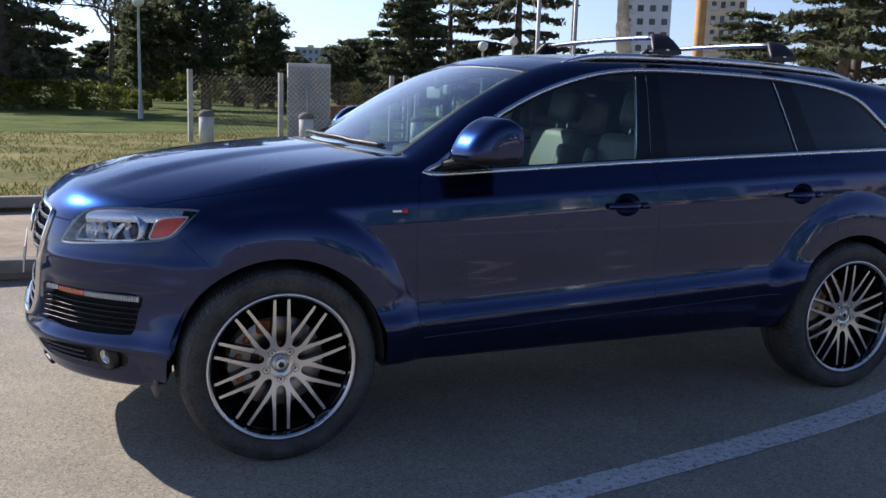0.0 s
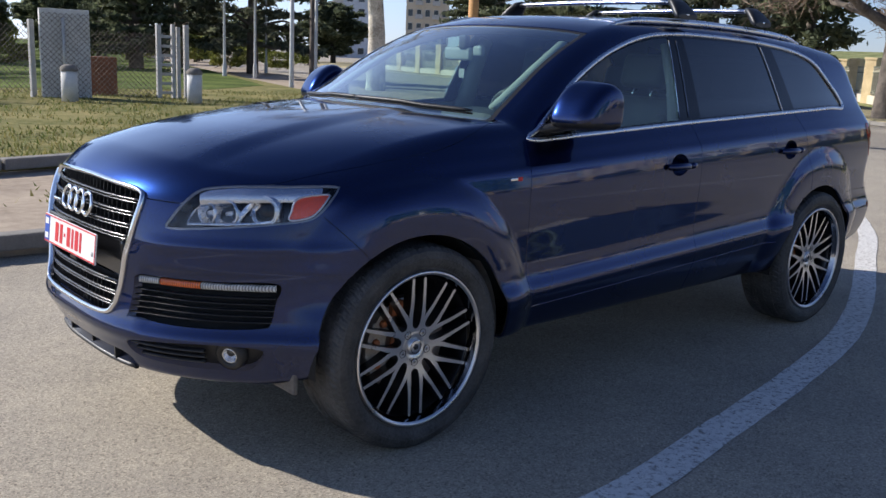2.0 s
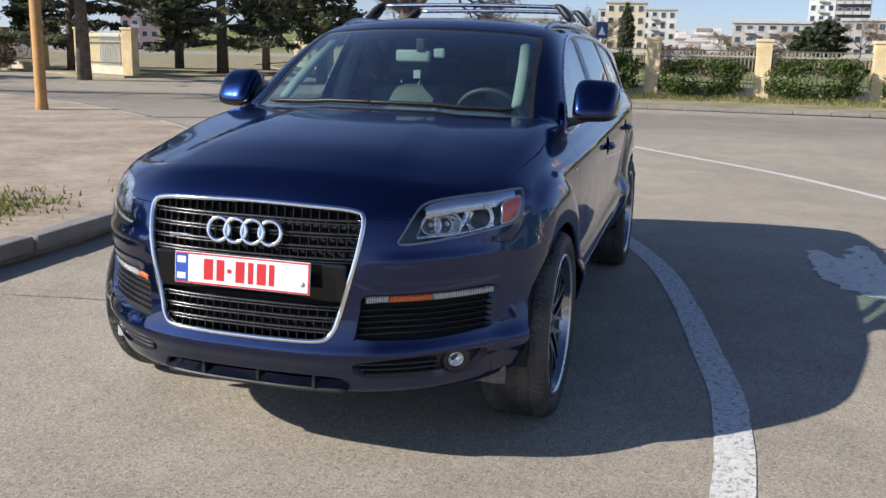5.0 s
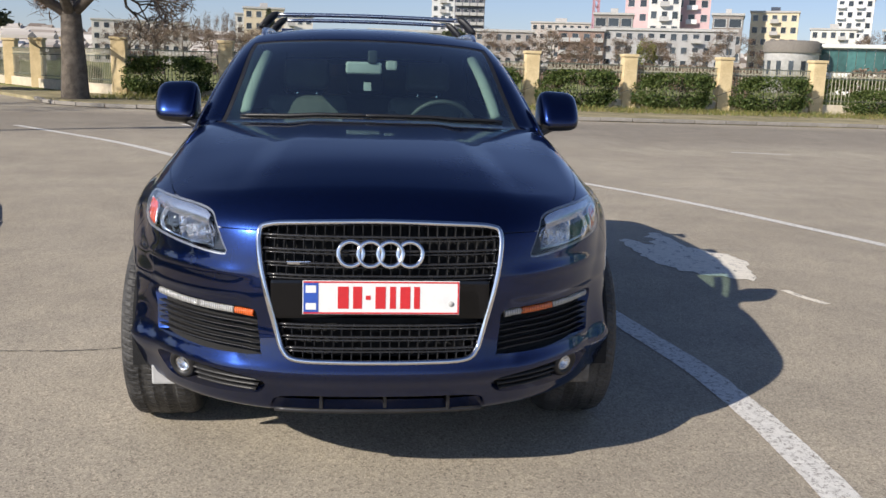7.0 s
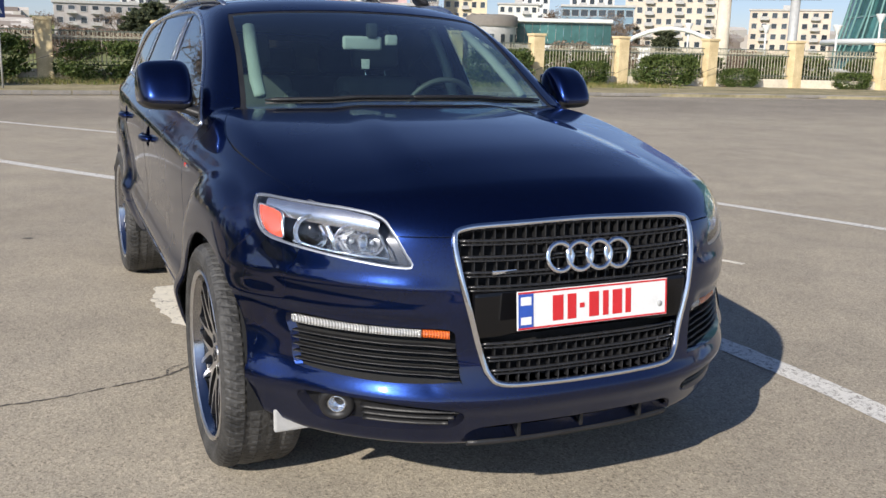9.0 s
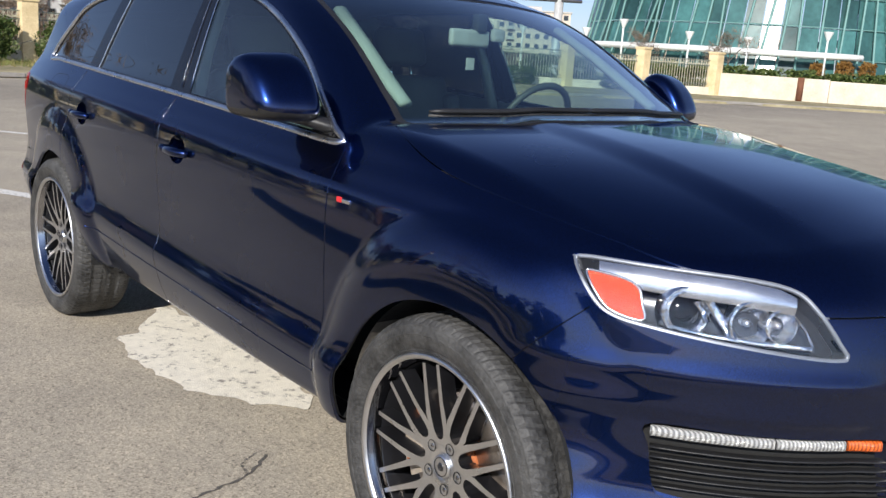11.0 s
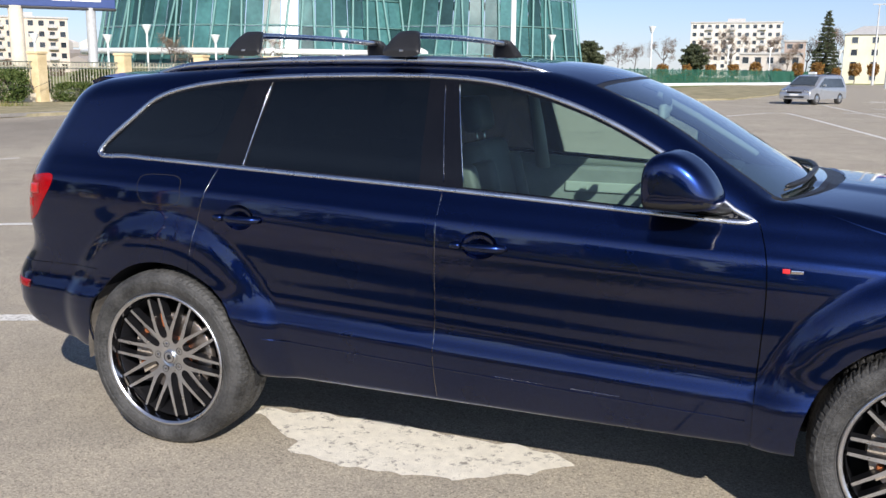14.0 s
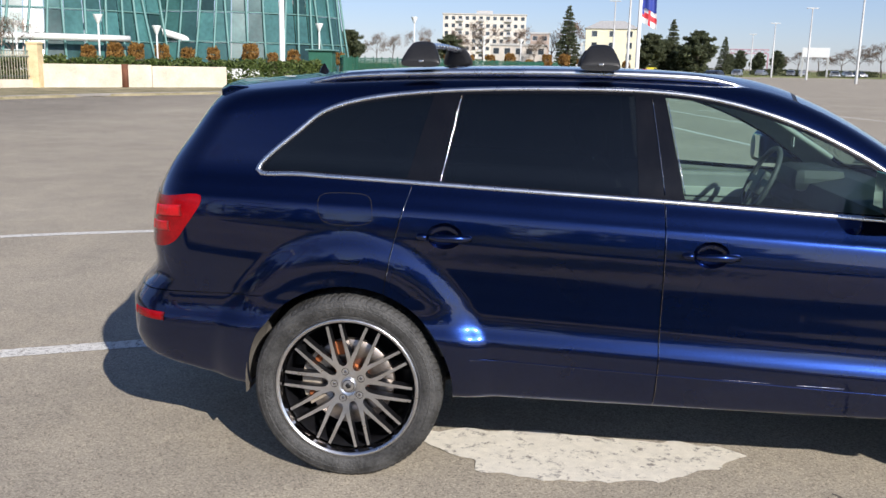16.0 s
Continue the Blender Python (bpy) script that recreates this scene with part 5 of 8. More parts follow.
# roof bars: a separate carrier clamped on the rails
for x_bar in (-0.487, -1.222):
    x = 0.0
    bar = thing("roof_bar", "aluminium roof cross bar with black clamp feet on the rails", "roof bar", "roof bars on the car", pose(x_bar, 0, 0, 0, 0, -2.6))
    pts = [(x, y, 1.780 - 0.006 * (y / 0.5) ** 2) for y in np.linspace(-0.575, 0.575, 15)]
    part("bar", tube(pts, 0.030, 14, flat=0.42), SATIN, bar, "pale aluminium bar", True)
    for s in (1, -1):
        bm = bmesh.new()
        rows = []
        for y, half, top, low in ((0.555, 0.036, 1.792, 1.766), (0.585, 0.052, 1.790, 1.738), (0.615, 0.068, 1.770, 1.700), (0.640, 0.078, 1.744, 1.685), (0.656, 0.082, 1.724, 1.685), (0.664, 0.078, 1.710, 1.685)):
            ring = []
            for k in range(20):
                c, sn = math.cos(2 * math.pi * k / 20), math.sin(2 * math.pi * k / 20)
                ring.append(bm.verts.new((x + half * math.copysign(abs(c) ** 0.6, c), s * y, (top + low) / 2 + (top - low) / 2 * math.copysign(abs(sn) ** 0.7, sn))))
            rows.append(ring)
        for a, b in zip(rows, rows[1:]):
            for i in range(20):
                bm.faces.new((a[i], a[(i + 1) % 20], b[(i + 1) % 20], b[i])).smooth = True
        bm.faces.new(rows[0])
        bm.faces.new(rows[-1][::-1])
        bmesh.ops.recalc_face_normals(bm, faces=bm.faces[:])
        foot = part("clamp_foot", bm, BLACK, bar, "black plastic clamp foot")
        part("clamp_lock", box((x - 0.006, s * 0.655, 1.705), (x + 0.012, s * 0.667, 1.713), 0.002), SATIN, foot)

# spoiler lip and aerial
sp = bmesh.new()
rows = []
for t in np.linspace(-1, 1, 25):
    y = 0.60 * t
    x0 = -2.165 + 0.06 * abs(t) ** 3
    z = 1.612 - 0.030 * abs(t) ** 2.4
    rows.append([sp.verts.new(v) for v in ((x0 + 0.24, y, z - 0.004), (x0 + 0.03, y, z + 0.003), (x0 - 0.012, y, z - 0.012), (x0 - 0.006, y, z - 0.070), (x0 + 0.03, y, z - 0.100), (x0 + 0.24, y, z - 0.090))])
for a, b in zip(rows, rows[1:]):
    for i in range(5):
        sp.faces.new((a[i], a[i + 1], b[i + 1], b[i])).smooth = True
sp.faces.new(rows[0])
sp.faces.new(rows[-1][::-1])
bmesh.ops.recalc_face_normals(sp, faces=sp.faces[:])
part("roof_spoiler", sp, PAINT, car)
part("aerial", lathe([(0.03, 0.0), (0.02, 0.02), (0.006, 0.045), (0.0, 0.05)], 12, "z"), GLOSS_BLACK, car).matrix_basis = pose(-1.80, 0, 1.640)

# wipers lie on the screen's lower edge
for y0, y1 in ((0.62, -0.06), (-0.02, -0.62)):
    ys = np.linspace(y0, y1, 16)
    xs = 1.085 - 0.16 * (ys / 0.72) ** 2
    q, n = on_body(np.stack((xs, np.abs(ys)), 1), "xy")
    q[:, 1] = ys
    n[:, 1] *= np.sign(ys)
    wiper = part("wiper", tube(q + n * 0.022, [0.006] + [0.011] * 14 + [0.005], 8, flat=0.8), BLACK, car, "black wiper arm and blade", True)
    part("wiper_blade", tube(q + n * 0.008, 0.005, 6), RUBBER, wiper)

# fuel flap on the right rear side
flap = smooth_loop([(-1.625, 1.14), (-1.60, 1.075), (-1.50, 1.062), (-1.412, 1.078), (-1.408, 1.14), (-1.43, 1.178), (-1.52, 1.186), (-1.61, 1.178)], 60)
q, n = on_body(flap, "xz")
v, f = strip(q - n * 0.002, n, 0.0035, 0.0024)
raw("fuel_flap_seam", *flip_y(v, f), CAVITY, car, "", True)

# ---- cabin ----
part("dashboard", prism([(1.06, 1.10), (0.98, 1.175), (0.80, 1.185), (0.62, 1.150), (0.58, 1.06), (0.62, 0.80), (1.06, 0.80)], -0.74, 0.74), DASH, car, "dark dashboard")
part("instrument_hood", box((0.54, 0.20, 1.10), (0.80, 0.56, 1.225), 0.05), DASH, car)
part("cabin_floor", box((-2.2, -0.80, 0.42), (1.0, 0.80, 0.46), 0), CAVITY, car)
part("rear_cargo_wall", box((-2.05, -0.74, 0.46), (-1.98, 0.74, 1.05), 0.02), LEATHER_DARK, car)
for s in (1, -1):
    part("door_card", box((-1.2, s * 0.80, 0.5), (0.82, s * 0.86, 1.13), 0.02), DOOR_CARD, car, "grey door lining")
    part("door_inlay", box((-0.15, s * 0.785, 0.99), (0.62, s * 0.802, 1.045), 0.012), TRIM_PALE, car, "pale door inlay")
wheel_s = lathe([(0.185 + 0.014 * math.cos(a), 0.014 * math.sin(a)) for a in np.linspace(0, 2 * math.pi, 12, endpoint=False)], 40, "x", True)
at = pose(0.42, 0.38, 1.135, 0, 24, 0)
wheel_s.transform(at)
sw = part("steering_wheel", wheel_s, LEATHER_DARK, car, "dark leather steering wheel", True)
bm = box((-0.02, -0.065, -0.07), (0.03, 0.065, 0.06), 0.02, at)
add_box(bm, (-0.01, -0.18, -0.02), (0.008, 0.18, 0.018), 0.006, at)
add_box(bm, (-0.01, -0.02, -0.18), (0.008, 0.02, 0), 0.006, at)
part("wheel_hub", bm, LEATHER_DARK, sw)
part("steering_column", tube([(0.44, 0.38, 1.125), (0.72, 0.38, 1.0)], 0.04), DASH, sw)


def seat(x, y, m_front):
    st = part("seat", box((x - 0.30, y - 0.26, 0.62), (x + 0.26, y + 0.26, 0.76), 0.05, seg=3), LEATHER_DARK, car, "dark leather front seat")
    lean = Matrix.Translation((x - 0.26, y, 0.70)) @ pose(0, 0, 0, 0, -14, 0)
    bm = box((-0.07, -0.25, 0.0), (0.07, 0.25, 0.60), 0.06, lean, 3)
    add_box(bm, (-0.02, -0.27, 0.05), (0.12, -0.19, 0.50), 0.035, lean, 3)
    add_box(bm, (-0.02, 0.19, 0.05), (0.12, 0.27, 0.50), 0.035, lean, 3)
    part("backrest", bm, m_front, st, "leather seat back", True)
    bm = box((-0.045, -0.14, 0.645), (0.055, 0.14, 0.83), 0.045, lean, 3)
    part("headrest", bm, LEATHER_DARK, st, "", True)
    for d in (-0.06, 0.06):
        bm = bmesh.new()
        add_tube(bm, [lean @ Vector((0, d, 0.57)), lean @ Vector((0, d, 0.68))], 0.007, 8)
        part("headrest_post", bm, CHROME, st)
    return st


seat(-0.10, 0.38, LEATHER_GREY)
seat(-0.10, -0.38, LEATHER_GREY)
rear = part("rear_bench", box((-1.25, -0.66, 0.64), (-0.75, 0.66, 0.78), 0.05, seg=3), LEATHER_DARK, car, "dark rear seat bench")
lean = Matrix.Translation((-1.18, 0, 0.70)) @ pose(0, 0, 0, 0, -16, 0)
part("bench_back", box((-0.07, -0.66, 0), (0.07, 0.66, 0.58), 0.05, lean, 3), LEATHER_DARK, rear, "", True)
for y in (-0.42, 0, 0.42):
    part("headrest", box((-0.04, y - 0.13, 0.60), (0.05, y + 0.13, 0.76), 0.04, lean, 3), LEATHER_DARK, rear, "", True)
bm = box((0.445, -0.135, 1.435), (0.475, 0.055, 1.500), 0.02, seg=3)
rv = part("rear_view_mirror", bm, GREY_PLASTIC, car, "grey rear-view mirror behind the windscreen", True)
part("mirror_stem", box((0.445, -0.02, 1.49), (0.485, 0.03, 1.560), 0.012), DASH, rv)
part("sensor_box", box((0.445, 0.075, 1.46), (0.475, 0.135, 1.51), 0.012), GREY_PLASTIC, rv)
part("hanging_tag", box((0.45, -0.04, 1.35), (0.455, 0.0, 1.395), 0.002), GREY_PLASTIC, rv)
for s in (1, -1):
    pts = [(0.84, s * 0.612, 1.245), (0.74, s * 0.605, 1.305), (0.55, s * 0.58, 1.42), (0.35, s * 0.545, 1.53)]
    part("pillar_trim", tube(pts, [0.026, 0.030, 0.030, 0.028], 8, flat=0.6), TRIM_PALE, car, "pale windscreen pillar trim", True)
    part("belt_pillar_trim", tube([(-0.28, s * 0.80, 1.12), (-0.30, s * 0.74, 1.35), (-0.32, s * 0.655, 1.56)], [0.06, 0.05, 0.04], 8, flat=0.5), TRIM_PALE, car, "", True)

# ---- surroundings: materials ----
def asphalt():
    m = bpy.data.materials.new("weathered_asphalt")
    n, l, b = nodes_of(m)
    co = n.new("ShaderNodeTexCoord")

    def noise_tex(scale, detail=6, rough=0.6):
        t = n.new("ShaderNodeTexNoise")
        t.inputs["Scale"].default_value, t.inputs["Detail"].default_value, t.inputs["Roughness"].default_value = scale, detail, rough
        l.new(co.outputs["Object"], t.inputs["Vector"])
        return t

    def ramp_of(src, stops):
        r = n.new("ShaderNodeValToRGB")
        while len(r.color_ramp.elements) < len(stops):
            r.color_ramp.elements.new(0.5)
        for e, (p, c) in zip(r.color_ramp.elements, stops):
            e.position, e.color = p, (*c, 1)
        l.new(src, r.inputs[0])
        return r.outputs[0]

    def mul(a, c, fac):
        x = n.new("ShaderNodeMixRGB")
        x.blend_type = "MULTIPLY"
        x.inputs[0].default_value = fac
        l.new(a, x.inputs[1])
        l.new(c, x.inputs[2])
        return x.outputs[0]

    base = ramp_of(noise_tex(0.35, 8).outputs["Fac"], [(0.30, (0.385, 0.342, 0.274)), (0.70, (0.490, 0.440, 0.354))])
    grit = ramp_of(noise_tex(170, 3, 0.7).outputs["Fac"], [(0.30, (0.52, 0.52, 0.52)), (0.48, (0.95, 0.95, 0.95)), (0.72, (1.12, 1.10, 1.06))])
    pits = n.new("ShaderNodeTexVoronoi")
    pits.inputs["Scale"].default_value = 34
    l.new(co.outputs["Object"], pits.inputs["Vector"])
    pit = ramp_of(pits.outputs["Distance"], [(0.10, (0.25, 0.24, 0.23)), (0.20, (1, 1, 1))])
    fine = n.new("ShaderNodeTexVoronoi")
    fine.inputs["Scale"].default_value = 95
    l.new(co.outputs["Object"], fine.inputs["Vector"])
    speck = ramp_of(fine.outputs["Distance"], [(0.12, (0.30, 0.29, 0.28)), (0.30, (1, 1, 1))])
    patchy = ramp_of(noise_tex(1.7, 9, 0.7).outputs["Fac"], [(0.32, (0.82, 0.82, 0.83)), (0.62, (1.06, 1.05, 1.03))])
    # tyre-worn bands of the road that passes behind
    sep = n.new("ShaderNodeSeparateXYZ")
    l.new(co.outputs["Object"], sep.inputs[0])
    wob = n.new("ShaderNodeMath")
    wob.operation = "MULTIPLY_ADD"
    l.new(noise_tex(0.08, 3).outputs["Fac"], wob.inputs[0])
    wob.inputs[1].default_value = 5.0
    l.new(sep.outputs[0], wob.inputs[2])
    band = n.new("ShaderNodeMapRange")
    band.inputs[1].default_value, band.inputs[2].default_value = -19.5, -9.0
    l.new(wob.outputs[0], band.inputs[0])
    road = ramp_of(band.outputs[0], [(0.02, (1, 1, 1)), (0.2, (0.66, 0.66, 0.68)), (0.62, (0.72, 0.72, 0.74)), (0.98, (1, 1, 1))])
    # single stones of the aggregate, each with a shade of its own
    chips = n.new("ShaderNodeTexVoronoi")
    chips.inputs["Scale"].default_value = 125
    l.new(co.outputs["Object"], chips.inputs["Vector"])
    one = n.new("ShaderNodeSeparateColor")
    l.new(chips.outputs["Color"], one.inputs[0])
    stone = ramp_of(one.outputs[0], [(0.0, (0.58, 0.57, 0.56)), (0.22, (0.86, 0.86, 0.86)), (0.75, (1.05, 1.04, 1.03)), (1.0, (1.35, 1.33, 1.28))])
    col = mul(mul(mul(mul(mul(mul(base, grit, 1.0), stone, 0.85), pit, 0.62), speck, 0.6), patchy, 0.9), road, 0.8)
    l.new(col, b.inputs["Base Color"])
    b.inputs["Roughness"].default_value = 0.88
    b.inputs["Specular IOR Level"].default_value = 0.3
    bp = n.new("ShaderNodeBump")
    bp.inputs["Strength"].default_value, bp.inputs["Distance"].default_value = 0.5, 0.006
    l.new(noise_tex(140, 4, 0.7).outputs["Fac"], bp.inputs["Height"])
    l.new(bp.outputs[0], b.inputs["Normal"])
    return m


def worn_paint(name, rgb, wear, size):
    """Old road paint: broken through to dark asphalt by wear."""
    m = mat(name, rgb, 0.75, 0, 0.12, 20, 0.3, 150)
    n, l = m.node_tree.nodes, m.node_tree.links
    b = n["Principled BSDF"]
    src = b.inputs["Base Color"].links[0].from_socket
    co, t = n.new("ShaderNodeTexCoord"), n.new("ShaderNodeTexNoise")
    t.inputs["Scale"].default_value, t.inputs["Detail"].default_value, t.inputs["Roughness"].default_value = size, 14, 0.82
    l.new(co.outputs["Object"], t.inputs["Vector"])
    r = n.new("ShaderNodeValToRGB")
    r.color_ramp.elements[0].position, r.color_ramp.elements[1].position = wear, wear + 0.06
    r.color_ramp.elements[0].color, r.color_ramp.elements[1].color = (0, 0, 0, 1), (1, 1, 1, 1)
    l.new(t.outputs["Fac"], r.inputs[0])
    mx = n.new("ShaderNodeMixRGB")
    mx.inputs[1].default_value = (0.27, 0.245, 0.21, 1)
    l.new(r.outputs[0], mx.inputs[0])
    l.new(src, mx.inputs[2])
    l.new(mx.outputs[0], b.inputs["Base Color"])
    return m


def leaf_mat(name, a, b_, rough=0.6, through=0.25):
    """Foliage with a shade of its own for every leaf and some light passing through."""
    m = bpy.data.materials.new(name)
    n, l, b = nodes_of(m)
    g, r = n.new("ShaderNodeNewGeometry"), n.new("ShaderNodeValToRGB")
    r.color_ramp.elements[0].color, r.color_ramp.elements[1].color = (*a, 1), (*b_, 1)
    l.new(g.outputs["Random Per Island"], r.inputs[0])
    l.new(r.outputs[0], b.inputs["Base Color"])
    b.inputs["Roughness"].default_value = rough
    b.inputs["Specular IOR Level"].default_value = 0.25
    tr, mx = n.new("ShaderNodeBsdfTranslucent"), n.new("ShaderNodeMixShader")
    l.new(r.outputs[0], tr.inputs[0])
    mx.inputs[0].default_value = through
    l.new(b.outputs[0], mx.inputs[1])
    l.new(tr.outputs[0], mx.inputs[2])
    l.new(mx.outputs[0], n["Material Output"].inputs["Surface"])
    return m


ASPHALT = asphalt()
LINE = worn_paint("worn_white_line", (0.74, 0.72, 0.67), 0.425, 34)
LINE_OLD = worn_paint("old_white_marking", (0.80, 0.75, 0.64), 0.40, 12)
TAR = mat("tar_crack", (0.11, 0.10, 0.088), 0.9, 0, 0.3, 12)
PAVING = mat("dusty_pavement", (0.37, 0.30, 0.23), 0.9, 0, 0.2, 1.2, 0.4, 60, rgb2=(0.46, 0.38, 0.29), spec=0.08)
KERB = mat("concrete_kerb", (0.27, 0.25, 0.22), 0.85, 0, 0.2, 6, 0.4, 60, per_piece=0.12)
TURF = mat("dry_turf", (0.120, 0.155, 0.040), 0.95, 0, 0.35, 0.9, 0.8, 25, rgb2=(0.27, 0.225, 0.10), spec=0.08)
PARK = mat("park_lawn", (0.060, 0.098, 0.020), 0.95, 0, 0.35, 0.5, 0.8, 20, rgb2=(0.135, 0.165, 0.045), spec=0.08)
LAWN = mat("far_lawn", (0.14, 0.18, 0.06), 0.95, 0, 0.3, 0.15, 0.5, 4, rgb2=(0.26, 0.26, 0.12), spec=0.08)
VERGE = mat("dry_verge", (0.24, 0.22, 0.12), 0.95, 0, 0.3, 0.7, 0.6, 20, rgb2=(0.36, 0.31, 0.20), spec=0.08)
BLADE = leaf_mat("grass_blades", (0.10, 0.15, 0.03), (0.36, 0.30, 0.12), 0.7, 0.3)
PINE = leaf_mat("pine_needles", (0.060, 0.078, 0.044), (0.205, 0.225, 0.125), 0.65, 0.52)
CEDAR = leaf_mat("cedar_needles", (0.064, 0.078, 0.052), (0.210, 0.218, 0.135), 0.65, 0.52)
IVY = leaf_mat("shrub_leaves", (0.030, 0.060, 0.012), (0.16, 0.20, 0.06), 0.55, 0.25)
RUSSET = leaf_mat("russet_leaves", (0.16, 0.075, 0.020), (0.42, 0.24, 0.07), 0.6, 0.3)
BUSH = leaf_mat("yellow_green_leaves", (0.11, 0.135, 0.025), (0.32, 0.33, 0.08), 0.6, 0.3)
TWIG = leaf_mat("bare_twigs", (0.12, 0.085, 0.06), (0.30, 0.22, 0.16), 0.8, 0.05)
BARK = mat("brown_bark", (0.085, 0.068, 0.052), 0.9, 0, 0.35, 5, 0.8, 30, rgb2=(0.15, 0.125, 0.10))
BARK_PALE = mat("pale_plane_bark", (0.34, 0.29, 0.22), 0.85, 0, 0.4, 2.2, 0.5, 18, rgb2=(0.62, 0.57, 0.47))
CONCRETE_PALE = mat("whitewashed_concrete", (0.64, 0.63, 0.60), 0.85, 0, 0.18, 4, 0.3, 50)
CONCRETE = mat("grey_concrete", (0.46, 0.45, 0.43), 0.85, 0, 0.2, 3, 0.3, 50)
STONE_CAP = mat("dark_cap", (0.20, 0.18, 0.155), 0.9, 0, 0.3, 9, 0.3, 60)
OCHRE = mat("ochre_plaster", (0.66, 0.50, 0.26), 0.85, 0, 0.16, 2.5, 0.3, 40, rgb2=(0.74, 0.60, 0.36), per_piece=0.06)
PALE_WALL = mat("pale_wall", (0.62, 0.55, 0.43), 0.9, 0, 0.2, 1.5, 0.3, 30)
IRON = mat("green_grey_iron", (0.13, 0.15, 0.12), 0.6, 0.2, 0.25, 6)
IRON_PALE = mat("cream_iron", (0.46, 0.43, 0.32), 0.6, 0.1, 0.2, 6)
POLE_GREY = mat("grey_painted_steel", (0.50, 0.50, 0.48), 0.5, 0.2, 0.15, 4)
POLE_OCHRE = mat("rusty_ochre_post", (0.50, 0.27, 0.09), 0.75, 0.1, 0.25, 3, 0.2, 40)
GLOBE = mat("white_globe", (0.80, 0.79, 0.74), 0.35, 0, 0.08, 8)
WIRE = mat("rusty_wire", (0.20, 0.17, 0.14), 0.7, 0.4, 0.3, 8)
RUSTY = mat("rusty_box", (0.16, 0.065, 0.035), 0.85, 0.1, 0.35, 4, 0.4, 40)
SIGN_BLUE = mat("blue_sign", (0.03, 0.06, 0.20), 0.4, 0, 0.1, 6)
SIGN_WHITE = mat("white_sign", (0.75, 0.75, 0.73), 0.5, 0, 0.08, 6)
FLAG_RED = mat("red_cloth", (0.60, 0.04, 0.05), 0.7, 0, 0.1, 6)
FLAG_BLUE = mat("blue_cloth", (0.03, 0.05, 0.28), 0.7, 0, 0.1, 6)
PANE = mat("dark_window_pane", (0.045, 0.055, 0.065), 0.12, 0, 0.35, 0.6, per_piece=0.5)
FRAME_W = mat("window_frame", (0.62, 0.62, 0.60), 0.6, 0, 0.1, 3)
TEAL_GLASS = mat("teal_facade_glass", (0.040, 0.110, 0.105), 0.22, 0.0, 0.4, 0.25, per_piece=0.6)
TEAL_BAR = mat("teal_steel", (0.14, 0.28, 0.26), 0.5, 0.1, 0.15, 1)
WHITE_PANEL = mat("white_canopy", (0.75, 0.75, 0.73), 0.5, 0, 0.06, 1)
GREEN_FENCE = mat("green_mesh_fence", (0.02, 0.11, 0.07), 0.6, 0, 0.2, 2)
SILVER_PAINT = mat("silver_paint", (0.50, 0.51, 0.53), 0.3, 0.7, 0.08, 3, coat=1.0)
BLACK_PAINT = mat("black_paint", (0.02, 0.02, 0.025), 0.25, 0.2, 0.1, 3, coat=1.0)
WHITE_PAINT = mat("white_paint", (0.72, 0.72, 0.70), 0.3, 0, 0.06, 3, coat=0.8)
YELLOW_PAINT = mat("yellow_paint", (0.75, 0.62, 0.05), 0.35, 0, 0.06, 3, coat=0.8)


# ---- ground, pavement, verges ----
def sheet(name, outline, z, material, label, category, drop=0.35):
    """A flat sheet with an upright rim down to below the ground."""
    bm = bmesh.new()
    top = [bm.verts.new((x, y, z)) for x, y in outline]
    bm.faces.new(top)
    low = [bm.verts.new((x, y, z - drop)) for x, y in outline]
    for i in range(len(top)):
        j = (i + 1) % len(top)
        bm.faces.new((top[i], low[i], low[j], top[j]))
    bmesh.ops.recalc_face_normals(bm, faces=bm.faces[:])
    bmesh.ops.triangulate(bm, faces=[f for f in bm.faces if len(f.verts) > 4])
    return tagged(part(name, bm, material), label, category, kind="structure")


raw("ground", [(-1600, -1600, 0), (1600, -1600, 0), (1600, 1600, 0), (-1600, 1600, 0)], [(0, 1, 2, 3)], ASPHALT)
tagged(bpy.data.objects["ground"], "worn pale grey asphalt with fine grit and stains", "asphalt", kind="structure")
EDGE_A = [(30, -2.9), (2.7, -2.98), (-0.5, -3.05), (-1.9, -3.25), (-3.3, -3.62), (-4.6, -4.2), (-5.7, -4.8), (-7.2, -5.8), (-10, -8.8), (-12.6, -12.4), (-14.2, -15.4), (-15.6, -19), (-17.2, -24.5), (-22.5, -40), (-42, -92)]
EDGE_B = [(30, -5.5), (2.8, -5.75), (0.3, -6.1), (-1.4, -6.75), (-3.0, -7.65), (-5.3, -9.35), (-7.2, -10.95), (-8.5, -12.4), (-9.6, -14.6), (-10.9, -18.1), (-17, -36), (-36, -90)]
sheet("pavement", EDGE_A + [(60, -92), (60, -2.9)], 0.15, PAVING, "dusty beige pavement beside the road", "pavement")
sheet("grass_island", [(x + 0.05, y - 0.1) for x, y in EDGE_B] + [(-220, -700), (300, -700), (300, -5.5)], 0.28, TURF, "patchy dry green turf inside the kerb", "lawn")
FENCE = [(-30.5, -8.7 + 3.92 * k) for k in range(8)] + [(-30.3, 23.0), (-29.3, 27.2), (-28.0, 31.1), (-26.3, 34.8), (-24.3, 38.1)]
VERGE_EDGE = [(-60, -32), (-40, -19), (-26.5, -10.5), (-22.8, -7), (-22.4, 7), (-22.2, 18), (-21.2, 25), (-18.6, 32), (-14.5, 38.5), (-9, 45), (-2, 55), (8, 120)]
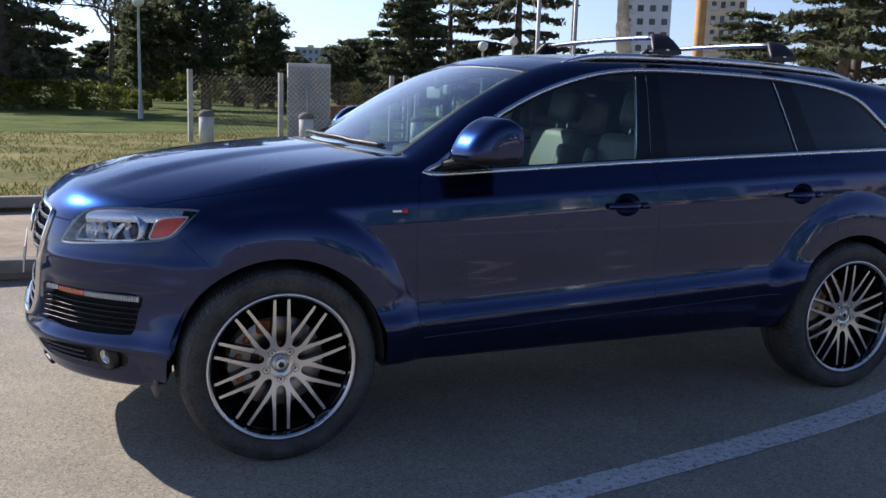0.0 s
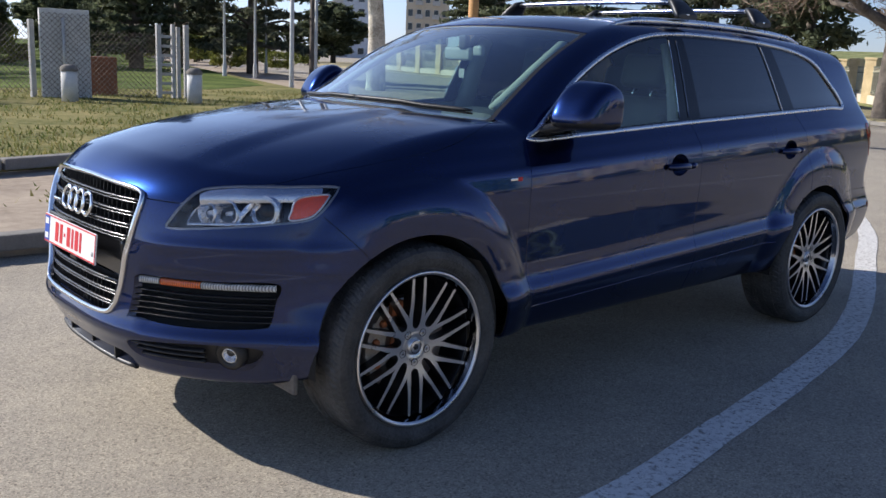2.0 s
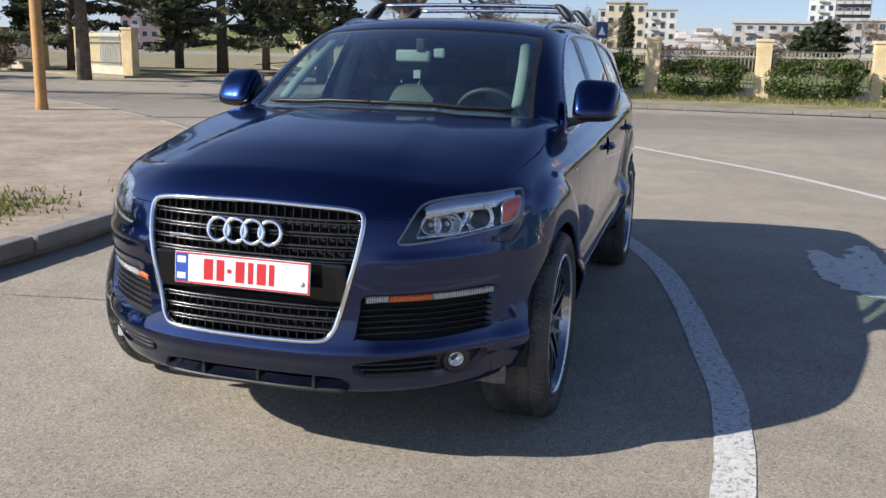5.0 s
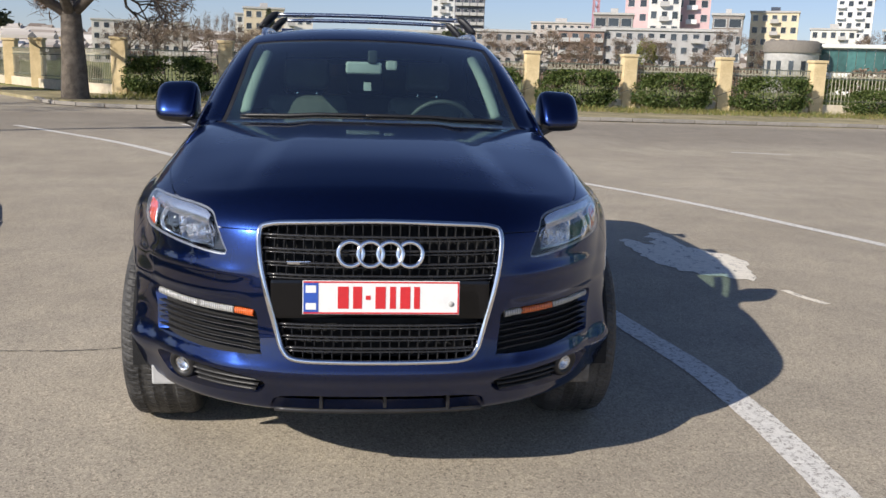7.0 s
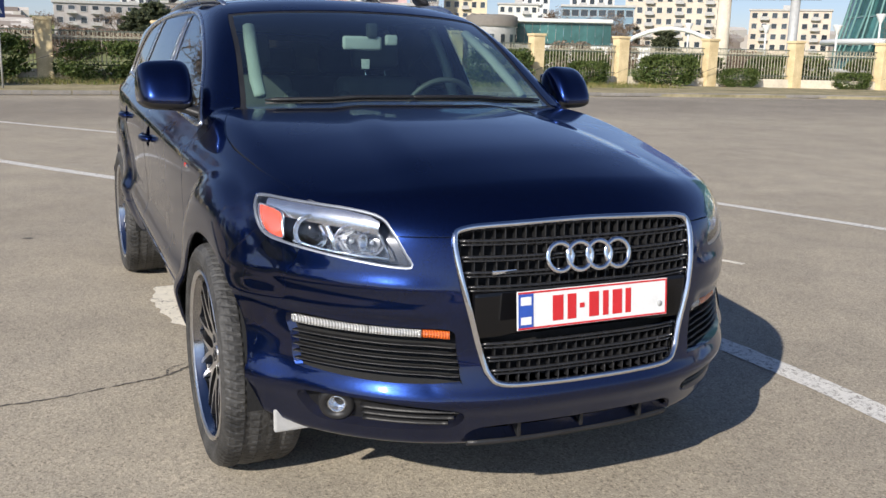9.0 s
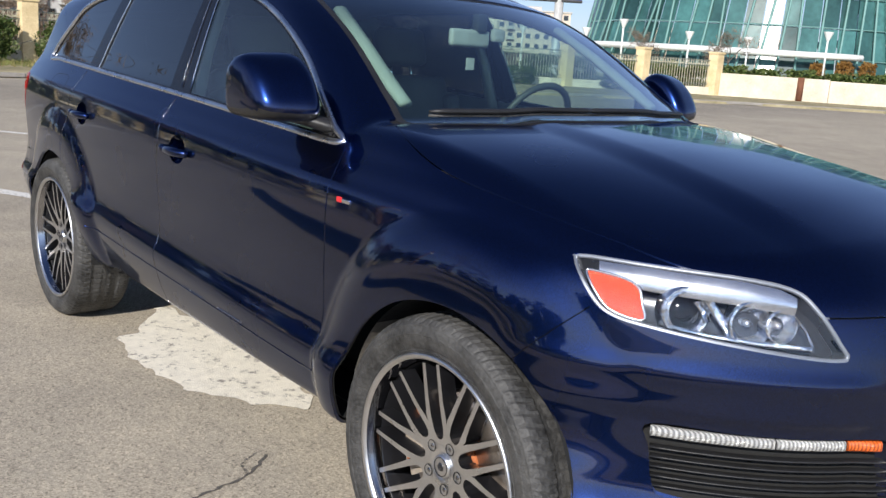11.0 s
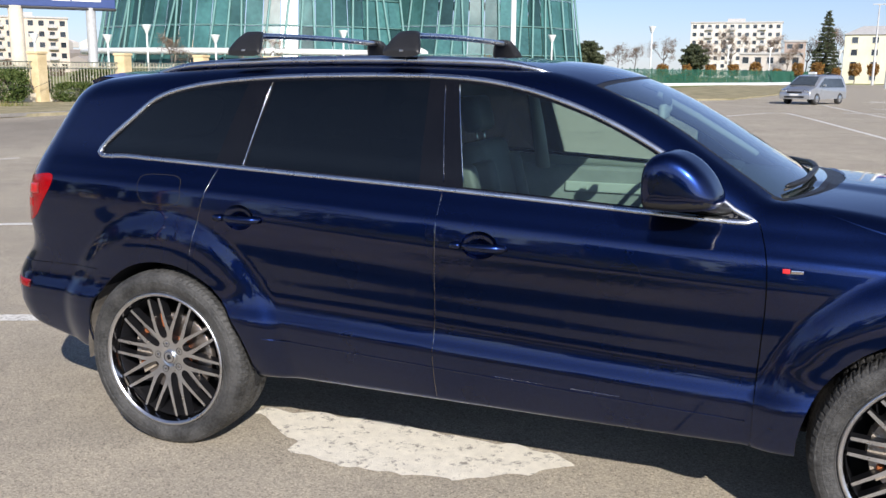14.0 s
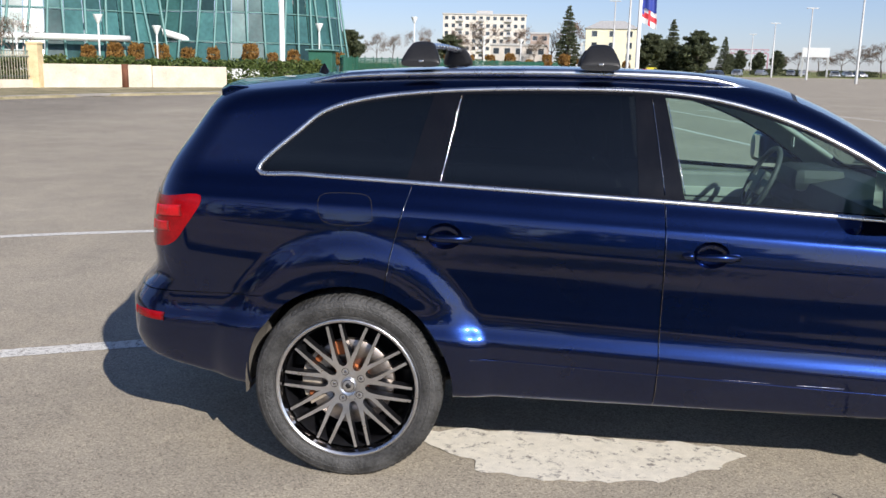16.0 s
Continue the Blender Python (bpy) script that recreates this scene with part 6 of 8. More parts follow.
sheet("park_turf", [(30, -18), (3, -19), (-3, -19.5), (-8.2, -19.6), (-11.6, -22.5), (-17.5, -38), (-36.4, -92), (-215, -695), (298, -695), (298, -18)], 0.288, PARK, "green park lawn under the trees", "lawn", 0.1)
sheet("verge", VERGE_EDGE + [(-5, 122), (-14, 58), (-22, 43.5), (-33, 24), (-33, -12), (-64, -34)], 0.10, VERGE, "dry grass verge along the fence", "verge", 0.2)
sheet("park_lawn", [(-33.2, -12), (-33.2, 24), (-22.2, 43.6), (-14.2, 58.2), (-5.4, 122), (-2, 420), (-420, 420), (-420, -150), (-64, -34.4)], 0.06, LAWN, "pale green lawn beyond the fence", "lawn", 0.2)
sheet("far_lawn", [(4, 150), (60, 190), (200, 220), (420, 260), (420, 600), (0, 600)], 0.05, LAWN, "distant strip of grass past the square", "lawn", 0.2)
sheet("road_verge", [(-30.5, -24), (-36.5, -38), (-44, -62), (-56, -95), (-140, -95), (-140, -60), (-66, -36.5), (-42, -21)], 0.10, VERGE, "shaded verge across the side road", "verge", 0.2)

# kerb stones, each a piece of its kerb
kerb_bm = box((-0.49, -0.075, -0.10), (0.49, 0.075, 0.012), 0.018, seg=2)
kerb_me = bpy.data.meshes.new("kerb_stone")
kerb_bm.to_mesh(kerb_me)
kerb_bm.free()
kerb_me.materials.append(KERB)


def kerb_line(name, pts, z, label):
    holder = tagged(new(name), label, "kerb", kind="structure")
    loop = smooth_loop(pts, 900, False)
    length = np.concatenate(([0], np.cumsum(np.linalg.norm(np.diff(loop, axis=0), axis=1))))
    for s in np.arange(0.5, length[-1] - 0.5, 1.0):
        a = [np.interp(s - 0.5, length, loop[:, c]) for c in (0, 1)]
        b = [np.interp(s + 0.5, length, loop[:, c]) for c in (0, 1)]
        ob = new("kerb_stone", kerb_me)
        ob.parent = holder
        ob.matrix_basis = pose((a[0] + b[0]) / 2, (a[1] + b[1]) / 2, z + random.uniform(-0.006, 0.006), 0, 0, math.degrees(math.atan2(b[1] - a[1], b[0] - a[0])) + random.uniform(-0.8, 0.8))


kerb_line("kerb_road", [(9, -2.96)] + EDGE_A[1:12], 0.15, "grey concrete kerb stones along the pavement")
kerb_line("kerb_grass", [(9, -5.66)] + EDGE_B[1:10], 0.29, "grey concrete kerb stones round the turf")
kerb_line("kerb_far", VERGE_EDGE[2:10], 0.12, "pale concrete kerb stones along the far verge")


# ---- road markings ----
def ribbon(name, pts, width, material, label, z=0.004, jitter=0.0, category="road marking"):
    q = smooth_loop(pts, max(12, int(len(pts) * 14)), False)
    d = np.gradient(q, axis=0)
    d /= np.linalg.norm(d, axis=1)[:, None]
    nrm = np.stack((-d[:, 1], d[:, 0]), 1)
    verts, faces = [], []
    for i, (p, m) in enumerate(zip(q, nrm)):
        w = width / 2 * (1 + random.uniform(-jitter, jitter))
        o = random.uniform(-jitter, jitter) * width * 0.8
        verts += [(*(p + m * (o - w)), z), (*(p + m * (o + w)), z)]
    for i in range(len(q) - 1):
        faces.append((2 * i, 2 * i + 2, 2 * i + 3, 2 * i + 1))
    return tagged(raw(name, verts, faces, material), label, category, kind="structure")


ribbon("road_marking_curve", [(7, 0.9), (4.6, 1.36), (2.6, 1.66), (1.3, 1.70), (0.5, 1.60), (-0.4, 1.46), (-1.3, 1.28), (-2.16, 1.00), (-3.1, 0.61), (-3.78, 0.31), (-4.7, -0.08), (-5.7, -0.62), (-6.8, -1.32), (-8.5, -2.38), (-11.5, -4.3), (-15, -7.2)], 0.155, LINE, "worn white curved lane line on asphalt", jitter=0.02)
ribbon("road_marking_outer", [(-16.5, -4.0), (-13.5, -1.9), (-10.7, 0.15), (-8.1, 2.2), (-6.7, 3.05), (-5.0, 3.9), (-3.2, 4.55), (-0.8, 5.35), (3, 6.6), (9, 8.2)], 0.13, LINE, "white lane line on asphalt", jitter=0.02)
ribbon("road_marking_dash", [(-0.66, 2.98), (-0.45, 3.03), (-0.28, 3.10)], 0.06, LINE_OLD, "short worn white dash on asphalt", jitter=0.1)
ribbon("road_marking_far", [(-4, 24.5), (-1.5, 31.5), (0.6, 37.0), (1.6, 34.0), (4.1, 18.0), (6.4, 4.5)], 0.16, LINE, "white bay line on the far asphalt", jitter=0.02)
ribbon("road_marking_bay", [(2.8, 49), (4.2, 38), (5.8, 27.0), (8.6, 12.0)], 0.15, LINE, "white bay line on the far asphalt", jitter=0.02)
ribbon("road_marking_bay_two", [(6.0, 58), (9.0, 40), (13.0, 22.0)], 0.15, LINE, "white bay line on the far asphalt", jitter=0.02)
ribbon("road_marking_island", [(12.6, 74.0), (10.0, 54.0), (7.4, 35.4)], 0.2, LINE, "white edge line of a painted traffic island", jitter=0.02)
ribbon("road_marking_row", [(13.0, 72), (6.5, 57), (5.6, 55)], 0.2, LINE, "white bay line on the far asphalt", jitter=0.02)
for x, y in ((4.2, 38.5), (5.8, 44), (6.9, 33)):
    ribbon("road_arrow", [(x - 0.9, y + 0.2), (x, y), (x + 1.3, y - 0.4)], 0.32, LINE, "white painted arrow on asphalt", jitter=0.3)
ribbon("road_marking_stub", [(-12.2, 7.5), (-11.9, 8.6)], 0.12, LINE, "short white line on the far asphalt")
ribbon("asphalt_crack", [(0.85, -2.5), (0.74, -1.95), (0.72, -1.5), (0.66, -1.22), (0.60, -1.0), (0.50, -0.88)], 0.008, TAR, "thin dark crack in the asphalt", 0.003, 0.9, "crack")
ribbon("asphalt_crack_branch", [(0.60, -1.0), (0.52, -0.98), (0.47, -0.90)], 0.006, TAR, "thin dark crack in the asphalt", 0.003, 0.9, "crack")


def blot(name, outline, material, label, z, wobble=0.02, category="road marking"):
    q = smooth_loop(outline, 90)
    verts = [(p[0] + wobble * noise.noise((p[0] * 9, p[1] * 9, 1)), p[1] + wobble * noise.noise((p[0] * 9, p[1] * 9, 5)), z) for p in q]
    bm = bmesh.new()
    bm.faces.new([bm.verts.new(v) for v in verts])
    bmesh.ops.triangulate(bm, faces=bm.faces[:])
    bmesh.ops.recalc_face_normals(bm, faces=bm.faces[:])
    for f in bm.faces:
        if f.normal.z < 0:
            f.normal_flip()
    return tagged(part(name, bm, material), label, category, kind="structure")


blot("white_patch", [(-1.32, -0.48), (-1.22, -0.62), (-1.02, -0.72), (-0.93, -0.84), (-0.72, -0.915), (-0.38, -0.88), (-0.12, -0.83), (0.0, -0.73), (0.22, -0.575), (0.16, -0.47), (-0.35, -0.43), (-0.8, -0.40)], LINE_OLD, "worn white paint patch under the car", 0.0045, 0.06)
blot("white_patch_far", [(-2.95, 2.80), (-2.62, 2.86), (-2.3, 2.84), (-1.75, 3.14), (-1.35, 3.02), (-0.95, 2.90), (-1.02, 2.78), (-1.35, 2.42), (-1.9, 2.30), (-2.62, 2.38), (-2.3, 2.56), (-2.7, 2.66)], LINE_OLD, "worn white paint patch on the asphalt", 0.0045, 0.08)
for x, y, r in ((-2.7, -1.55, 0.03), (1.5, 3.3, 0.02)):
    blot("oil_stain", [(x + r * math.cos(a) * random.uniform(0.6, 1.2), y + 1.3 * r * math.sin(a) * random.uniform(0.6, 1.2)) for a in np.linspace(0, 2 * math.pi, 7, endpoint=False)], TAR, "small dark oil stain on the asphalt", 0.003, 0.005, "stain")

# ---- plants ----
rng = np.random.default_rng(7)


def leaf_cloud(points, size, flat=0.0, stretch=1.0, normals=None):
    """Small pointed leaves, one at each point, as verts and faces."""
    n = len(points)
    a = rng.normal(size=(n, 3))
    a[:, 2] *= 1 - flat
    a /= np.linalg.norm(a, axis=1)[:, None]
    b = np.cross(a, rng.normal(size=(n, 3)))
    b /= np.linalg.norm(b, axis=1)[:, None]
    s = size * rng.uniform(0.6, 1.4, (n, 1))
    v = np.stack((points - a * s * stretch, points + b * s * 0.45, points + a * s * stretch, points - b * s * 0.45), 1).reshape(-1, 3)
    f = np.arange(4 * n).reshape(-1, 4)
    return v, f


def leaf_part(name, points, size, material, parent, label="", flat=0.0, stretch=1.0):
    v, f = leaf_cloud(np.asarray(points), size, flat, stretch)
    me = bpy.data.meshes.new(name)
    me.from_pydata(v.tolist(), [], f.tolist())
    me.update()
    return link_mesh(name, me, material, parent, label)


def limb(bm, a, b, r0, r1, sides=6, bend=0.1):
    a, b = Vector(a), Vector(b)
    mid = (a + b) / 2 + Vector(rng.normal(size=3).tolist()) * (b - a).length * bend
    add_tube(bm, [a, mid, b], [r0, (r0 + r1) / 2, r1], sides, False)


def conifer(name, h, r, label, kind, at, leaves=CEDAR, bare=0.12, dense=1.0, size=0.16):
    tree = thing(name, label, "tree", "trees in the park", at)
    bm = bmesh.new()
    lean = rng.normal(size=2) * 0.02 * h
    add_tube(bm, [(0, 0, -0.3), (lean[0] * 0.3, lean[1] * 0.3, h * 0.4), (lean[0], lean[1], h * 0.97)], [0.030 * h + 0.05, 0.022 * h + 0.03, 0.02], 9)
    pts = []
    z = bare * h
    while z < h * 0.98:
        t = (z - bare * h) / (h * (1 - bare))
        if kind == "spire":
            reach = r * (1 - t) ** 0.75 * (0.75 + 0.25 * rng.random())
            n, rise = 7, 0.15
        elif kind == "column":
            reach = r * (0.45 + 0.55 * math.sin(math.pi * min(1, t * 0.95 + 0.12))) * (1 - t**5)
            n, rise = 8, 0.8
        elif kind == "layer":
            reach = r * (0.35 + 0.65 * (1 - t) ** 0.6) * rng.uniform(0.6, 1.1)
            n, rise = 5, 0.02
        else:
            reach = r * math.sin(math.pi * (0.12 + 0.86 * t)) ** 0.7 * rng.uniform(0.6, 1.1)
            n, rise = 6, 0.35
        a0 = rng.random() * 6.28
        for k in range(n):
            a = a0 + 6.283 * k / n + rng.normal() * 0.25
            end = np.array((math.cos(a) * reach, math.sin(a) * reach, z + reach * rise + rng.normal() * 0.1))
            base = np.array((lean[0] * z / h, lean[1] * z / h, z))
            limb(bm, base, end, 0.012 * h * (1 - t) + 0.012, 0.008, 5, 0.06)
            m = max(3, int(reach * 26 * dense))
            u = rng.uniform(0.22, 1.03, m) ** 0.8
            c = base + (end - base) * u[:, None]
            spread = {"layer": (0.34, 0.34, 0.10), "spire": (0.24, 0.24, 0.12), "column": (0.18, 0.18, 0.25)}.get(kind, (0.36, 0.36, 0.26))
            blob = c[:, None] + rng.normal(size=(m, 4, 3)) * np.array(spread) * (0.35 + 0.11 * reach)
            if kind in ("layer", "spire"):
                blob[:, :, 2] -= 0.10 * reach * (u**2)[:, None]
            pts.append(blob.reshape(-1, 3))
        z += {"layer": 0.085 * h, "spire": 0.045 * h, "column": 0.05 * h}.get(kind, 0.075 * h)
    part("trunk", bm, BARK, tree)
    leaf_part("crown", np.concatenate(pts), size, leaves, tree, "dark evergreen needles", 0.35, 1.2)
    return tree


def bare_tree(name, h, label, at, bark=BARK, spread=0.55, trunk=0.25, fork=0.3, depth=4, twigs=16, r0=0.3, wide=0):
    tree = thing(name, label, "tree", "trees in the park", at)
    bm, tips = bmesh.new(), []

    def grow(p, d, length, r, level):
        q = p + d * length
        limb(bm, p, q, r, r * 0.68, 8 if level < 2 else 5, 0.07)
        if level >= depth:
            tips.append((q, d, length))
            return
        for k in range(3 if level else 4):
            nd = (d + Vector(rng.normal(size=3).tolist()) * spread + Vector((0, 0, 0.10))).normalized()
            grow(q - d * length * 0.12 * k, nd, length * rng.uniform(0.58, 0.82), r * 0.56, level + 1)

    base = Vector((0, 0, -0.2))
    add_tube(bm, [base, Vector((0, 0, h * fork * 0.5)), Vector((0.04 * h, 0, h * fork))], [r0 * 1.25, r0, r0 * 0.85], 12, False)
    if wide:
        for k in range(wide):
            a = 6.283 * k / wide + rng.normal() * 0.2
            grow(Vector((0.04 * h, 0, h * fork - 0.15)), Vector((math.cos(a), math.sin(a), rng.uniform(0.35, 1.1))).normalized(), h * 0.22, r0 * 0.5, 1)
    else:
        grow(Vector((0.04 * h, 0, h * fork - 0.1)), Vector((0.1, 0, 1)).normalized(), h * 0.24, r0 * 0.75, 0)
    part("trunk", bm, bark, tree)
    if twigs:
        pts = []
        for q, d, length in tips:
            for _ in range(twigs):
                pts.append(np.array(q) + rng.normal(size=3) * length * 0.45)
        leaf_part("twig_mass", np.array(pts), 0.034 if r0 > 0.25 else 0.06, TWIG, tree, "fine bare twigs", 0.0, 8.0 if r0 > 0.25 else 5.0)
    return tree


def shrub(name, size, label, at, material, count, leaf=0.06, group="shrubs along the fence", category="shrub"):
    bush = thing(name, label, category, group, at)
    bm = bmesh.new()
    for _ in range(9):
        limb(bm, (rng.normal() * 0.1 * size[0], rng.normal() * 0.1, -0.05), (rng.normal() * 0.35 * size[0], rng.normal() * 0.3 * size[1], size[2] * rng.uniform(0.5, 0.95)), 0.02, 0.006, 5)
    part("woody_base", bm, BARK, bush)
    d = rng.normal(size=(count, 3))
    d /= np.linalg.norm(d, axis=1)[:, None]
    d *= rng.uniform(0.45, 1.0, (count, 1)) ** 0.5
    lump = np.array([0.82 + 0.30 * noise.noise((float(p[0]) * 2.2 + at.translation.x, float(p[1]) * 2.2 + at.translation.y, float(p[2]) * 2.2)) for p in d])[:, None]
    d = np.sign(d) * np.abs(d) ** 0.62
    p = d * lump * np.array((size[0] / 2, size[1] / 2, size[2] / 2)) + np.array((0, 0, size[2] * 0.47))
    p = p[p[:, 2] > 0.02]
    leaf_part("foliage", p, leaf, material, bush)
    return bush


def face_yaw(x, y):
    return math.degrees(math.atan2(-y, -x)) - 90


cedar = conifer("cedar_tree", 9.5, 4.0, "spreading dark cedar with layered branches in the park", "layer", pose(3.9, -38, 0.25), CEDAR, 0.16, 0.62, 0.17)
for x, y, s, a in ((-17.5, -41, 0.85, 40), (-20, -38, 0.95, 100), (-40, -24.5, 1.0, 260), (-36, -31, 1.0, 150)):
    copy_thing(cedar, pose(x, y, 0.22, 0, 0, a) @ Matrix.Diagonal((s, s, s, 1)))
spruce = conifer("spruce_tree", 10.0, 2.6, "dark pointed spruce with drooping branches", "spire", pose(-14, -38, 0.25), PINE, 0.08, 0.7, 0.15)
for x, y, s, a in ((28.6, 188.4, 1.08, 0), (45.8, 220.9, 0.86, 70), (8.4, 210.4, 1.45, 20), (-10, -50, 0.62, 30), (4.5, -60, 0.9, 200), (-22, -58, 0.85, 250)):
    copy_thing(spruce, pose(x, y, 0.22, 0, 0, a) @ Matrix.Diagonal((s, s, s, 1)))
cypress = conifer("cypress_tree", 10.5, 0.85, "slim dark column-shaped cypress", "column", pose(-9, -55, 0.25), PINE, 0.04, 1.6, 0.14)
for x, y, s, a in ((-135, -12, 0.9, 30), (-143, 48, 0.85, 70), (-150, 50, 0.75, 20)):
    copy_thing(cypress, pose(x, y, 0.1, 0, 0, a) @ Matrix.Diagonal((s * 1.5, s * 1.5, s, 1)))
pine = conifer("pine_tree", 8.5, 2.9, "bushy dark green pine with an uneven crown", "pine", pose(-5.4, -45, 0.25), PINE, 0.18, 0.72, 0.17)
for x, y, s, a in ((-2.6, -46, 0.70, 70), (-8.6, -47.5, 0.72, 120), (-16, -56, 0.50, 10), (-19.5, -57, 0.46, 80), (-13.5, -58, 0.42, 150), (-38, -40, 0.72, 240), (-41, -37.5, 0.75, 15), (-46, -31, 1.0, 60), (7, -44, 1.0, 100), (10, -50, 1.1, 140), (-4, -62, 0.9, 300), (-33, -15.5, 0.9, 20), (-48, -26, 0.9, 90)):
    copy_thing(pine, pose(x, y, 0.22, 0, 0, a) @ Matrix.Diagonal((s, s, s * (0.92 + 0.02 * (int(a) % 7)), 1)))
tall_pine = conifer("tall_pine_tree", 8.8, 3.1, "pine with a bare trunk and a broad layered crown", "layer", pose(-27.4, -23.7, 0.1), PINE, 0.40, 1.0, 0.18)
copy_thing(tall_pine, pose(-34.6, -37.6, 0.1, 0, 0, 130) @ Matrix.Diagonal((0.85, 0.85, 0.80, 1)))
far_pine = conifer("far_pine_tree", 12, 5.0, "dark rounded pine in the distance", "pine", pose(-47, 176, 0), PINE, 0.12, 0.5, 0.40)
for x, y, s in ((24, 184, 0.66), (27, 185.6, 0.57), (32.1, 178.7, 0.70), (30.7, 181, 0.52), (29.6, 188.3, 0.5), (21.5, 186, 0.45), (-17.9, 199.8, 0.62), (-44.9, 170, 0.55), (-41, 166.8, 0.48), (-37.6, 173.7, 0.54), (-34.5, 170.3, 0.6), (69.2, 287.4, 0.42), (75.7, 285.8, 0.5), (64.4, 288.5, 0.4), (-165, 118, 0.7), (-158, 124, 0.6)):
    copy_thing(far_pine, pose(x, y, 0, 0, 0, x * 7) @ Matrix.Diagonal((s, s, s, 1)))

bare_tree("plane_tree", 15, "bare plane tree with pale mottled bark", pose(-16.2, -22.7, 0.15, 0, 0, 40), BARK_PALE, 0.5, 0.3, 0.26, 5, 4, 0.29)
bare_tree("bare_street_tree", 9.5, "thick bare street tree with spreading limbs", pose(-26.4, -9.2, 0.10, 0, 0, 200), BARK, 0.5, 0.3, 0.30, 5, 16, 0.38, 6)
bare_tree("bare_park_tree", 9.0, "slender bare tree in the park", pose(-0.4, -40, 0.25, 0, 0, 90), BARK, 0.5, 0.2, 0.25, 4, 16, 0.13)
wood = bare_tree("bare_far_tree", 11, "brown leafless tree in the distance", pose(-56, 238, 0, 0, 0, 10), BARK, 0.55, 0.2, 0.2, 4, 16, 0.2)
for x, y, s in ((-27.6, 224, 1.0), (-37.9, 222.5, 0.85), (-35.6, 233, 0.85), (-3.2, 235.6, 1.1), (4.5, 215.5, 0.95), (10.9, 220.3, 1.25), (0.5, 225.6, 0.75), (-12.5, 250.3, 1.3), (-17.4, 235, 1.0), (-66, 232, 0.9), (-116, 60, 0.6), (-106, 52, 0.5), (-140, 30, 0.7), (-122, 72, 0.6), (-128, 92, 0.7), (-110, 98, 0.6), (-150, 16, 0.7), (-48, 62, 0.45), (-38, 60, 0.45)):
    copy_thing(wood, pose(x, y, 0, 0, 0, x * 11) @ Matrix.Diagonal((s, s, s, 1)))
bush = shrub("yellow_bush", (2.6, 1.6, 1.5), "yellow-green rounded bush on the turf", pose(2.4, -38.5, 0.2), BUSH, 2600, 0.09, "bushes in the park", "bush")
for x, y, s in ((0.2, -39, 0.9), (-1.6, -41.5, 0.75), (4.4, -38, 1.1), (-23.5, -47, 1.0), (-27, -47, 0.8), (-12, -48, 0.7), (-9.2, -42, 0.6)) + tuple((-40 + 3.4 * k, -64 - 3 * (k % 3), 1.25 + 0.2 * (k % 4)) for k in range(17)):
    copy_thing(bush, pose(x, y, 0.2, 0, 0, x * 40) @ Matrix.Diagonal((s, s, s, 1)))
brown = shrub("brown_shrub", (3.2, 2.2, 2.2), "reddish brown leafless shrub by the side road", pose(-33.5, -34, 0.1), TWIG, 2600, 0.10, "shrubs along the fence")
for x, y, s in ((-36, -37.5, 1.0), (-46.5, 22, 0.9), (-52, 34, 1.1), (-60, 44, 1.0), (-64, 30, 1.1), (-80, 60, 1.3)):
    copy_thing(brown, pose(x, y, 0.1, 0, 0, x * 23) @ Matrix.Diagonal((s, s, s, 1)))

for k in range(44):
    x, y, g = -62 - 40 * rng.random(), -24 + 3.1 * k + rng.normal(), rng.uniform(0.55, 1.15)
    if math.hypot(x + 63, y - 105) > 32 and math.hypot(x + 84, y - 48) > 14:
        copy_thing(brown, pose(x, y, 0.05, 0, 0, k * 61) @ Matrix.Diagonal((g * 1.3, g * 1.3, g, 1)))
for x, y, g, u in ((-112, 30, 0.62, 1.2), (-118, 38, 0.66, 1.3), (-108, 44, 0.52, 1.2), (-121, 33, 0.55, 1.4), (-126, 24, 0.6, 1.3), (-104, 60, 0.50, 1.6), (-112, 64, 0.6, 1.5), (-118, 58, 0.56, 1.3), (-124, 10, 0.55, 1.4), (-122, 2, 0.5, 1.5), (-100, 66, 0.55, 1.7), (-96, 70, 0.5, 1.6), (-130, 46, 0.6, 1.1), (-126, 29, 0.78, 1.2), (-122, 43, 0.70, 1.1), (-118, 52, 0.8, 1.1), (-128, 19, 0.74, 1.2), (-116, 70, 0.8, 1.2), (-108, 74, 0.75, 1.3), (-92, -14, 0.5, 1.5), (-96, -18, 0.55, 1.5), (-99, -22, 0.5, 1.6), (-88, -10, 0.45, 1.6), (-104, -12, 0.58, 1.4), (-108, -26, 0.6, 1.4), (-86, -18, 0.5, 1.5)):
    copy_thing(wood, pose(x, y, 0, 0, 0, x * 13 + y) @ Matrix.Diagonal((g * u, g * u, g, 1)))
for k in range(30):
    x, y, g = -98 - 30 * rng.random(), -6 + 2.7 * k, rng.uniform(0.8, 1.5)
    copy_thing(brown, pose(x, y, 0.05, 0, 0, k * 83) @ Matrix.Diagonal((g * 1.5, g * 1.5, g, 1)))
shrub("yellow_willow", (3.4, 3.2, 6.4), "pale yellow-green willow before the flats", pose(-119.5, 40.6, 0.05), BUSH, 2600, 0.13, "trees before the flats", "tree")
for x, y, g in ((-126, 14.5, 0.62), (-123, 12.2, 0.5)):
    copy_thing(far_pine, pose(x, y, 0, 0, 0, x * 5) @ Matrix.Diagonal((g, g, g * 0.9, 1)))
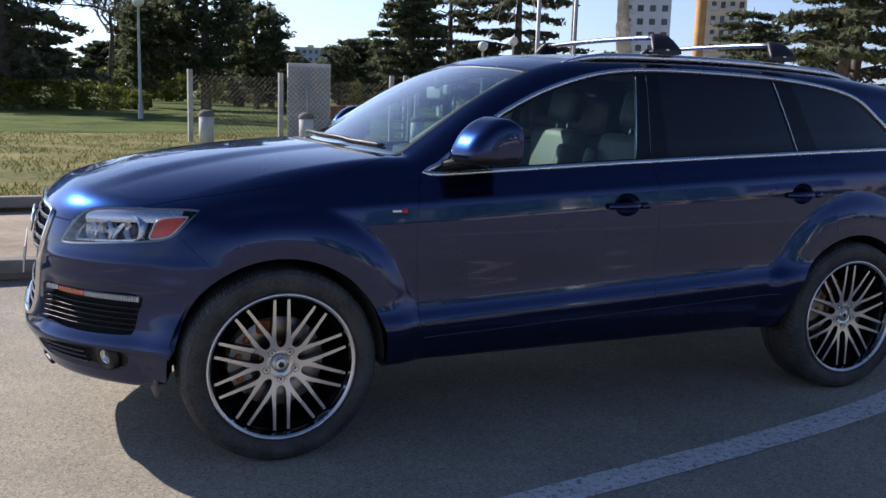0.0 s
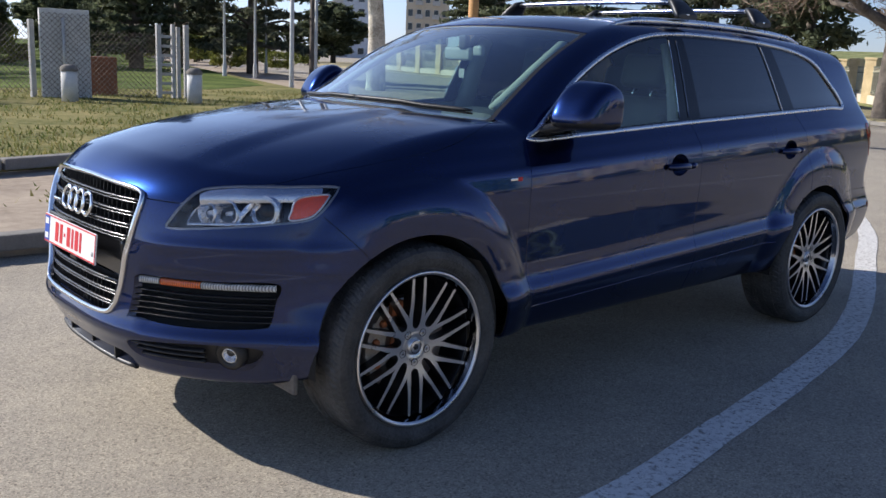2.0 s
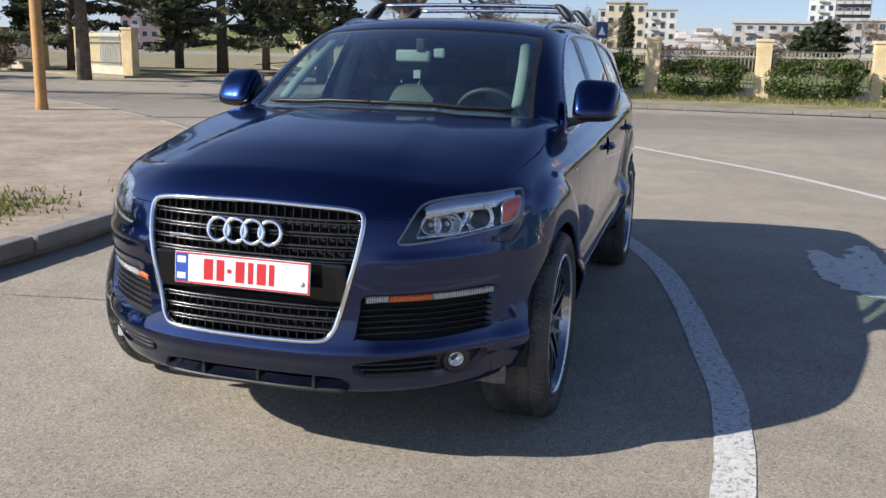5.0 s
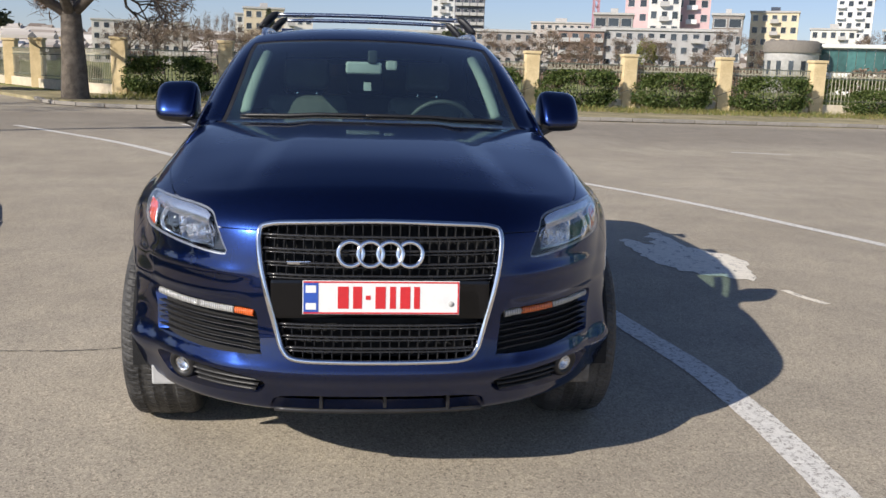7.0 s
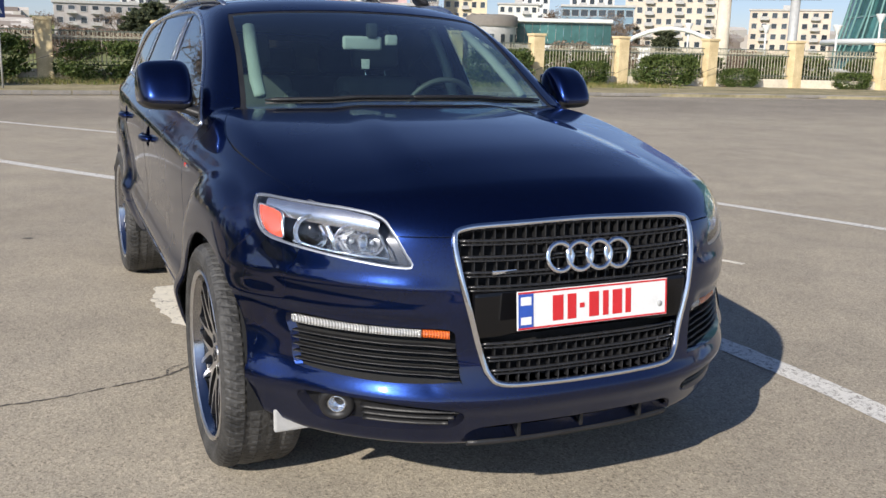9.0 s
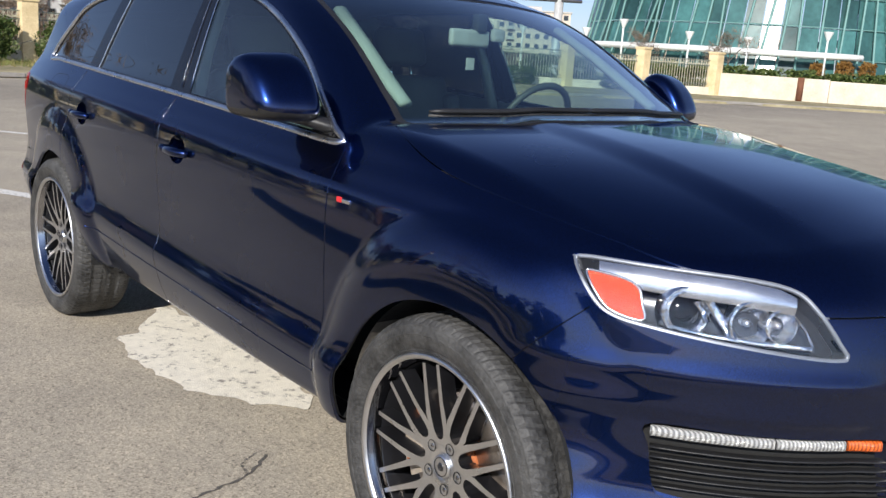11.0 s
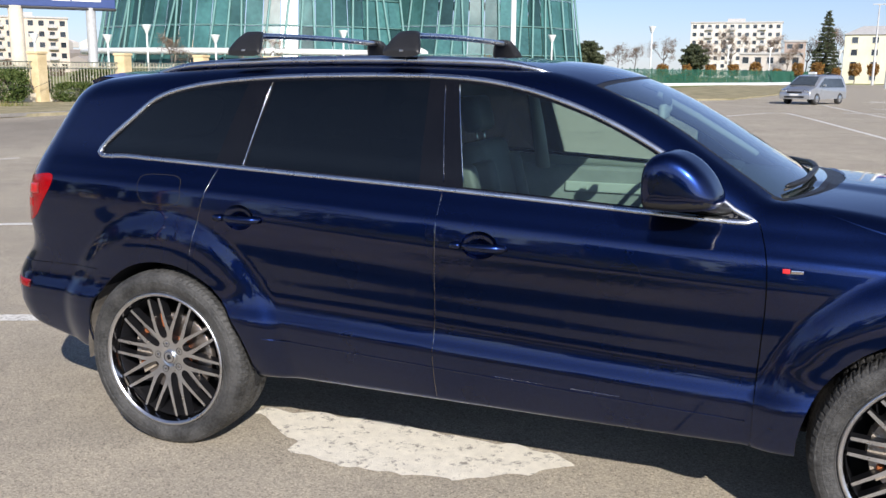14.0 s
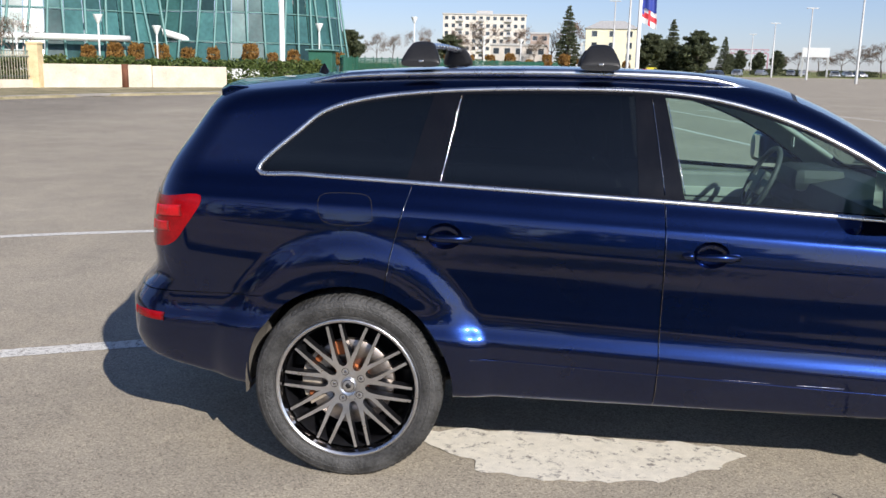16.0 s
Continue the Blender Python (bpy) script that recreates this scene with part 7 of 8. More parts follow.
for k in range(34):
    x, y = -58 + 2.6 * k + rng.normal(), -84 - 14 * rng.random() - 0.1 * abs(k - 20)
    s = rng.uniform(0.34, 0.58)
    copy_thing(pine if k % 3 else far_pine, pose(x, y, 0.2, 0, 0, k * 47) @ Matrix.Diagonal((s * 1.5, s * 1.5, s, 1)))
for x, y, s in ((-192.4, -30.4, 1.15), (-192.9, -26.8, 1.2), (-198.2, -24.4, 1.1), (-194, -36, 1.0)):
    copy_thing(wood, pose(x, y, 0, 0, 0, x * 31) @ Matrix.Diagonal((s * 0.4, s * 0.4, s, 1)))
# grass blades near the kerb
pts = []
inner = np.array(EDGE_B)
for _ in range(26000):
    x, y = rng.uniform(-11, 5.5), -5.9 - 13.0 * rng.random() ** 1.5
    edge = np.interp(x, inner[1:10, 0][::-1], inner[1:10, 1][::-1])
    if y < edge - 0.08 and noise.noise((x * 0.9, y * 0.9, 0)) > -0.30 + 0.25 * rng.random():
        pts.append((x, y))
pts = np.array(pts)


def blades(name, pts, z, material, label, height=0.05):
    n = len(pts)
    a = rng.uniform(0, 6.283, n)
    h = height * rng.uniform(0.4, 1.5, n)
    w = 0.010 + 0.008 * rng.random(n)
    dx, dy = np.cos(a) * w, np.sin(a) * w
    lx, ly = rng.normal(size=n) * h * 0.5, rng.normal(size=n) * h * 0.5
    v = np.stack((np.stack((pts[:, 0] - dx, pts[:, 1] - dy, np.full(n, z)), 1), np.stack((pts[:, 0] + dx, pts[:, 1] + dy, np.full(n, z)), 1),
                  np.stack((pts[:, 0] + lx, pts[:, 1] + ly, z + h), 1)), 1).reshape(-1, 3)
    ob = raw(name, v, np.arange(3 * n).reshape(-1, 3), material)
    return tagged(ob, label, "grass", kind="stuff")


blades("grass", pts, 0.275, BLADE, "short patchy green and straw-coloured grass", 0.055)
weeds = np.stack((rng.normal(-0.3, 0.55, 2600), rng.normal(-4.25, 0.30, 2600)), 1)
blades("weeds", weeds, 0.148, BLADE, "small patch of weeds on the pavement", 0.05)
vg = np.stack((rng.uniform(-30.2, -26.5, 9000), rng.uniform(-9, 24, 9000)), 1)
blades("verge_grass", vg, 0.095, BLADE, "dry grass tufts at the foot of the fence", 0.16)

# ---- gate, bollards, lamps, posts on the island ----
bollard = thing("bollard", "white round concrete bollard with a dark domed cap", "bollard", "bollards at the gate", pose(-0.7, -14.9, 0.26))
part("post", lathe([(0.0, 0.0), (0.155, 0.0), (0.150, 0.62), (0.0, 0.62)], 24, "z"), CONCRETE_PALE, bollard)
part("cap", lathe([(0.165, 0.60), (0.168, 0.64), (0.14, 0.69), (0.08, 0.725), (0.0, 0.735)], 24, "z"), STONE_CAP, bollard, "dark domed cap")
for x, y in ((-2.75, -14.7), (-5.1, -14.2)):
    copy_thing(bollard, pose(x, y, 0.26, 0, 0, x * 30))
slab = thing("gate_slab", "white weathered concrete gate panel with wire mesh", "gate panel", at=pose(-3.15, -16.0, 0.27, 0, 0, -8))
part("panel", box((-0.48, -0.07, 0), (0.48, 0.07, 1.78), 0.015), CONCRETE_PALE, slab)
part("pipe", tube([(0.05, 0.12, 0), (0.05, 0.12, 1.6)], 0.03), POLE_GREY, slab)


def mesh_panel(parent, w, h, y, step=0.11):
    bm = bmesh.new()
    for sgn in (1, -1):
        k = -h
        while k < w + h:
            a, b = max(0, k if sgn == 1 else k - h), 0
            x0, x1 = k, k + h
            pts2 = [(x0, 0), (x1, h)] if sgn == 1 else [(x0, h), (x1, 0)]
            (xa, za), (xb, zb) = pts2
            if xa < 0:
                za += (zb - za) * (0 - xa) / (xb - xa)
                xa = 0
            if xb > w:
                zb = za + (zb - za) * (w - xa) / (xb - xa)
                xb = w
            if xb > xa + 0.02:
                add_tube(bm, [(xa, y, za), (xb, y, zb)], 0.0045, 4, False)
            k += step
    return part("wire_mesh", bm, WIRE, parent, "rusty diamond wire mesh")


mesh_panel(slab, 0.95, 1.65, 0.10).matrix_basis = Matrix.Translation((-0.47, 0, 0.05))
link = thing("mesh_fence", "rusty diamond wire fence on grey posts", "fence", "wire fence at the gate", pose(-2.6, -16.2, 0.27, 0, 0, 8))
mesh_panel(link, 2.0, 1.35, 0).matrix_basis = Matrix.Translation((0.1, 0, 0.1))
for x in (0.05, 2.1):
    part("post", box((x - 0.05, -0.05, 0), (x + 0.05, 0.05, 1.55), 0.01), CONCRETE, link)
link2 = thing("mesh_fence", "rusty diamond wire fence on grey posts", "fence", "wire fence at the gate", pose(-5.7, -15.8, 0.27, 0, 0, -4))
mesh_panel(link2, 2.0, 1.35, 0).matrix_basis = Matrix.Translation((0.05, 0, 0.05))
for x, w, h in ((0.0, 0.05, 1.6), (0.18, 0.035, 1.55), (0.30, 0.035, 1.6), (0.62, 0.05, 1.58)):
    part("post", box((x - w, -0.05, 0), (x + w, 0.05, h), 0.01), CONCRETE, link2)
for k in range(7):
    part("slat", box((0.32, -0.02, 0.10 + 0.2 * k), (0.60, 0.02, 0.16 + 0.2 * k), 0.005), CONCRETE, link2)
bx = thing("rusty_cabinet", "rusty brown metal cabinet behind the wire fence", "cabinet", at=pose(-4.2, -17.2, 0.25, 0, 0, 12))
part("body", box((-0.36, -0.3, 0), (0.36, 0.3, 0.86), 0.015), RUSTY, bx)
part("door", box((-0.30, 0.300, 0.08), (0.30, 0.318, 0.78), 0.006), RUSTY, bx)


def globe_lamp(x, y, h):
    lamp = thing("park_lamp", "pale park lamp with a white globe on a pole", "park lamp", "park lamps", pose(x, y, 0.22))
    part("pole", lathe([(0.09, 0), (0.085, 0.5), (0.055, 0.6), (0.045, h - 0.25), (0.06, h - 0.2), (0.0, h - 0.18)], 14, "z"), POLE_GREY, lamp)
    part("globe", lathe([(0.05, h - 0.25)] + [(0.20 * math.sin(a), h - 0.05 - 0.20 * math.cos(a)) for a in np.linspace(0.3, math.pi, 12)], 20, "z"), GLOBE, lamp, "white frosted globe")
    return lamp


for x, y, h in ((-0.7, -29.3, 4.1), (-15.8, -30.4, 3.6), (-20.5, -37.5, 4.4), (-23, -55, 3.8), (-25, -57, 3.8), (-14.2, -30.0, 3.3)):
    globe_lamp(x, y, h)
post = thing("ochre_post", "tall rusty ochre steel post at the kerb", "post", at=pose(-10.43, -11.62, 0.14))
part("shaft", lathe([(0.13, 0), (0.13, 0.1), (0.115, 0.15), (0.105, 6.2), (0.0, 6.25)], 18, "z"), POLE_OCHRE, post)
part("sign_back", lathe([(0.0, 0.0), (0.42, 0.0), (0.42, 0.02), (0.0, 0.02)], 28, "x"), POLE_GREY, post, "grey back of a round sign").matrix_basis = Matrix.Translation((0.14, 0.0, 5.2))
for x, y, h, r, m, nm, lb in ((-12.3, -22.0, 6.5, 0.06, POLE_GREY, "lamp_post", "slim grey steel lamp post on the turf"), (-20.3, -33, 9, 0.12, BARK, "cable_pole", "dark wooden cable pole"), (-18.5, -30, 8, 0.06, POLE_GREY, "lamp_post", "slim grey steel lamp post on the turf"), (-4.4, -75, 12, 0.09, POLE_GREY, "lamp_post", "slim grey steel lamp post far off")):
    pl = thing(nm, lb, "post", "posts", pose(x, y, 0.2))
    part("shaft", lathe([(r * 1.3, 0), (r * 1.2, 1.0), (r, h), (0.0, h + 0.02)], 12, "z"), m, pl)
    part("arm", tube([(0, 0, h - 0.05), (0.4, 0.1, h + 0.35), (1.2, 0.3, h + 0.5)], 0.03, 8), m, pl)
    part("lamp_head", box((1.1, 0.2, h + 0.42), (1.7, 0.45, h + 0.54), 0.04), m, pl)
sign = thing("road_sign", "square blue road sign with a white triangle on a pole", "road sign", at=pose(-24.3, -2.1, 0.1, 0, 0, 28) @ Matrix.Diagonal((0.8, 0.8, 0.8, 1)))
part("pole", tube([(0, 0, 0), (0, 0, 3.03)], 0.035, 12), POLE_GREY, sign)
part("panel", box((0.04, -0.25, 2.42), (0.06, 0.25, 3.05), 0.01, pose(0, 0, 0, 0, 0, 6)), SIGN_BLUE, sign, "blue sign panel")
bm = bmesh.new()
bm.faces.new([bm.verts.new(v) for v in ((0.066, -0.15, 2.56), (0.066, 0.15, 2.56), (0.066, 0.0, 2.88))])
r = bmesh.ops.extrude_face_region(bm, geom=bm.faces[:])
bmesh.ops.translate(bm, verts=[v for v in r["geom"] if isinstance(v, bmesh.types.BMVert)], vec=(-0.004, 0, 0))
bm.transform(pose(0, 0, 0, 0, 0, 6))
part("triangle", bm, SIGN_WHITE, sign, "white triangle")

# ---- fence with ochre pillars ----
pil = thing("fence_pillar", "square ochre plastered fence pillar with a flat cap", "pillar", "fence pillars", pose(*FENCE[0], 0.08))
part("shaft", box((-0.27, -0.27, 0), (0.27, 0.27, 2.05), 0.02), OCHRE, pil)
part("cap", box((-0.31, -0.31, 2.05), (0.31, 0.31, 2.16), 0.02), OCHRE, pil)
bar_bm = box((-0.012, -0.012, 0.42), (0.012, 0.012, 1.75), 0)
bar_me = bpy.data.meshes.new("fence_bar")
bar_bm.to_mesh(bar_me)
bar_bm.free()
bar_me.materials.append(IRON_PALE)
pan = thing("iron_fence", "cream and green iron fence panel on a low plinth", "fence", "iron fence bays", pose(0, 0, 0))
part("plinth", box((-0.12, -1.66, 0), (0.12, 1.66, 0.40), 0.02), PALE_WALL, pan)
for k in range(24):
    ob = new("fence_bar", bar_me)
    ob.parent = pan
    ob.matrix_basis = Matrix.Translation((0, -1.55 + 3.1 * k / 23, 0))
for z in (0.55, 1.45, 1.72):
    part("rail", box((-0.02, -1.66, z - 0.02), (0.02, 1.66, z + 0.02), 0.005), IRON, pan)
part("ring_band", box((-0.012, -1.64, 1.50), (0.012, 1.64, 1.54), 0.004), IRON_PALE, pan)
ring_bm = lathe([(0.085 + 0.010 * math.cos(a), 0.010 * math.sin(a)) for a in np.linspace(0, 6.283, 5, endpoint=False)], 10, "x", True)
ring_me = bpy.data.meshes.new("fence_ring")
ring_bm.to_mesh(ring_me)
ring_bm.free()
ring_me.materials.append(IRON_PALE)
for k in range(14):
    ob = new("fence_ring", ring_me)
    ob.parent = pan
    ob.matrix_basis = Matrix.Translation((0, -1.5 + 3.0 * k / 13, 1.63))
FENCE_AWAY = [(-33.6, -11.4), (-37.2, -13.8), (-40.8, -16.2), (-44.4, -18.6), (-48.0, -21.0), (-51.6, -23.4), (-55.2, -25.8), (-58.8, -28.2), (-62.4, -30.6)]
FENCE_SIDE = [(-31.6, -24.4), (-33.2, -28.2), (-34.8, -32.0), (-36.4, -35.8), (-38.0, -39.6), (-39.4, -43.4), (-40.7, -47.3), (-42.0, -51.2), (-43.3, -55.1), (-44.6, -59.0)]
first_panel = True
for line, open_bays in ((FENCE, ()), ([FENCE[0]] + FENCE_AWAY, ()), (FENCE_SIDE, (1,))):
    for i, (x, y) in enumerate(line):
        if (x, y) != FENCE[0]:
            copy_thing(pil, pose(x, y, 0.08, 0, 0, 0))
        if i + 1 < len(line) and i not in open_bays:
            u, v = line[i + 1]
            m = pose((x + u) / 2, (y + v) / 2, 0.08, 0, 0, math.degrees(math.atan2(v - y, u - x)) - 90) @ Matrix.Diagonal((1, (math.hypot(u - x, v - y) - 0.5) / 3.32, 1, 1))
            if first_panel:
                pan.matrix_basis = m
                first_panel = False
            else:
                copy_thing(pan, Matrix()).matrix_basis = m
gate = thing("yard_wall", "ochre yard wall with a pale sheet-metal gate", "wall", at=pose(-32.6, -26.2, 0.08, 0, 0, 68))
part("wall", box((-2.0, -0.15, 0), (1.4, 0.15, 1.9), 0.02), OCHRE, gate)
part("metal_gate", box((-0.6, -0.20, 0.1), (1.1, -0.155, 1.85), 0.01), GREY_PLASTIC, gate, "pale grey sheet-metal gate")
# bushes grown through the bays
hedge = shrub("fence_shrub", (3.75, 1.15, 1.72), "dense green shrub grown through the iron fence", pose(-29.9, 8.8, 0.08, 0, 0, 90), IVY, 6000, 0.065)
for x, y, s, a in ((-29.9, 12.7, 1.02, 92), (-29.9, 16.7, 1.0, 88), (-29.7, 20.9, 0.72, 90), (-29.4, 25.0, 0.95, 80), (-28.3, 28.2, 0.6, 70), (-29.9, 4.9, 1.02, 90), (-30.0, 1.0, 0.95, 90), (-30.0, -2.9, 1.06, 85), (-30.0, -6.8, 1.04, 95), (-26.6, 33.4, 0.55, 60), (-34, -10.9, 0.7, 40)):
    copy_thing(hedge, pose(x, y, 0.08, 0, 0, a) @ Matrix.Diagonal((s, s, s * 0.97, 1)))

# low wall and clipped hedge past the pillars
wall = thing("low_wall", "pale stained concrete wall below a clipped hedge", "wall", at=pose(-24.3, 38.1, 0.08, 0, 0, math.degrees(math.atan2(6.5, 7.2))))
part("wall_body", box((0.3, -0.12, 0), (5.6, 0.12, 1.15), 0.02), PALE_WALL, wall)
part("wall_body", box((5.62, -0.12, 0), (9.7, 0.12, 1.10), 0.02), PALE_WALL, wall)
part("pipe", tube([(4.2, -0.17, 0), (4.2, -0.17, 1.18)], 0.16, 12), RUSTY, wall, "rusty upright pipe")
for k, (x, y, w, h) in enumerate(((-22.5, 41.5, 4.2, 1.75), (-19.8, 44.0, 4.2, 1.75), (-17.0, 46.6, 4.2, 1.8), (-14.4, 49.4, 4.0, 1.7), (-33, 22, 4.5, 1.6), (-31.6, 27.6, 4.5, 1.7), (-29.6, 32.4, 4.5, 1.7), (-27.2, 36.4, 4.5, 1.75), (-25.0, 39.4, 4.2, 1.75))):
    if k == 0:
        clipped = shrub("clipped_hedge", (4.8, 1.2, 1.75), "clipped green hedge behind the low wall", pose(x, y, 0.05, 0, 0, 42), IVY, 4200, 0.10, "clipped hedges", "hedge")
    else:
        copy_thing(clipped, pose(x, y, 0.05, 0, 0, 42 if k < 4 else 62))

# billboard on two posts behind the fence
bb = thing("billboard", "dark billboard on two round concrete posts", "billboard", at=pose(-40, 39.6, 0.05, 0, 0, 45))
part("board", box((-3.6, -0.2, 5.0), (3.6, 0.2, 8.4), 0.04), SIGN_BLUE, bb, "dark blue board")
part("board_edge", box((-3.65, -0.25, 4.85), (3.65, 0.25, 5.0), 0.03), BLACK, bb)
for w, x in ((1.3, -2.2), (1.0, 0.6), (1.6, 2.0)):
    part("text_bar", box((x - w / 2, -0.215, 5.35), (x + w / 2, -0.20, 5.5), 0.0), SIGN_WHITE, bb)
part("post", lathe([(0.42, 0), (0.40, 5.0), (0.0, 5.0)], 20, "z"), PALE_WALL, bb, "pale concrete post").matrix_basis = Matrix.Translation((-1.9, 0, 0))
part("post", lathe([(0.28, 0), (0.28, 5.0), (0.0, 5.0)], 16, "z"), POLE_GREY, bb, "grey steel post").matrix_basis = Matrix.Translation((2.2, 0, 0))

# ---- buildings ----
win = box((-0.5, -0.10, -0.5), (0.5, 0.02, 0.5))
front = [f for f in win.faces if f.normal.y < -0.9 or f.calc_center_median().y < -0.09]
for f in win.faces:
    f.material_index = 1
bmesh.ops.inset_region(win, faces=front, thickness=0.06, depth=-0.05)
for f in front:
    f.material_index = 0
win_me = bpy.data.meshes.new("window")
win.to_mesh(win_me)
win.free()
win_me.materials.append(PANE)
win_me.materials.append(FRAME_W)


def building(label, x, y, w, h, cols, rows, rgb, depth=14.0, balcony=(), name="apartment_building", roof=True, yaw=0.0, fill=0.55, band=None, side=2):
    wallm = mat("facade", rgb, 0.85, 0, 0.14, 0.25, 0.2, 6)
    b = thing(name, label, "building", at=pose(x, y, 0, 0, 0, face_yaw(x, y) + 180 + yaw))
    part("wall", box((-w / 2, 0, -0.5), (w / 2, depth, h), 0), wallm, b)
    if roof:
        part("roof", box((-w / 2 - 0.3, -0.3, h), (w / 2 + 0.3, depth + 0.3, h + 0.45), 0.05), CONCRETE, b)
        if h > 12:
            part("roof_house", box((-w * 0.10, depth * 0.4, h + 0.45), (w * 0.10, depth * 0.6, h + 1.7), 0.05), CONCRETE, b)
    dx, dz = w / cols, h / rows
    for i in range(cols):
        for j in range(rows):
            if i in balcony:
                sl = part("balcony", add_box(box((-w / 2 + dx * (i + 0.06), -1.1, dz * j + dz * 0.12), (-w / 2 + dx * (i + 0.94), 0.0, dz * j + dz * 0.18), 0), (-w / 2 + dx * (i + 0.06), -1.1, dz * j + dz * 0.18), (-w / 2 + dx * (i + 0.94), -1.02, dz * j + dz * 0.45), 0), band or CONCRETE, b)
            o = new("window", win_me)
            o.parent = b
            o.matrix_basis = Matrix.Translation((-w / 2 + dx * (i + 0.5), 0, dz * (j + 0.55))) @ Matrix.Diagonal((dx * fill, 1, dz * 0.52, 1))
    for j in range(rows):
        for k in range(side):
            for s in (-1, 1):
                o = new("window", win_me)
                o.parent = b
                o.matrix_basis = Matrix.Translation((s * w / 2, depth * (k + 0.5) / side, dz * (j + 0.55))) @ pose(0, 0, 0, 0, 0, 90 * s) @ Matrix.Diagonal((2.0, 1, dz * 0.5, 1))
    return b


building("far blue-grey tower block", -102, -382, 13, 19, 5, 6, (0.34, 0.40, 0.48))
building("cream unfinished apartment block with dark openings", -138, -164, 10, 34, 5, 11, (0.58, 0.50, 0.38), balcony=(1, 3))
building("pale apartment block with dark openings", -126, -176, 11, 33, 4, 11, (0.50, 0.54, 0.60), balcony=(0,))
building("pink and white apartment tower", -242, -169, 11, 46, 4, 15, (0.62, 0.45, 0.42), balcony=(1,), band=WHITE_PANEL)
building("red and white apartment tower", -248, -161, 6, 50, 2, 16, (0.55, 0.22, 0.20), balcony=(0,), band=WHITE_PANEL)
building("white apartment slab in the distance", -244, -20, 20, 13.5, 9, 5, (0.68, 0.66, 0.60), balcony=(2, 6))
building("small white apartment slab in the distance", -262, -58, 26, 11.5, 10, 4, (0.62, 0.58, 0.52))
building("dark grey tower under construction", -288.4, 37.3, 9.4, 23.4, 4, 8, (0.13, 0.13, 0.15), balcony=(0, 1, 2, 3))
building("white tower with balconies", -289.3, 29.0, 7.2, 24.2, 3, 8, (0.66, 0.66, 0.65), balcony=(1,))
building("cream apartment block above the trees", -214, -20, 9, 13.5, 4, 5, (0.66, 0.56, 0.40))
building("row of low brown and white flats", -157.5, 26, 12, 8.0, 7, 4, (0.40, 0.36, 0.33), balcony=(2, 5), depth=9)
building("row of low white flats", -160, 11.5, 16.5, 7.5, 9, 4, (0.42, 0.39, 0.37), balcony=(1, 3, 6), depth=9)
building("pink and white apartment tower", -203, 72, 19, 44, 7, 14, (0.66, 0.46, 0.46), balcony=(2, 5), band=WHITE_PANEL)
building("white apartment tower core", -199, 70, 7, 45, 3, 14, (0.70, 0.68, 0.64), balcony=(1,), depth=6)
building("grey concrete frame building under construction", -187, 55, 8, 13.5, 3, 4, (0.26, 0.23, 0.21), fill=0.85)
building("grey concrete frame building under construction", -180, 77, 6, 13.8, 2, 4, (0.26, 0.23, 0.21), fill=0.85)
building("long white and brown four-storey flats", -141, 51, 21, 8.4, 12, 4, (0.42, 0.41, 0.40), balcony=(1, 4, 5, 8, 10), depth=9)
building("brown brick end of the long flats", -144.8, 37.6, 7.4, 8.1, 4, 4, (0.30, 0.21, 0.17), balcony=(0, 1, 3), depth=9)
building("far pale flats on the rise", -245, 57, 16, 14.3, 8, 6, (0.55, 0.50, 0.46), balcony=(2, 5))
building("cream stepped apartment block", -212, 102, 11, 17, 5, 6, (0.70, 0.60, 0.42), balcony=(2,))
building("white stepped apartment block", -204, 113, 10, 13, 5, 5, (0.70, 0.68, 0.62), balcony=(3,))
building("white round-balconied apartment tower", -256, 147, 10, 25, 4, 8, (0.72, 0.72, 0.70), balcony=(0, 2), band=WHITE_PANEL)
building("white apartment block in the distance", -250, 165, 14, 19, 5, 6, (0.70, 0.68, 0.64), balcony=(1, 3))
building("blue-grey glass office block", -162, 109, 15, 11, 8, 4, (0.20, 0.30, 0.38), fill=0.85, name="office_building")
building("long beige apartment block", -184, 146, 24, 19, 10, 7, (0.62, 0.54, 0.44), balcony=(2, 5, 8))
building("low beige apartment block", -181, 181, 20, 13.5, 8, 5, (0.62, 0.52, 0.42), balcony=(1, 6))
building("low cream apartment block", -160, 205, 20, 11, 8, 4, (0.58, 0.48, 0.38), balcony=(3,))
building("pink-brown apartment block in the distance", -140, 225, 22, 10, 8, 4, (0.50, 0.38, 0.32))
building("cream nine-storey apartment slab", -15.5, 311, 28, 17.4, 12, 7, (0.68, 0.62, 0.54), balcony=(2, 5, 9))
yh = building("pale yellow house with a hipped roof", 14.7, 170, 9.6, 8.3, 3, 4, (0.74, 0.69, 0.50), name="yellow_house", depth=9, fill=0.32, roof=False)
bm = bmesh.new()
lo = [bm.verts.new(v) for v in ((-5.1, -0.3, 8.3), (5.1, -0.3, 8.3), (5.1, 9.3, 8.3), (-5.1, 9.3, 8.3))]
hi = [bm.verts.new(v) for v in ((-2.2, 4.5, 9.9), (2.2, 4.5, 9.9))]
for f in ((lo[0], lo[1], hi[1], hi[0]), (lo[1], lo[2], hi[1]), (lo[2], lo[3], hi[0], hi[1]), (lo[3], lo[0], hi[0]), tuple(lo[::-1])):
    bm.faces.new(f)
part("roof", bm, CONCRETE, yh, "grey hipped roof")
building("small brown apartment block", 2.4, 245.6, 5, 9.4, 2, 4, (0.42, 0.33, 0.27), depth=10)
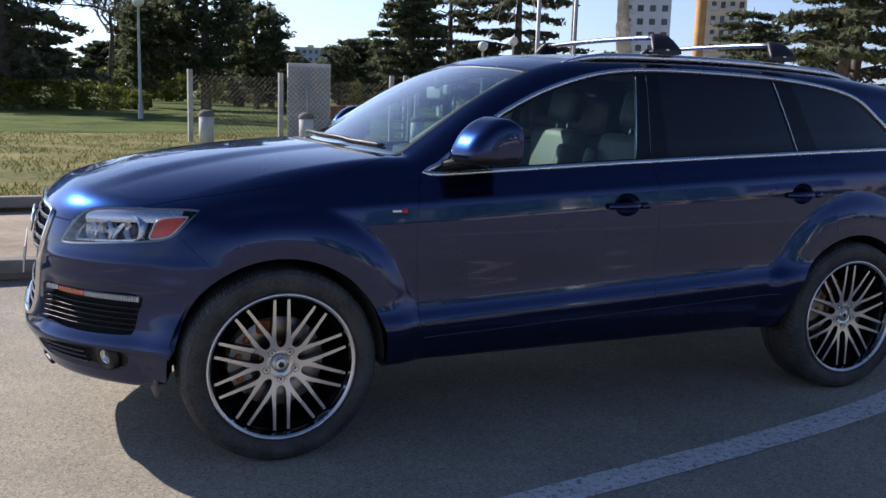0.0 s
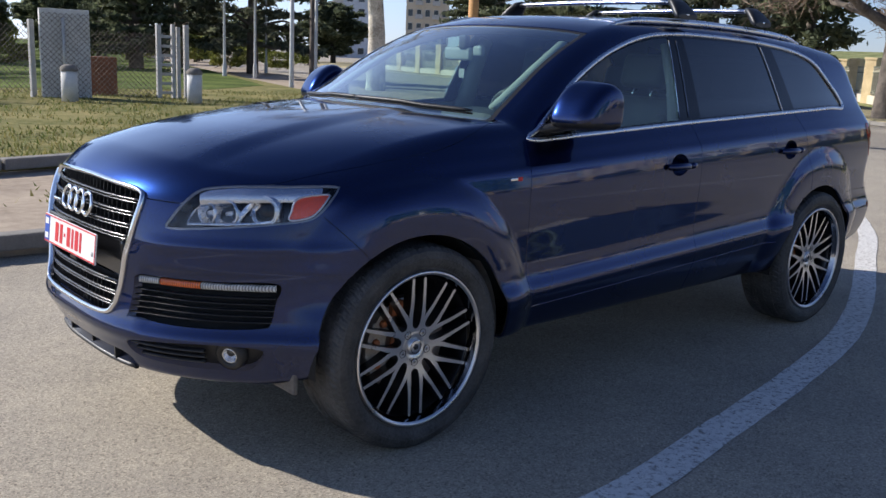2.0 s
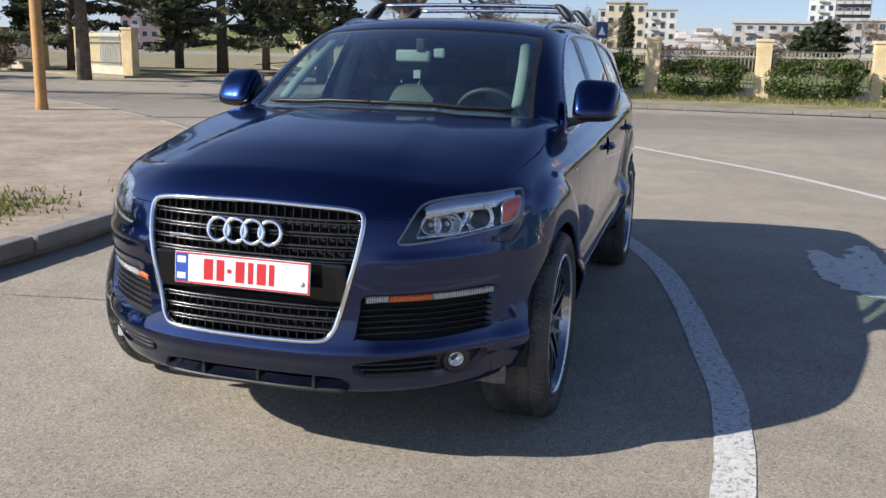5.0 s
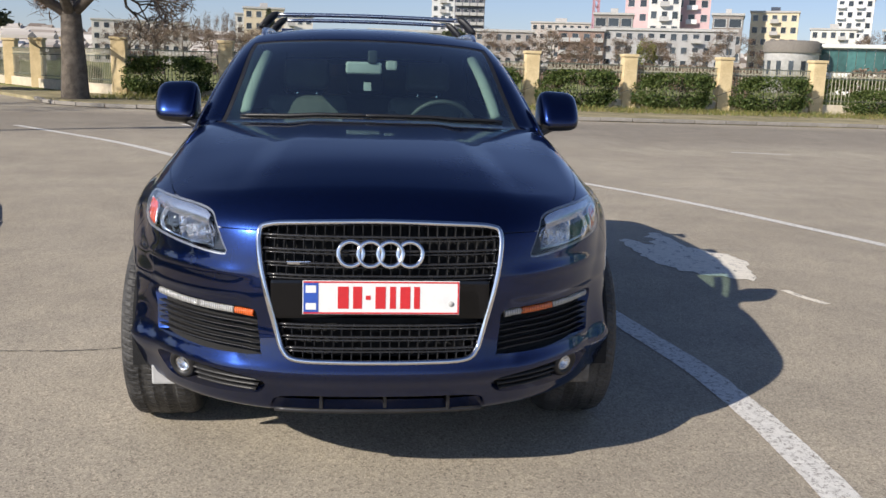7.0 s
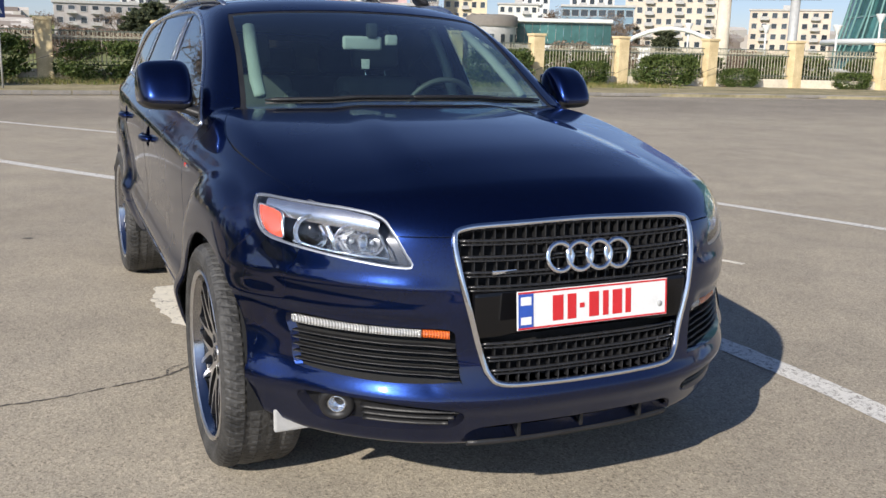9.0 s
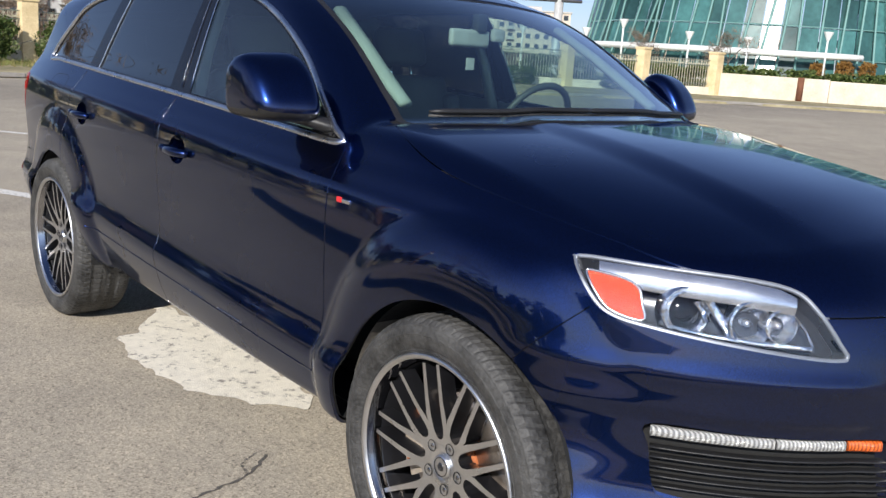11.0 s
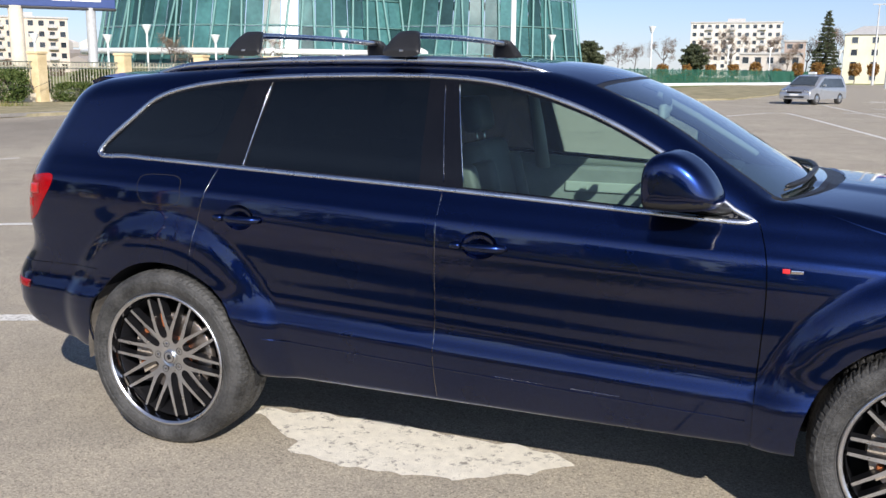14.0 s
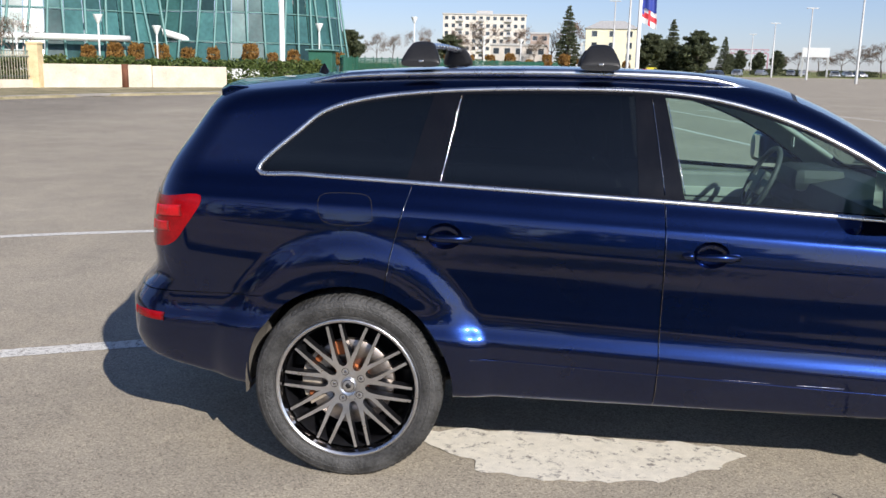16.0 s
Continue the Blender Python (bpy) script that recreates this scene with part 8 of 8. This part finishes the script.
building("pale apartment block behind trees", -75, 286, 9, 18.5, 4, 6, (0.66, 0.58, 0.50), balcony=(1,))
building("low pale building among trees", -3, 230, 14, 6, 5, 2, (0.55, 0.50, 0.44), name="low_building")
crane = thing("tower_crane", "pinkish red lattice mast of a tower crane", "crane", at=pose(-215, 58.5, 0))
for x in (-0.6, 0.6):
    for y in (-0.6, 0.6):
        part("mast_post", box((x - 0.13, y - 0.13, 0), (x + 0.13, y + 0.13, 34), 0), CRANE_RED, crane)
bm = bmesh.new()
for k in range(17):
    for y in (-0.6, 0.6):
        limb(bm, (-0.6, y, 2 * k), (0.6, y, 2 * k + 2), 0.10, 0.10, 4)
        limb(bm, (y, 0.6, 2 * k), (y, -0.6, 2 * k + 2), 0.10, 0.10, 4)
part("lattice", bm, CRANE_RED, crane)
# low houses crowded on the far slope
verts, faces = [], []
for k in range(520):
    a, d = rng.uniform(radians(-200), radians(-166)) if k < 380 else rng.uniform(radians(-236), radians(-200)), rng.uniform(290, 420)
    z = (d - 290) / 130 * 11.0 - 1.5
    w, t, h = rng.uniform(2, 5), rng.uniform(2, 5), rng.uniform(2.0, 4.2)
    x, y, i = d * math.cos(a), -abs(d * math.sin(a)) if k < 380 else d * math.sin(a), len(verts)
    verts += [(x - t, y - w, z), (x + t, y - w, z), (x + t, y + w, z), (x - t, y + w, z), (x - t, y - w, z + h), (x + t, y - w, z + h), (x + t, y + w, z + h), (x - t, y + w, z + h), (x, y - w, z + h + 1.3), (x, y + w, z + h + 1.3)]
    faces += [tuple(i + j for j in f) for f in ((0, 1, 5, 8, 4), (1, 2, 6, 5), (2, 3, 7, 9, 6), (3, 0, 4, 7), (4, 8, 9, 7), (5, 6, 9, 8))]
TOWN = leaf_mat("far_house_walls", (0.20, 0.16, 0.13), (0.72, 0.68, 0.62), 0.9, 0.0)
tagged(raw("far_houses", verts, faces, TOWN), "crowd of small pale houses on the far slope", "houses", kind="stuff")
sheet("far_slope", [(-285, -200), (-285, 220), (-430, 300), (-430, -300)], 0.3, LAWN, "dull green slope under the far houses", "slope", 0.5)
sl = bpy.data.objects["far_slope"]
sl.matrix_basis = Matrix.Translation((-285, 0, 0)) @ pose(0, 0, 0, 0, 4.6, 0) @ Matrix.Translation((285, 0, -0.3))
drum = thing("round_pavilion", "round grey pavilion with narrow windows beyond the lawn", "building", at=pose(-84, 44, 0))
part("wall", lathe([(0, 5.0), (2.5, 5.0), (2.6, 4.6), (2.6, 0), (0, 0)], 40, "z"), CONCRETE, drum)
part("roof_band", lathe([(2.75, 4.0), (2.75, 5.0), (2.3, 5.2), (0, 5.2)], 40, "z"), STONE_CAP, drum, "dark roof band")
for k in range(14):
    a = 2 * math.pi * k / 14
    part("window", box((2.55, -0.22, 1.2), (2.66, 0.22, 3.2), 0, pose(0, 0, 0, 0, 0, math.degrees(a))), PANE, drum)
st = thing("glass_station", "low station with green glass walls and a white curved roof", "building", at=pose(-81, 52.5, 0, 0, 0, face_yaw(-81, 52.5) + 180))
part("base", box((-8, 0, 0), (8, 7, 2.2), 0.05), WHITE_PANEL, st)
part("roof", box((-8.4, -0.6, 4.6), (4.0, 7.4, 5.0), 0.15), WHITE_PANEL, st)
for k in range(14):
    part("pane", box((-7.9 + 0.84 * k, -0.05, 2.3), (-7.1 + 0.84 * k, 0.05, 4.5), 0), TEAL_GLASS, st)
part("curved_canopy", tube([(4.0 + 1.2 * k, -1.0, 2.0 + 2.2 * math.sin(math.pi * k / 10)) for k in range(11)], 0.22, 8), WHITE_PANEL, st, "white arched canopy")

# the large curved glass hall: leaning petals of teal panes between steel ribs
hall = thing("glass_hall", "large curved hall of teal glass panes and leaning steel ribs", "building", at=pose(0, 0, 0))


def petal(cx, cy, r0, flare, h, a0, a1, cols, rows):
    def at(i, j, out=0.0):
        a = a0 + (a1 - a0) * i / cols + 0.05 * j / rows
        z = h * j / rows
        r = r0 + flare * (1 - j / rows) ** 1.6 + out
        return (cx + r * math.cos(a), cy + r * math.sin(a), z)

    for i in range(cols):
        for j in range(rows):
            e = 0.03
            a, b, c, d = (Vector(at(i + e, j + e)), Vector(at(i + 1 - e, j + e)), Vector(at(i + 1 - e, j + 1 - e)), Vector(at(i + e, j + 1 - e)))
            n = (b - a).cross(d - a).normalized() * 0.08
            k = [tuple(v) for v in (a, b, c, d, a - n, b - n, c - n, d - n)]
            raw("pane", k, [(0, 1, 2, 3), (7, 6, 5, 4), (0, 4, 5, 1), (1, 5, 6, 2), (2, 6, 7, 3), (3, 7, 4, 0)], TEAL_GLASS, hall)
    for i in range(cols + 1):
        sh = rng.uniform(-1.6, 1.6)
        part("rib", tube([at(min(max(i + sh * j / rows, 0), cols), j, 0.25) for j in range(rows + 1)], 0.14, 5), TEAL_BAR, hall)
    for j in range(1, rows + 1):
        part("ring_beam", tube([at(i, j, 0.15) for i in range(cols + 1)], 0.08, 4), TEAL_BAR, hall)
    return at


petal(-63, 105, 20.0, 3.5, 22, radians(-150), radians(-20), 26, 7)
petal(-40, 116, 13.5, 3.0, 24, radians(-165), radians(-8), 22, 7)
part("canopy", tube([(-63 + 24.6 * math.cos(a), 105 + 24.6 * math.sin(a), 3.4) for a in np.linspace(radians(-165), radians(-35), 30)], 0.32, 8, flat=1.0), WHITE_PANEL, hall, "white curved canopy band")
part("canopy", tube([(-58 + 1.7 * k, 91 + 0.9 * k, 0.8 + 4.2 * math.sin(math.pi * min(1, (k + 1) / 15))) for k in range(14)], 0.40, 8), WHITE_PANEL, hall, "white arched canopy")
part("top_rim", tube([(-40 + 13.6 * math.cos(a), 116 + 13.6 * math.sin(a), 9.2) for a in np.linspace(radians(-150), radians(-20), 24)], 0.5, 8), WHITE_PANEL, hall, "white rim band")
part("plinth", lathe([(0, 0.4), (26, 0.4), (26, 0), (0, 0)], 48, "z"), CONCRETE, hall).matrix_basis = Matrix.Translation((-63, 105, 0))

# plaza: lamps, russet trees, green mesh fence
rt = shrub("russet_tree", (1.5, 1.5, 1.7), "small russet-leaved plaza tree", pose(-46, 88, 1.1), RUSSET, 1100, 0.16, "small trees on the plaza", "tree")
part("trunk", tube([(0, 0, -1.2), (0, 0, 0.5)], 0.06, 6), BARK, rt)
for k in range(22):
    x, y = -44 + 2.3 * k + rng.normal() * 0.4, 88.5 + 2.0 * k + rng.normal() * 0.8
    if k > 9:
        x, y = -44 + 2.9 * k, 88.5 + 3.6 * k
    s = rng.uniform(0.85, 1.25)
    copy_thing(rt, pose(x, y, 1.1 * s, 0, 0, k * 50) @ Matrix.Diagonal((s, s, s, 1)))


def plaza_lamp(x, y, h):
    lp = thing("plaza_lamp", "slim white plaza lamp with a flared top", "lamp post", "plaza lamps", pose(x, y, 0))
    part("pole", tube([(0, 0, 0), (0, 0, h)], 0.09, 8), WHITE_PANEL, lp)
    part("head", lathe([(0.08, h - 0.9), (0.45, h - 0.05), (0.45, h), (0, h)], 14, "z"), WHITE_PANEL, lp)
    return lp


for x, y, h in ((-60, 68, 4.6), (-57, 70, 5.6), (-52, 74, 4.8), (-48, 78, 4.6), (-41, 80, 5.4), (-37, 84, 4.6), (-74, 62, 4.8), (-66, 65, 4.6), (-24, 98, 5.6), (-16, 120, 7.5), (-8, 150, 6), (-2, 165, 6), (10, 185, 6)):
    plaza_lamp(x, y, h)
tall = thing("tall_white_post", "tall white post beside the plaza", "post", at=pose(-24.5, 84, 0))
part("shaft", lathe([(0.28, 0), (0.24, 10), (0, 10)], 12, "z"), WHITE_PANEL, tall)
gf = thing("green_fence", "long green mesh fence along the square", "fence", at=pose(0, 0, 0))
ln = smooth_loop([(-16, 72), (-19, 88), (-15, 100), (-8, 118), (0, 138), (6, 165)], 60, False)
for i, ((x, y), (u, v)) in enumerate(zip(ln, ln[1:])):
    at, w = pose(x, y, 0, 0, 0, math.degrees(math.atan2(v - y, u - x))), math.hypot(u - x, v - y)
    bm = box((0.05, -0.02, 1.88), (w - 0.05, 0.02, 1.95), 0, at)
    add_box(bm, (0.05, -0.02, 0.35), (w - 0.05, 0.02, 0.42), 0, at)
    for k in range(11):
        add_box(bm, (0.08 + (w - 0.2) * k / 10, -0.015, 0.42), (0.13 + (w - 0.2) * k / 10, 0.015, 1.88), 0, at)
    part("mesh_panel", bm, GREEN_FENCE, gf)
    part("post", box((x - 0.06, y - 0.06, 0), (x + 0.06, y + 0.06, 2.1), 0), GREEN_FENCE, gf)
part("base_kerb", tube([(x, y, 0.12) for x, y in ln], 0.28, 6), WHITE_PANEL, gf, "pale kerb below the fence")
kiosk = thing("green_kiosk", "small green kiosk behind the mesh fence", "kiosk", at=pose(-23, 95, 0))
part("body", box((-1.3, -1.0, 0), (1.3, 1.0, 2.6), 0.05), GREEN_FENCE, kiosk)
part("roof", box((-1.6, -1.3, 2.6), (1.6, 1.3, 2.75), 0.04), TEAL_BAR, kiosk)
ph = shrub("plaza_hedge", (9, 2.2, 1.5), "clipped green hedge on the plaza", pose(-24, 66, 0, 0, 0, 70), IVY, 5200, 0.12, "hedges on the plaza", "hedge")
for x, y, a in ((-29, 60, 50), (-21, 75, 75), (-20, 112, 65), (-13, 130, 68)):
    copy_thing(ph, pose(x, y, 0, 0, 0, a))
planter = thing("white_planter", "long low white concrete planter wall", "planter", at=pose(-22.5, 62, 0, 0, 0, 60))
part("body", box((-4, -0.5, 0), (4, 0.5, 0.9), 0.05), WHITE_PANEL, planter)

# flagpole, tall lighting masts, signs far off
fp = thing("flagpole", "white flagpole with a blue flag over a white and red one", "flagpole", at=pose(14.3, 125, 0))
part("pole", lathe([(0.30, 0), (0.22, 15.0), (0, 15.1)], 12, "z"), WHITE_PANEL, fp)
verts, faces = [], []
for i in range(13):
    for j in range(7):
        verts.append((0.25 + 0.17 * i, 0.22 * math.sin(i * 0.8) + 0.05 * j, 7.6 + 0.37 * j - 0.09 * i))
for i in range(12):
    for j in range(6):
        faces.append((i * 7 + j, i * 7 + 7 + j, i * 7 + 8 + j, i * 7 + j + 1))
fl = raw("flag", verts, faces, [SIGN_WHITE, FLAG_RED, FLAG_BLUE], fp, "white flag with a red cross")
for k, poly in enumerate(fl.data.polygons):
    i, j = k // 6, k % 6
    poly.material_index = 2 if i < 2 and j > 2 else 1 if (i in (5, 6) or j in (2, 3)) else 0
fl.modifiers.new("thickness", "SOLIDIFY").thickness = 0.02
blue = raw("upper_flag", [(x - 0.1, y + 0.15, z * 0.9 + 2.8) for x, y, z in verts], faces, FLAG_BLUE, fp, "dark blue flag")
blue.modifiers.new("thickness", "SOLIDIFY").thickness = 0.02
for x, y, h in ((11.9, 115, 15), (46.4, 179.6, 10.3), (44.1, 149.1, 11.3), (41.4, 118.5, 14.0), (54.0, 229.2, 9.9), (13.2, 150, 12)):
    ms = thing("lighting_mast", "tall thin grey lighting mast by the highway", "lamp post", "lighting masts", pose(x, y, 0))
    part("mast", lathe([(0.20, 0), (0.09, h), (0, h)], 10, "z"), POLE_GREY, ms)
    part("crossarm", box((-0.9, -0.1, h - 0.15), (0.9, 0.1, h), 0.03), POLE_GREY, ms)
wb = thing("white_billboard", "blank white billboard by the highway", "billboard", at=pose(62.4, 206.3, 0, 0, 0, face_yaw(62.4, 206.3) + 180))
part("board", box((-2.8, -0.1, 4.3), (2.8, 0.1, 6.4), 0.05), SIGN_WHITE, wb)
part("post", box((2.4, -0.15, 0), (2.8, 0.15, 4.2), 0.02), POLE_GREY, wb)
part("post", box((-2.8, -0.15, 0), (-2.4, 0.15, 4.2), 0.02), POLE_GREY, wb)
gn = thing("red_gantry", "faded red lattice gantry over the highway", "gantry", at=pose(67, 287.7, 0, 0, 0, face_yaw(67, 287.7) + 180))
for z in (6.1, 7.3):
    part("beam", box((-5.7, -0.25, z - 0.12), (5.7, 0.25, z + 0.12), 0.03), CRANE_RED, gn)
bm = bmesh.new()
for k in range(12):
    limb(bm, (-5.7 + 0.95 * k, 0, 6.1 if k % 2 else 7.3), (-4.75 + 0.95 * k, 0, 7.3 if k % 2 else 6.1), 0.10, 0.10, 4)
part("lattice", bm, CRANE_RED, gn)
for x in (-5.5, 5.5):
    part("leg", box((x - 0.2, -0.2, 0), (x + 0.2, 0.2, 6.1), 0.03), CRANE_RED, gn)
# trees and a dark hedge beyond the highway
strip_hedge = shrub("highway_hedge", (16, 2.4, 1.75), "long dark hedge beside the far highway", pose(60, 226, 0, 0, 0, -20), PINE, 2600, 0.22, "hedges by the highway", "hedge")
for k in range(1, 13):
    copy_thing(strip_hedge, pose(60 + 14.2 * k - 14.2 * 3, 226 - 5.6 * k + 5.6 * 3, 0, 0, 0, -21 + (k % 3)))
for x, y, g, u in ((66, 232, 0.62, 1.5), (71, 231, 0.66, 1.4), (75, 227, 0.60, 1.6), (79, 228, 0.76, 1.3), (84, 226, 0.82, 1.3), (89, 222, 0.7, 1.5), (95, 224, 0.74, 1.4), (101, 220, 0.8, 1.4)):
    copy_thing(wood, pose(x, y, 0, 0, 0, x * 37) @ Matrix.Diagonal((g * u, g * u, g, 1)))
for x, y, g in ((50, 234, 0.42), (53, 236, 0.5), (57, 233, 0.46), (61, 232, 0.5)):
    copy_thing(far_pine, pose(x, y, 0, 0, 0, x * 3) @ Matrix.Diagonal((g * 0.7, g * 0.7, g, 1)))


# ---- other vehicles ----
def small_vehicle(name, label, at, paint, length, height, van=False, parent_group="cars on the square"):
    v = thing(name, label, "car", parent_group, at)
    L, H, W = length / 2, height, 0.86
    if van:
        prof = [(-L, 0.35), (-L, 0.75), (-L + 0.06, 1.05), (-L + 0.25, H - 0.12), (-L + 0.55, H), (L - 2.1, H), (L - 1.55, H - 0.10), (L - 0.78, 1.06), (L - 0.18, 0.86), (L, 0.66), (L, 0.35)]
    else:
        prof = [(-L, 0.35), (-L, 0.80), (-L + 0.35, 0.95), (-L + 0.85, H - 0.05), (-L + 1.3, H), (L - 2.2, H), (L - 1.75, H - 0.10), (L - 1.05, 0.96), (L - 0.2, 0.80), (L, 0.62), (L, 0.35)]
    prof = smooth_loop(prof, 60, False)
    bm = bmesh.new()
    rows = []
    for y, k in ((-1, 0.0), (-0.97, 0.6), (-0.8, 1), (0, 1), (0.8, 1), (0.97, 0.6), (1, 0.0)):
        rows.append([bm.verts.new((px * (1 - 0.03 * y * y), W * y * (1 - 0.22 * max(0, pz - 0.95)), (pz - 0.35) * (0.93 + 0.07 * k) + 0.30)) for px, pz in prof])
    for a, b in zip(rows, rows[1:]):
        for i in range(len(prof) - 1):
            bm.faces.new((a[i], a[i + 1], b[i + 1], b[i])).smooth = True
    bm.faces.new(rows[0])
    bm.faces.new(rows[-1][::-1])
    bmesh.ops.recalc_face_normals(bm, faces=bm.faces[:])
    part("body", bm, paint, v)
    zt = 0.30 + (H - 0.35) * 0.985
    for s in (1, -1):
        yb, yt = s * (W * 1.002), s * (W * (1 - 0.22 * (H - 0.98)) * 1.004)
        x0, x1 = (-L + 0.35, L - 1.0) if van else (-L + 0.65, L - 1.25)
        gl = bmesh.new()
        gl.faces.new([gl.verts.new(q) for q in ((x0, yb, 0.93), (x1, yb, 0.93), (x1 - 0.75, yt, zt - 0.16), (x0 + 0.25, yt, zt - 0.16))])
        r = bmesh.ops.extrude_face_region(gl, geom=gl.faces[:])
        bmesh.ops.translate(gl, verts=[q for q in r["geom"] if isinstance(q, bmesh.types.BMVert)], vec=(0, s * 0.012, 0))
        bmesh.ops.recalc_face_normals(gl, faces=gl.faces[:])
        part("side_window", gl, PANE, v)
    slope = (L - 0.82, L - 1.58) if van else (L - 1.08, L - 1.80)
    gl = bmesh.new()
    gl.faces.new([gl.verts.new(q) for q in ((slope[0] + 0.02, -0.70, 1.02), (slope[0] + 0.02, 0.70, 1.02), (slope[1] + 0.03, 0.56, zt - 0.08), (slope[1] + 0.03, -0.56, zt - 0.08))])
    r = bmesh.ops.extrude_face_region(gl, geom=gl.faces[:])
    bmesh.ops.translate(gl, verts=[q for q in r["geom"] if isinstance(q, bmesh.types.BMVert)], vec=(0.03, 0, 0.03))
    bmesh.ops.recalc_face_normals(gl, faces=gl.faces[:])
    part("windscreen", gl, PANE, v)
    for s in (1, -1):
        part("headlight", box((L - 0.24, s * 0.48, 0.66), (L - 0.06, s * 0.80, 0.80), 0.03), REFLECTOR, v, "clear headlight")
        for x in (L - 0.85, -L + 0.8):
            wl = part("wheel", lathe([(0.0, 0.08), (0.18, 0.09), (0.20, 0.10), (0.29, 0.10), (0.31, 0.07), (0.31, -0.1), (0, -0.1)], 22), RUBBER, v)
            wl.matrix_basis = pose(x, s * 0.78, 0.31, 0, 0, 0 if s > 0 else 180)
            rim = part("rim", lathe([(0.0, 0.112), (0.15, 0.105), (0.185, 0.098)], 16), SATIN, wl)
        part("door_mirror", box((L - 1.55, s * 0.86, 0.98), (L - 1.42, s * 1.0, 1.08), 0.02), paint, v)
    part("front_grille", box((L - 0.06, -0.42, 0.60), (L + 0.012, 0.42, 0.70), 0.02), BLACK, v)
    part("lower_grille", box((L - 0.06, -0.55, 0.36), (L + 0.012, 0.55, 0.46), 0.02), BLACK, v)
    part("plate_bar", box((L - 0.02, -0.24, 0.48), (L + 0.02, 0.24, 0.57), 0), PLATE_WHITE, v)
    return v


taxi = small_vehicle("taxi_van", "silver compact van with a roof taxi lamp", pose(2.4, 50.5, 0, 0, 0, -118), SILVER_PAINT, 4.3, 1.62, True)
part("roof_lamp", box((0.2, -0.22, 1.60), (0.38, 0.22, 1.73), 0.03), WHITE_PAINT, taxi, "white taxi roof lamp")
part("roof_rack", tube([(-1.4, 0.5, 1.62), (0.2, 0.5, 1.62)], 0.02), BLACK, taxi)
small_vehicle("dark_hatchback", "small dark hatchback driving over the square", pose(22.0, 111.9, 0, 0, 0, -128), BLACK_PAINT, 3.9, 1.42)
silver = small_vehicle("far_car", "small silver car on the far highway", pose(40, 180, 0, 0, 0, -110), SILVER_PAINT, 4.2, 1.45, parent_group="cars on the far highway")
for x, y, a in ((65.5, 202, -100), (69.8, 207, -95), (74.5, 213, -80), (52, 210, 60), (60.4, 217, -110), (64, 221, 80), (-38, 118, 30), (-52, 88, 10)):
    copy_thing(silver, pose(x, y, 0, 0, 0, a))
small_vehicle("yellow_car", "small yellow car far off", pose(24, 182, 0, 0, 0, 60), YELLOW_PAINT, 4.0, 1.5)
small_vehicle("white_van", "white van far off on the highway", pose(32, 185, 0, 0, 0, 80), WHITE_PAINT, 4.8, 1.9, True)
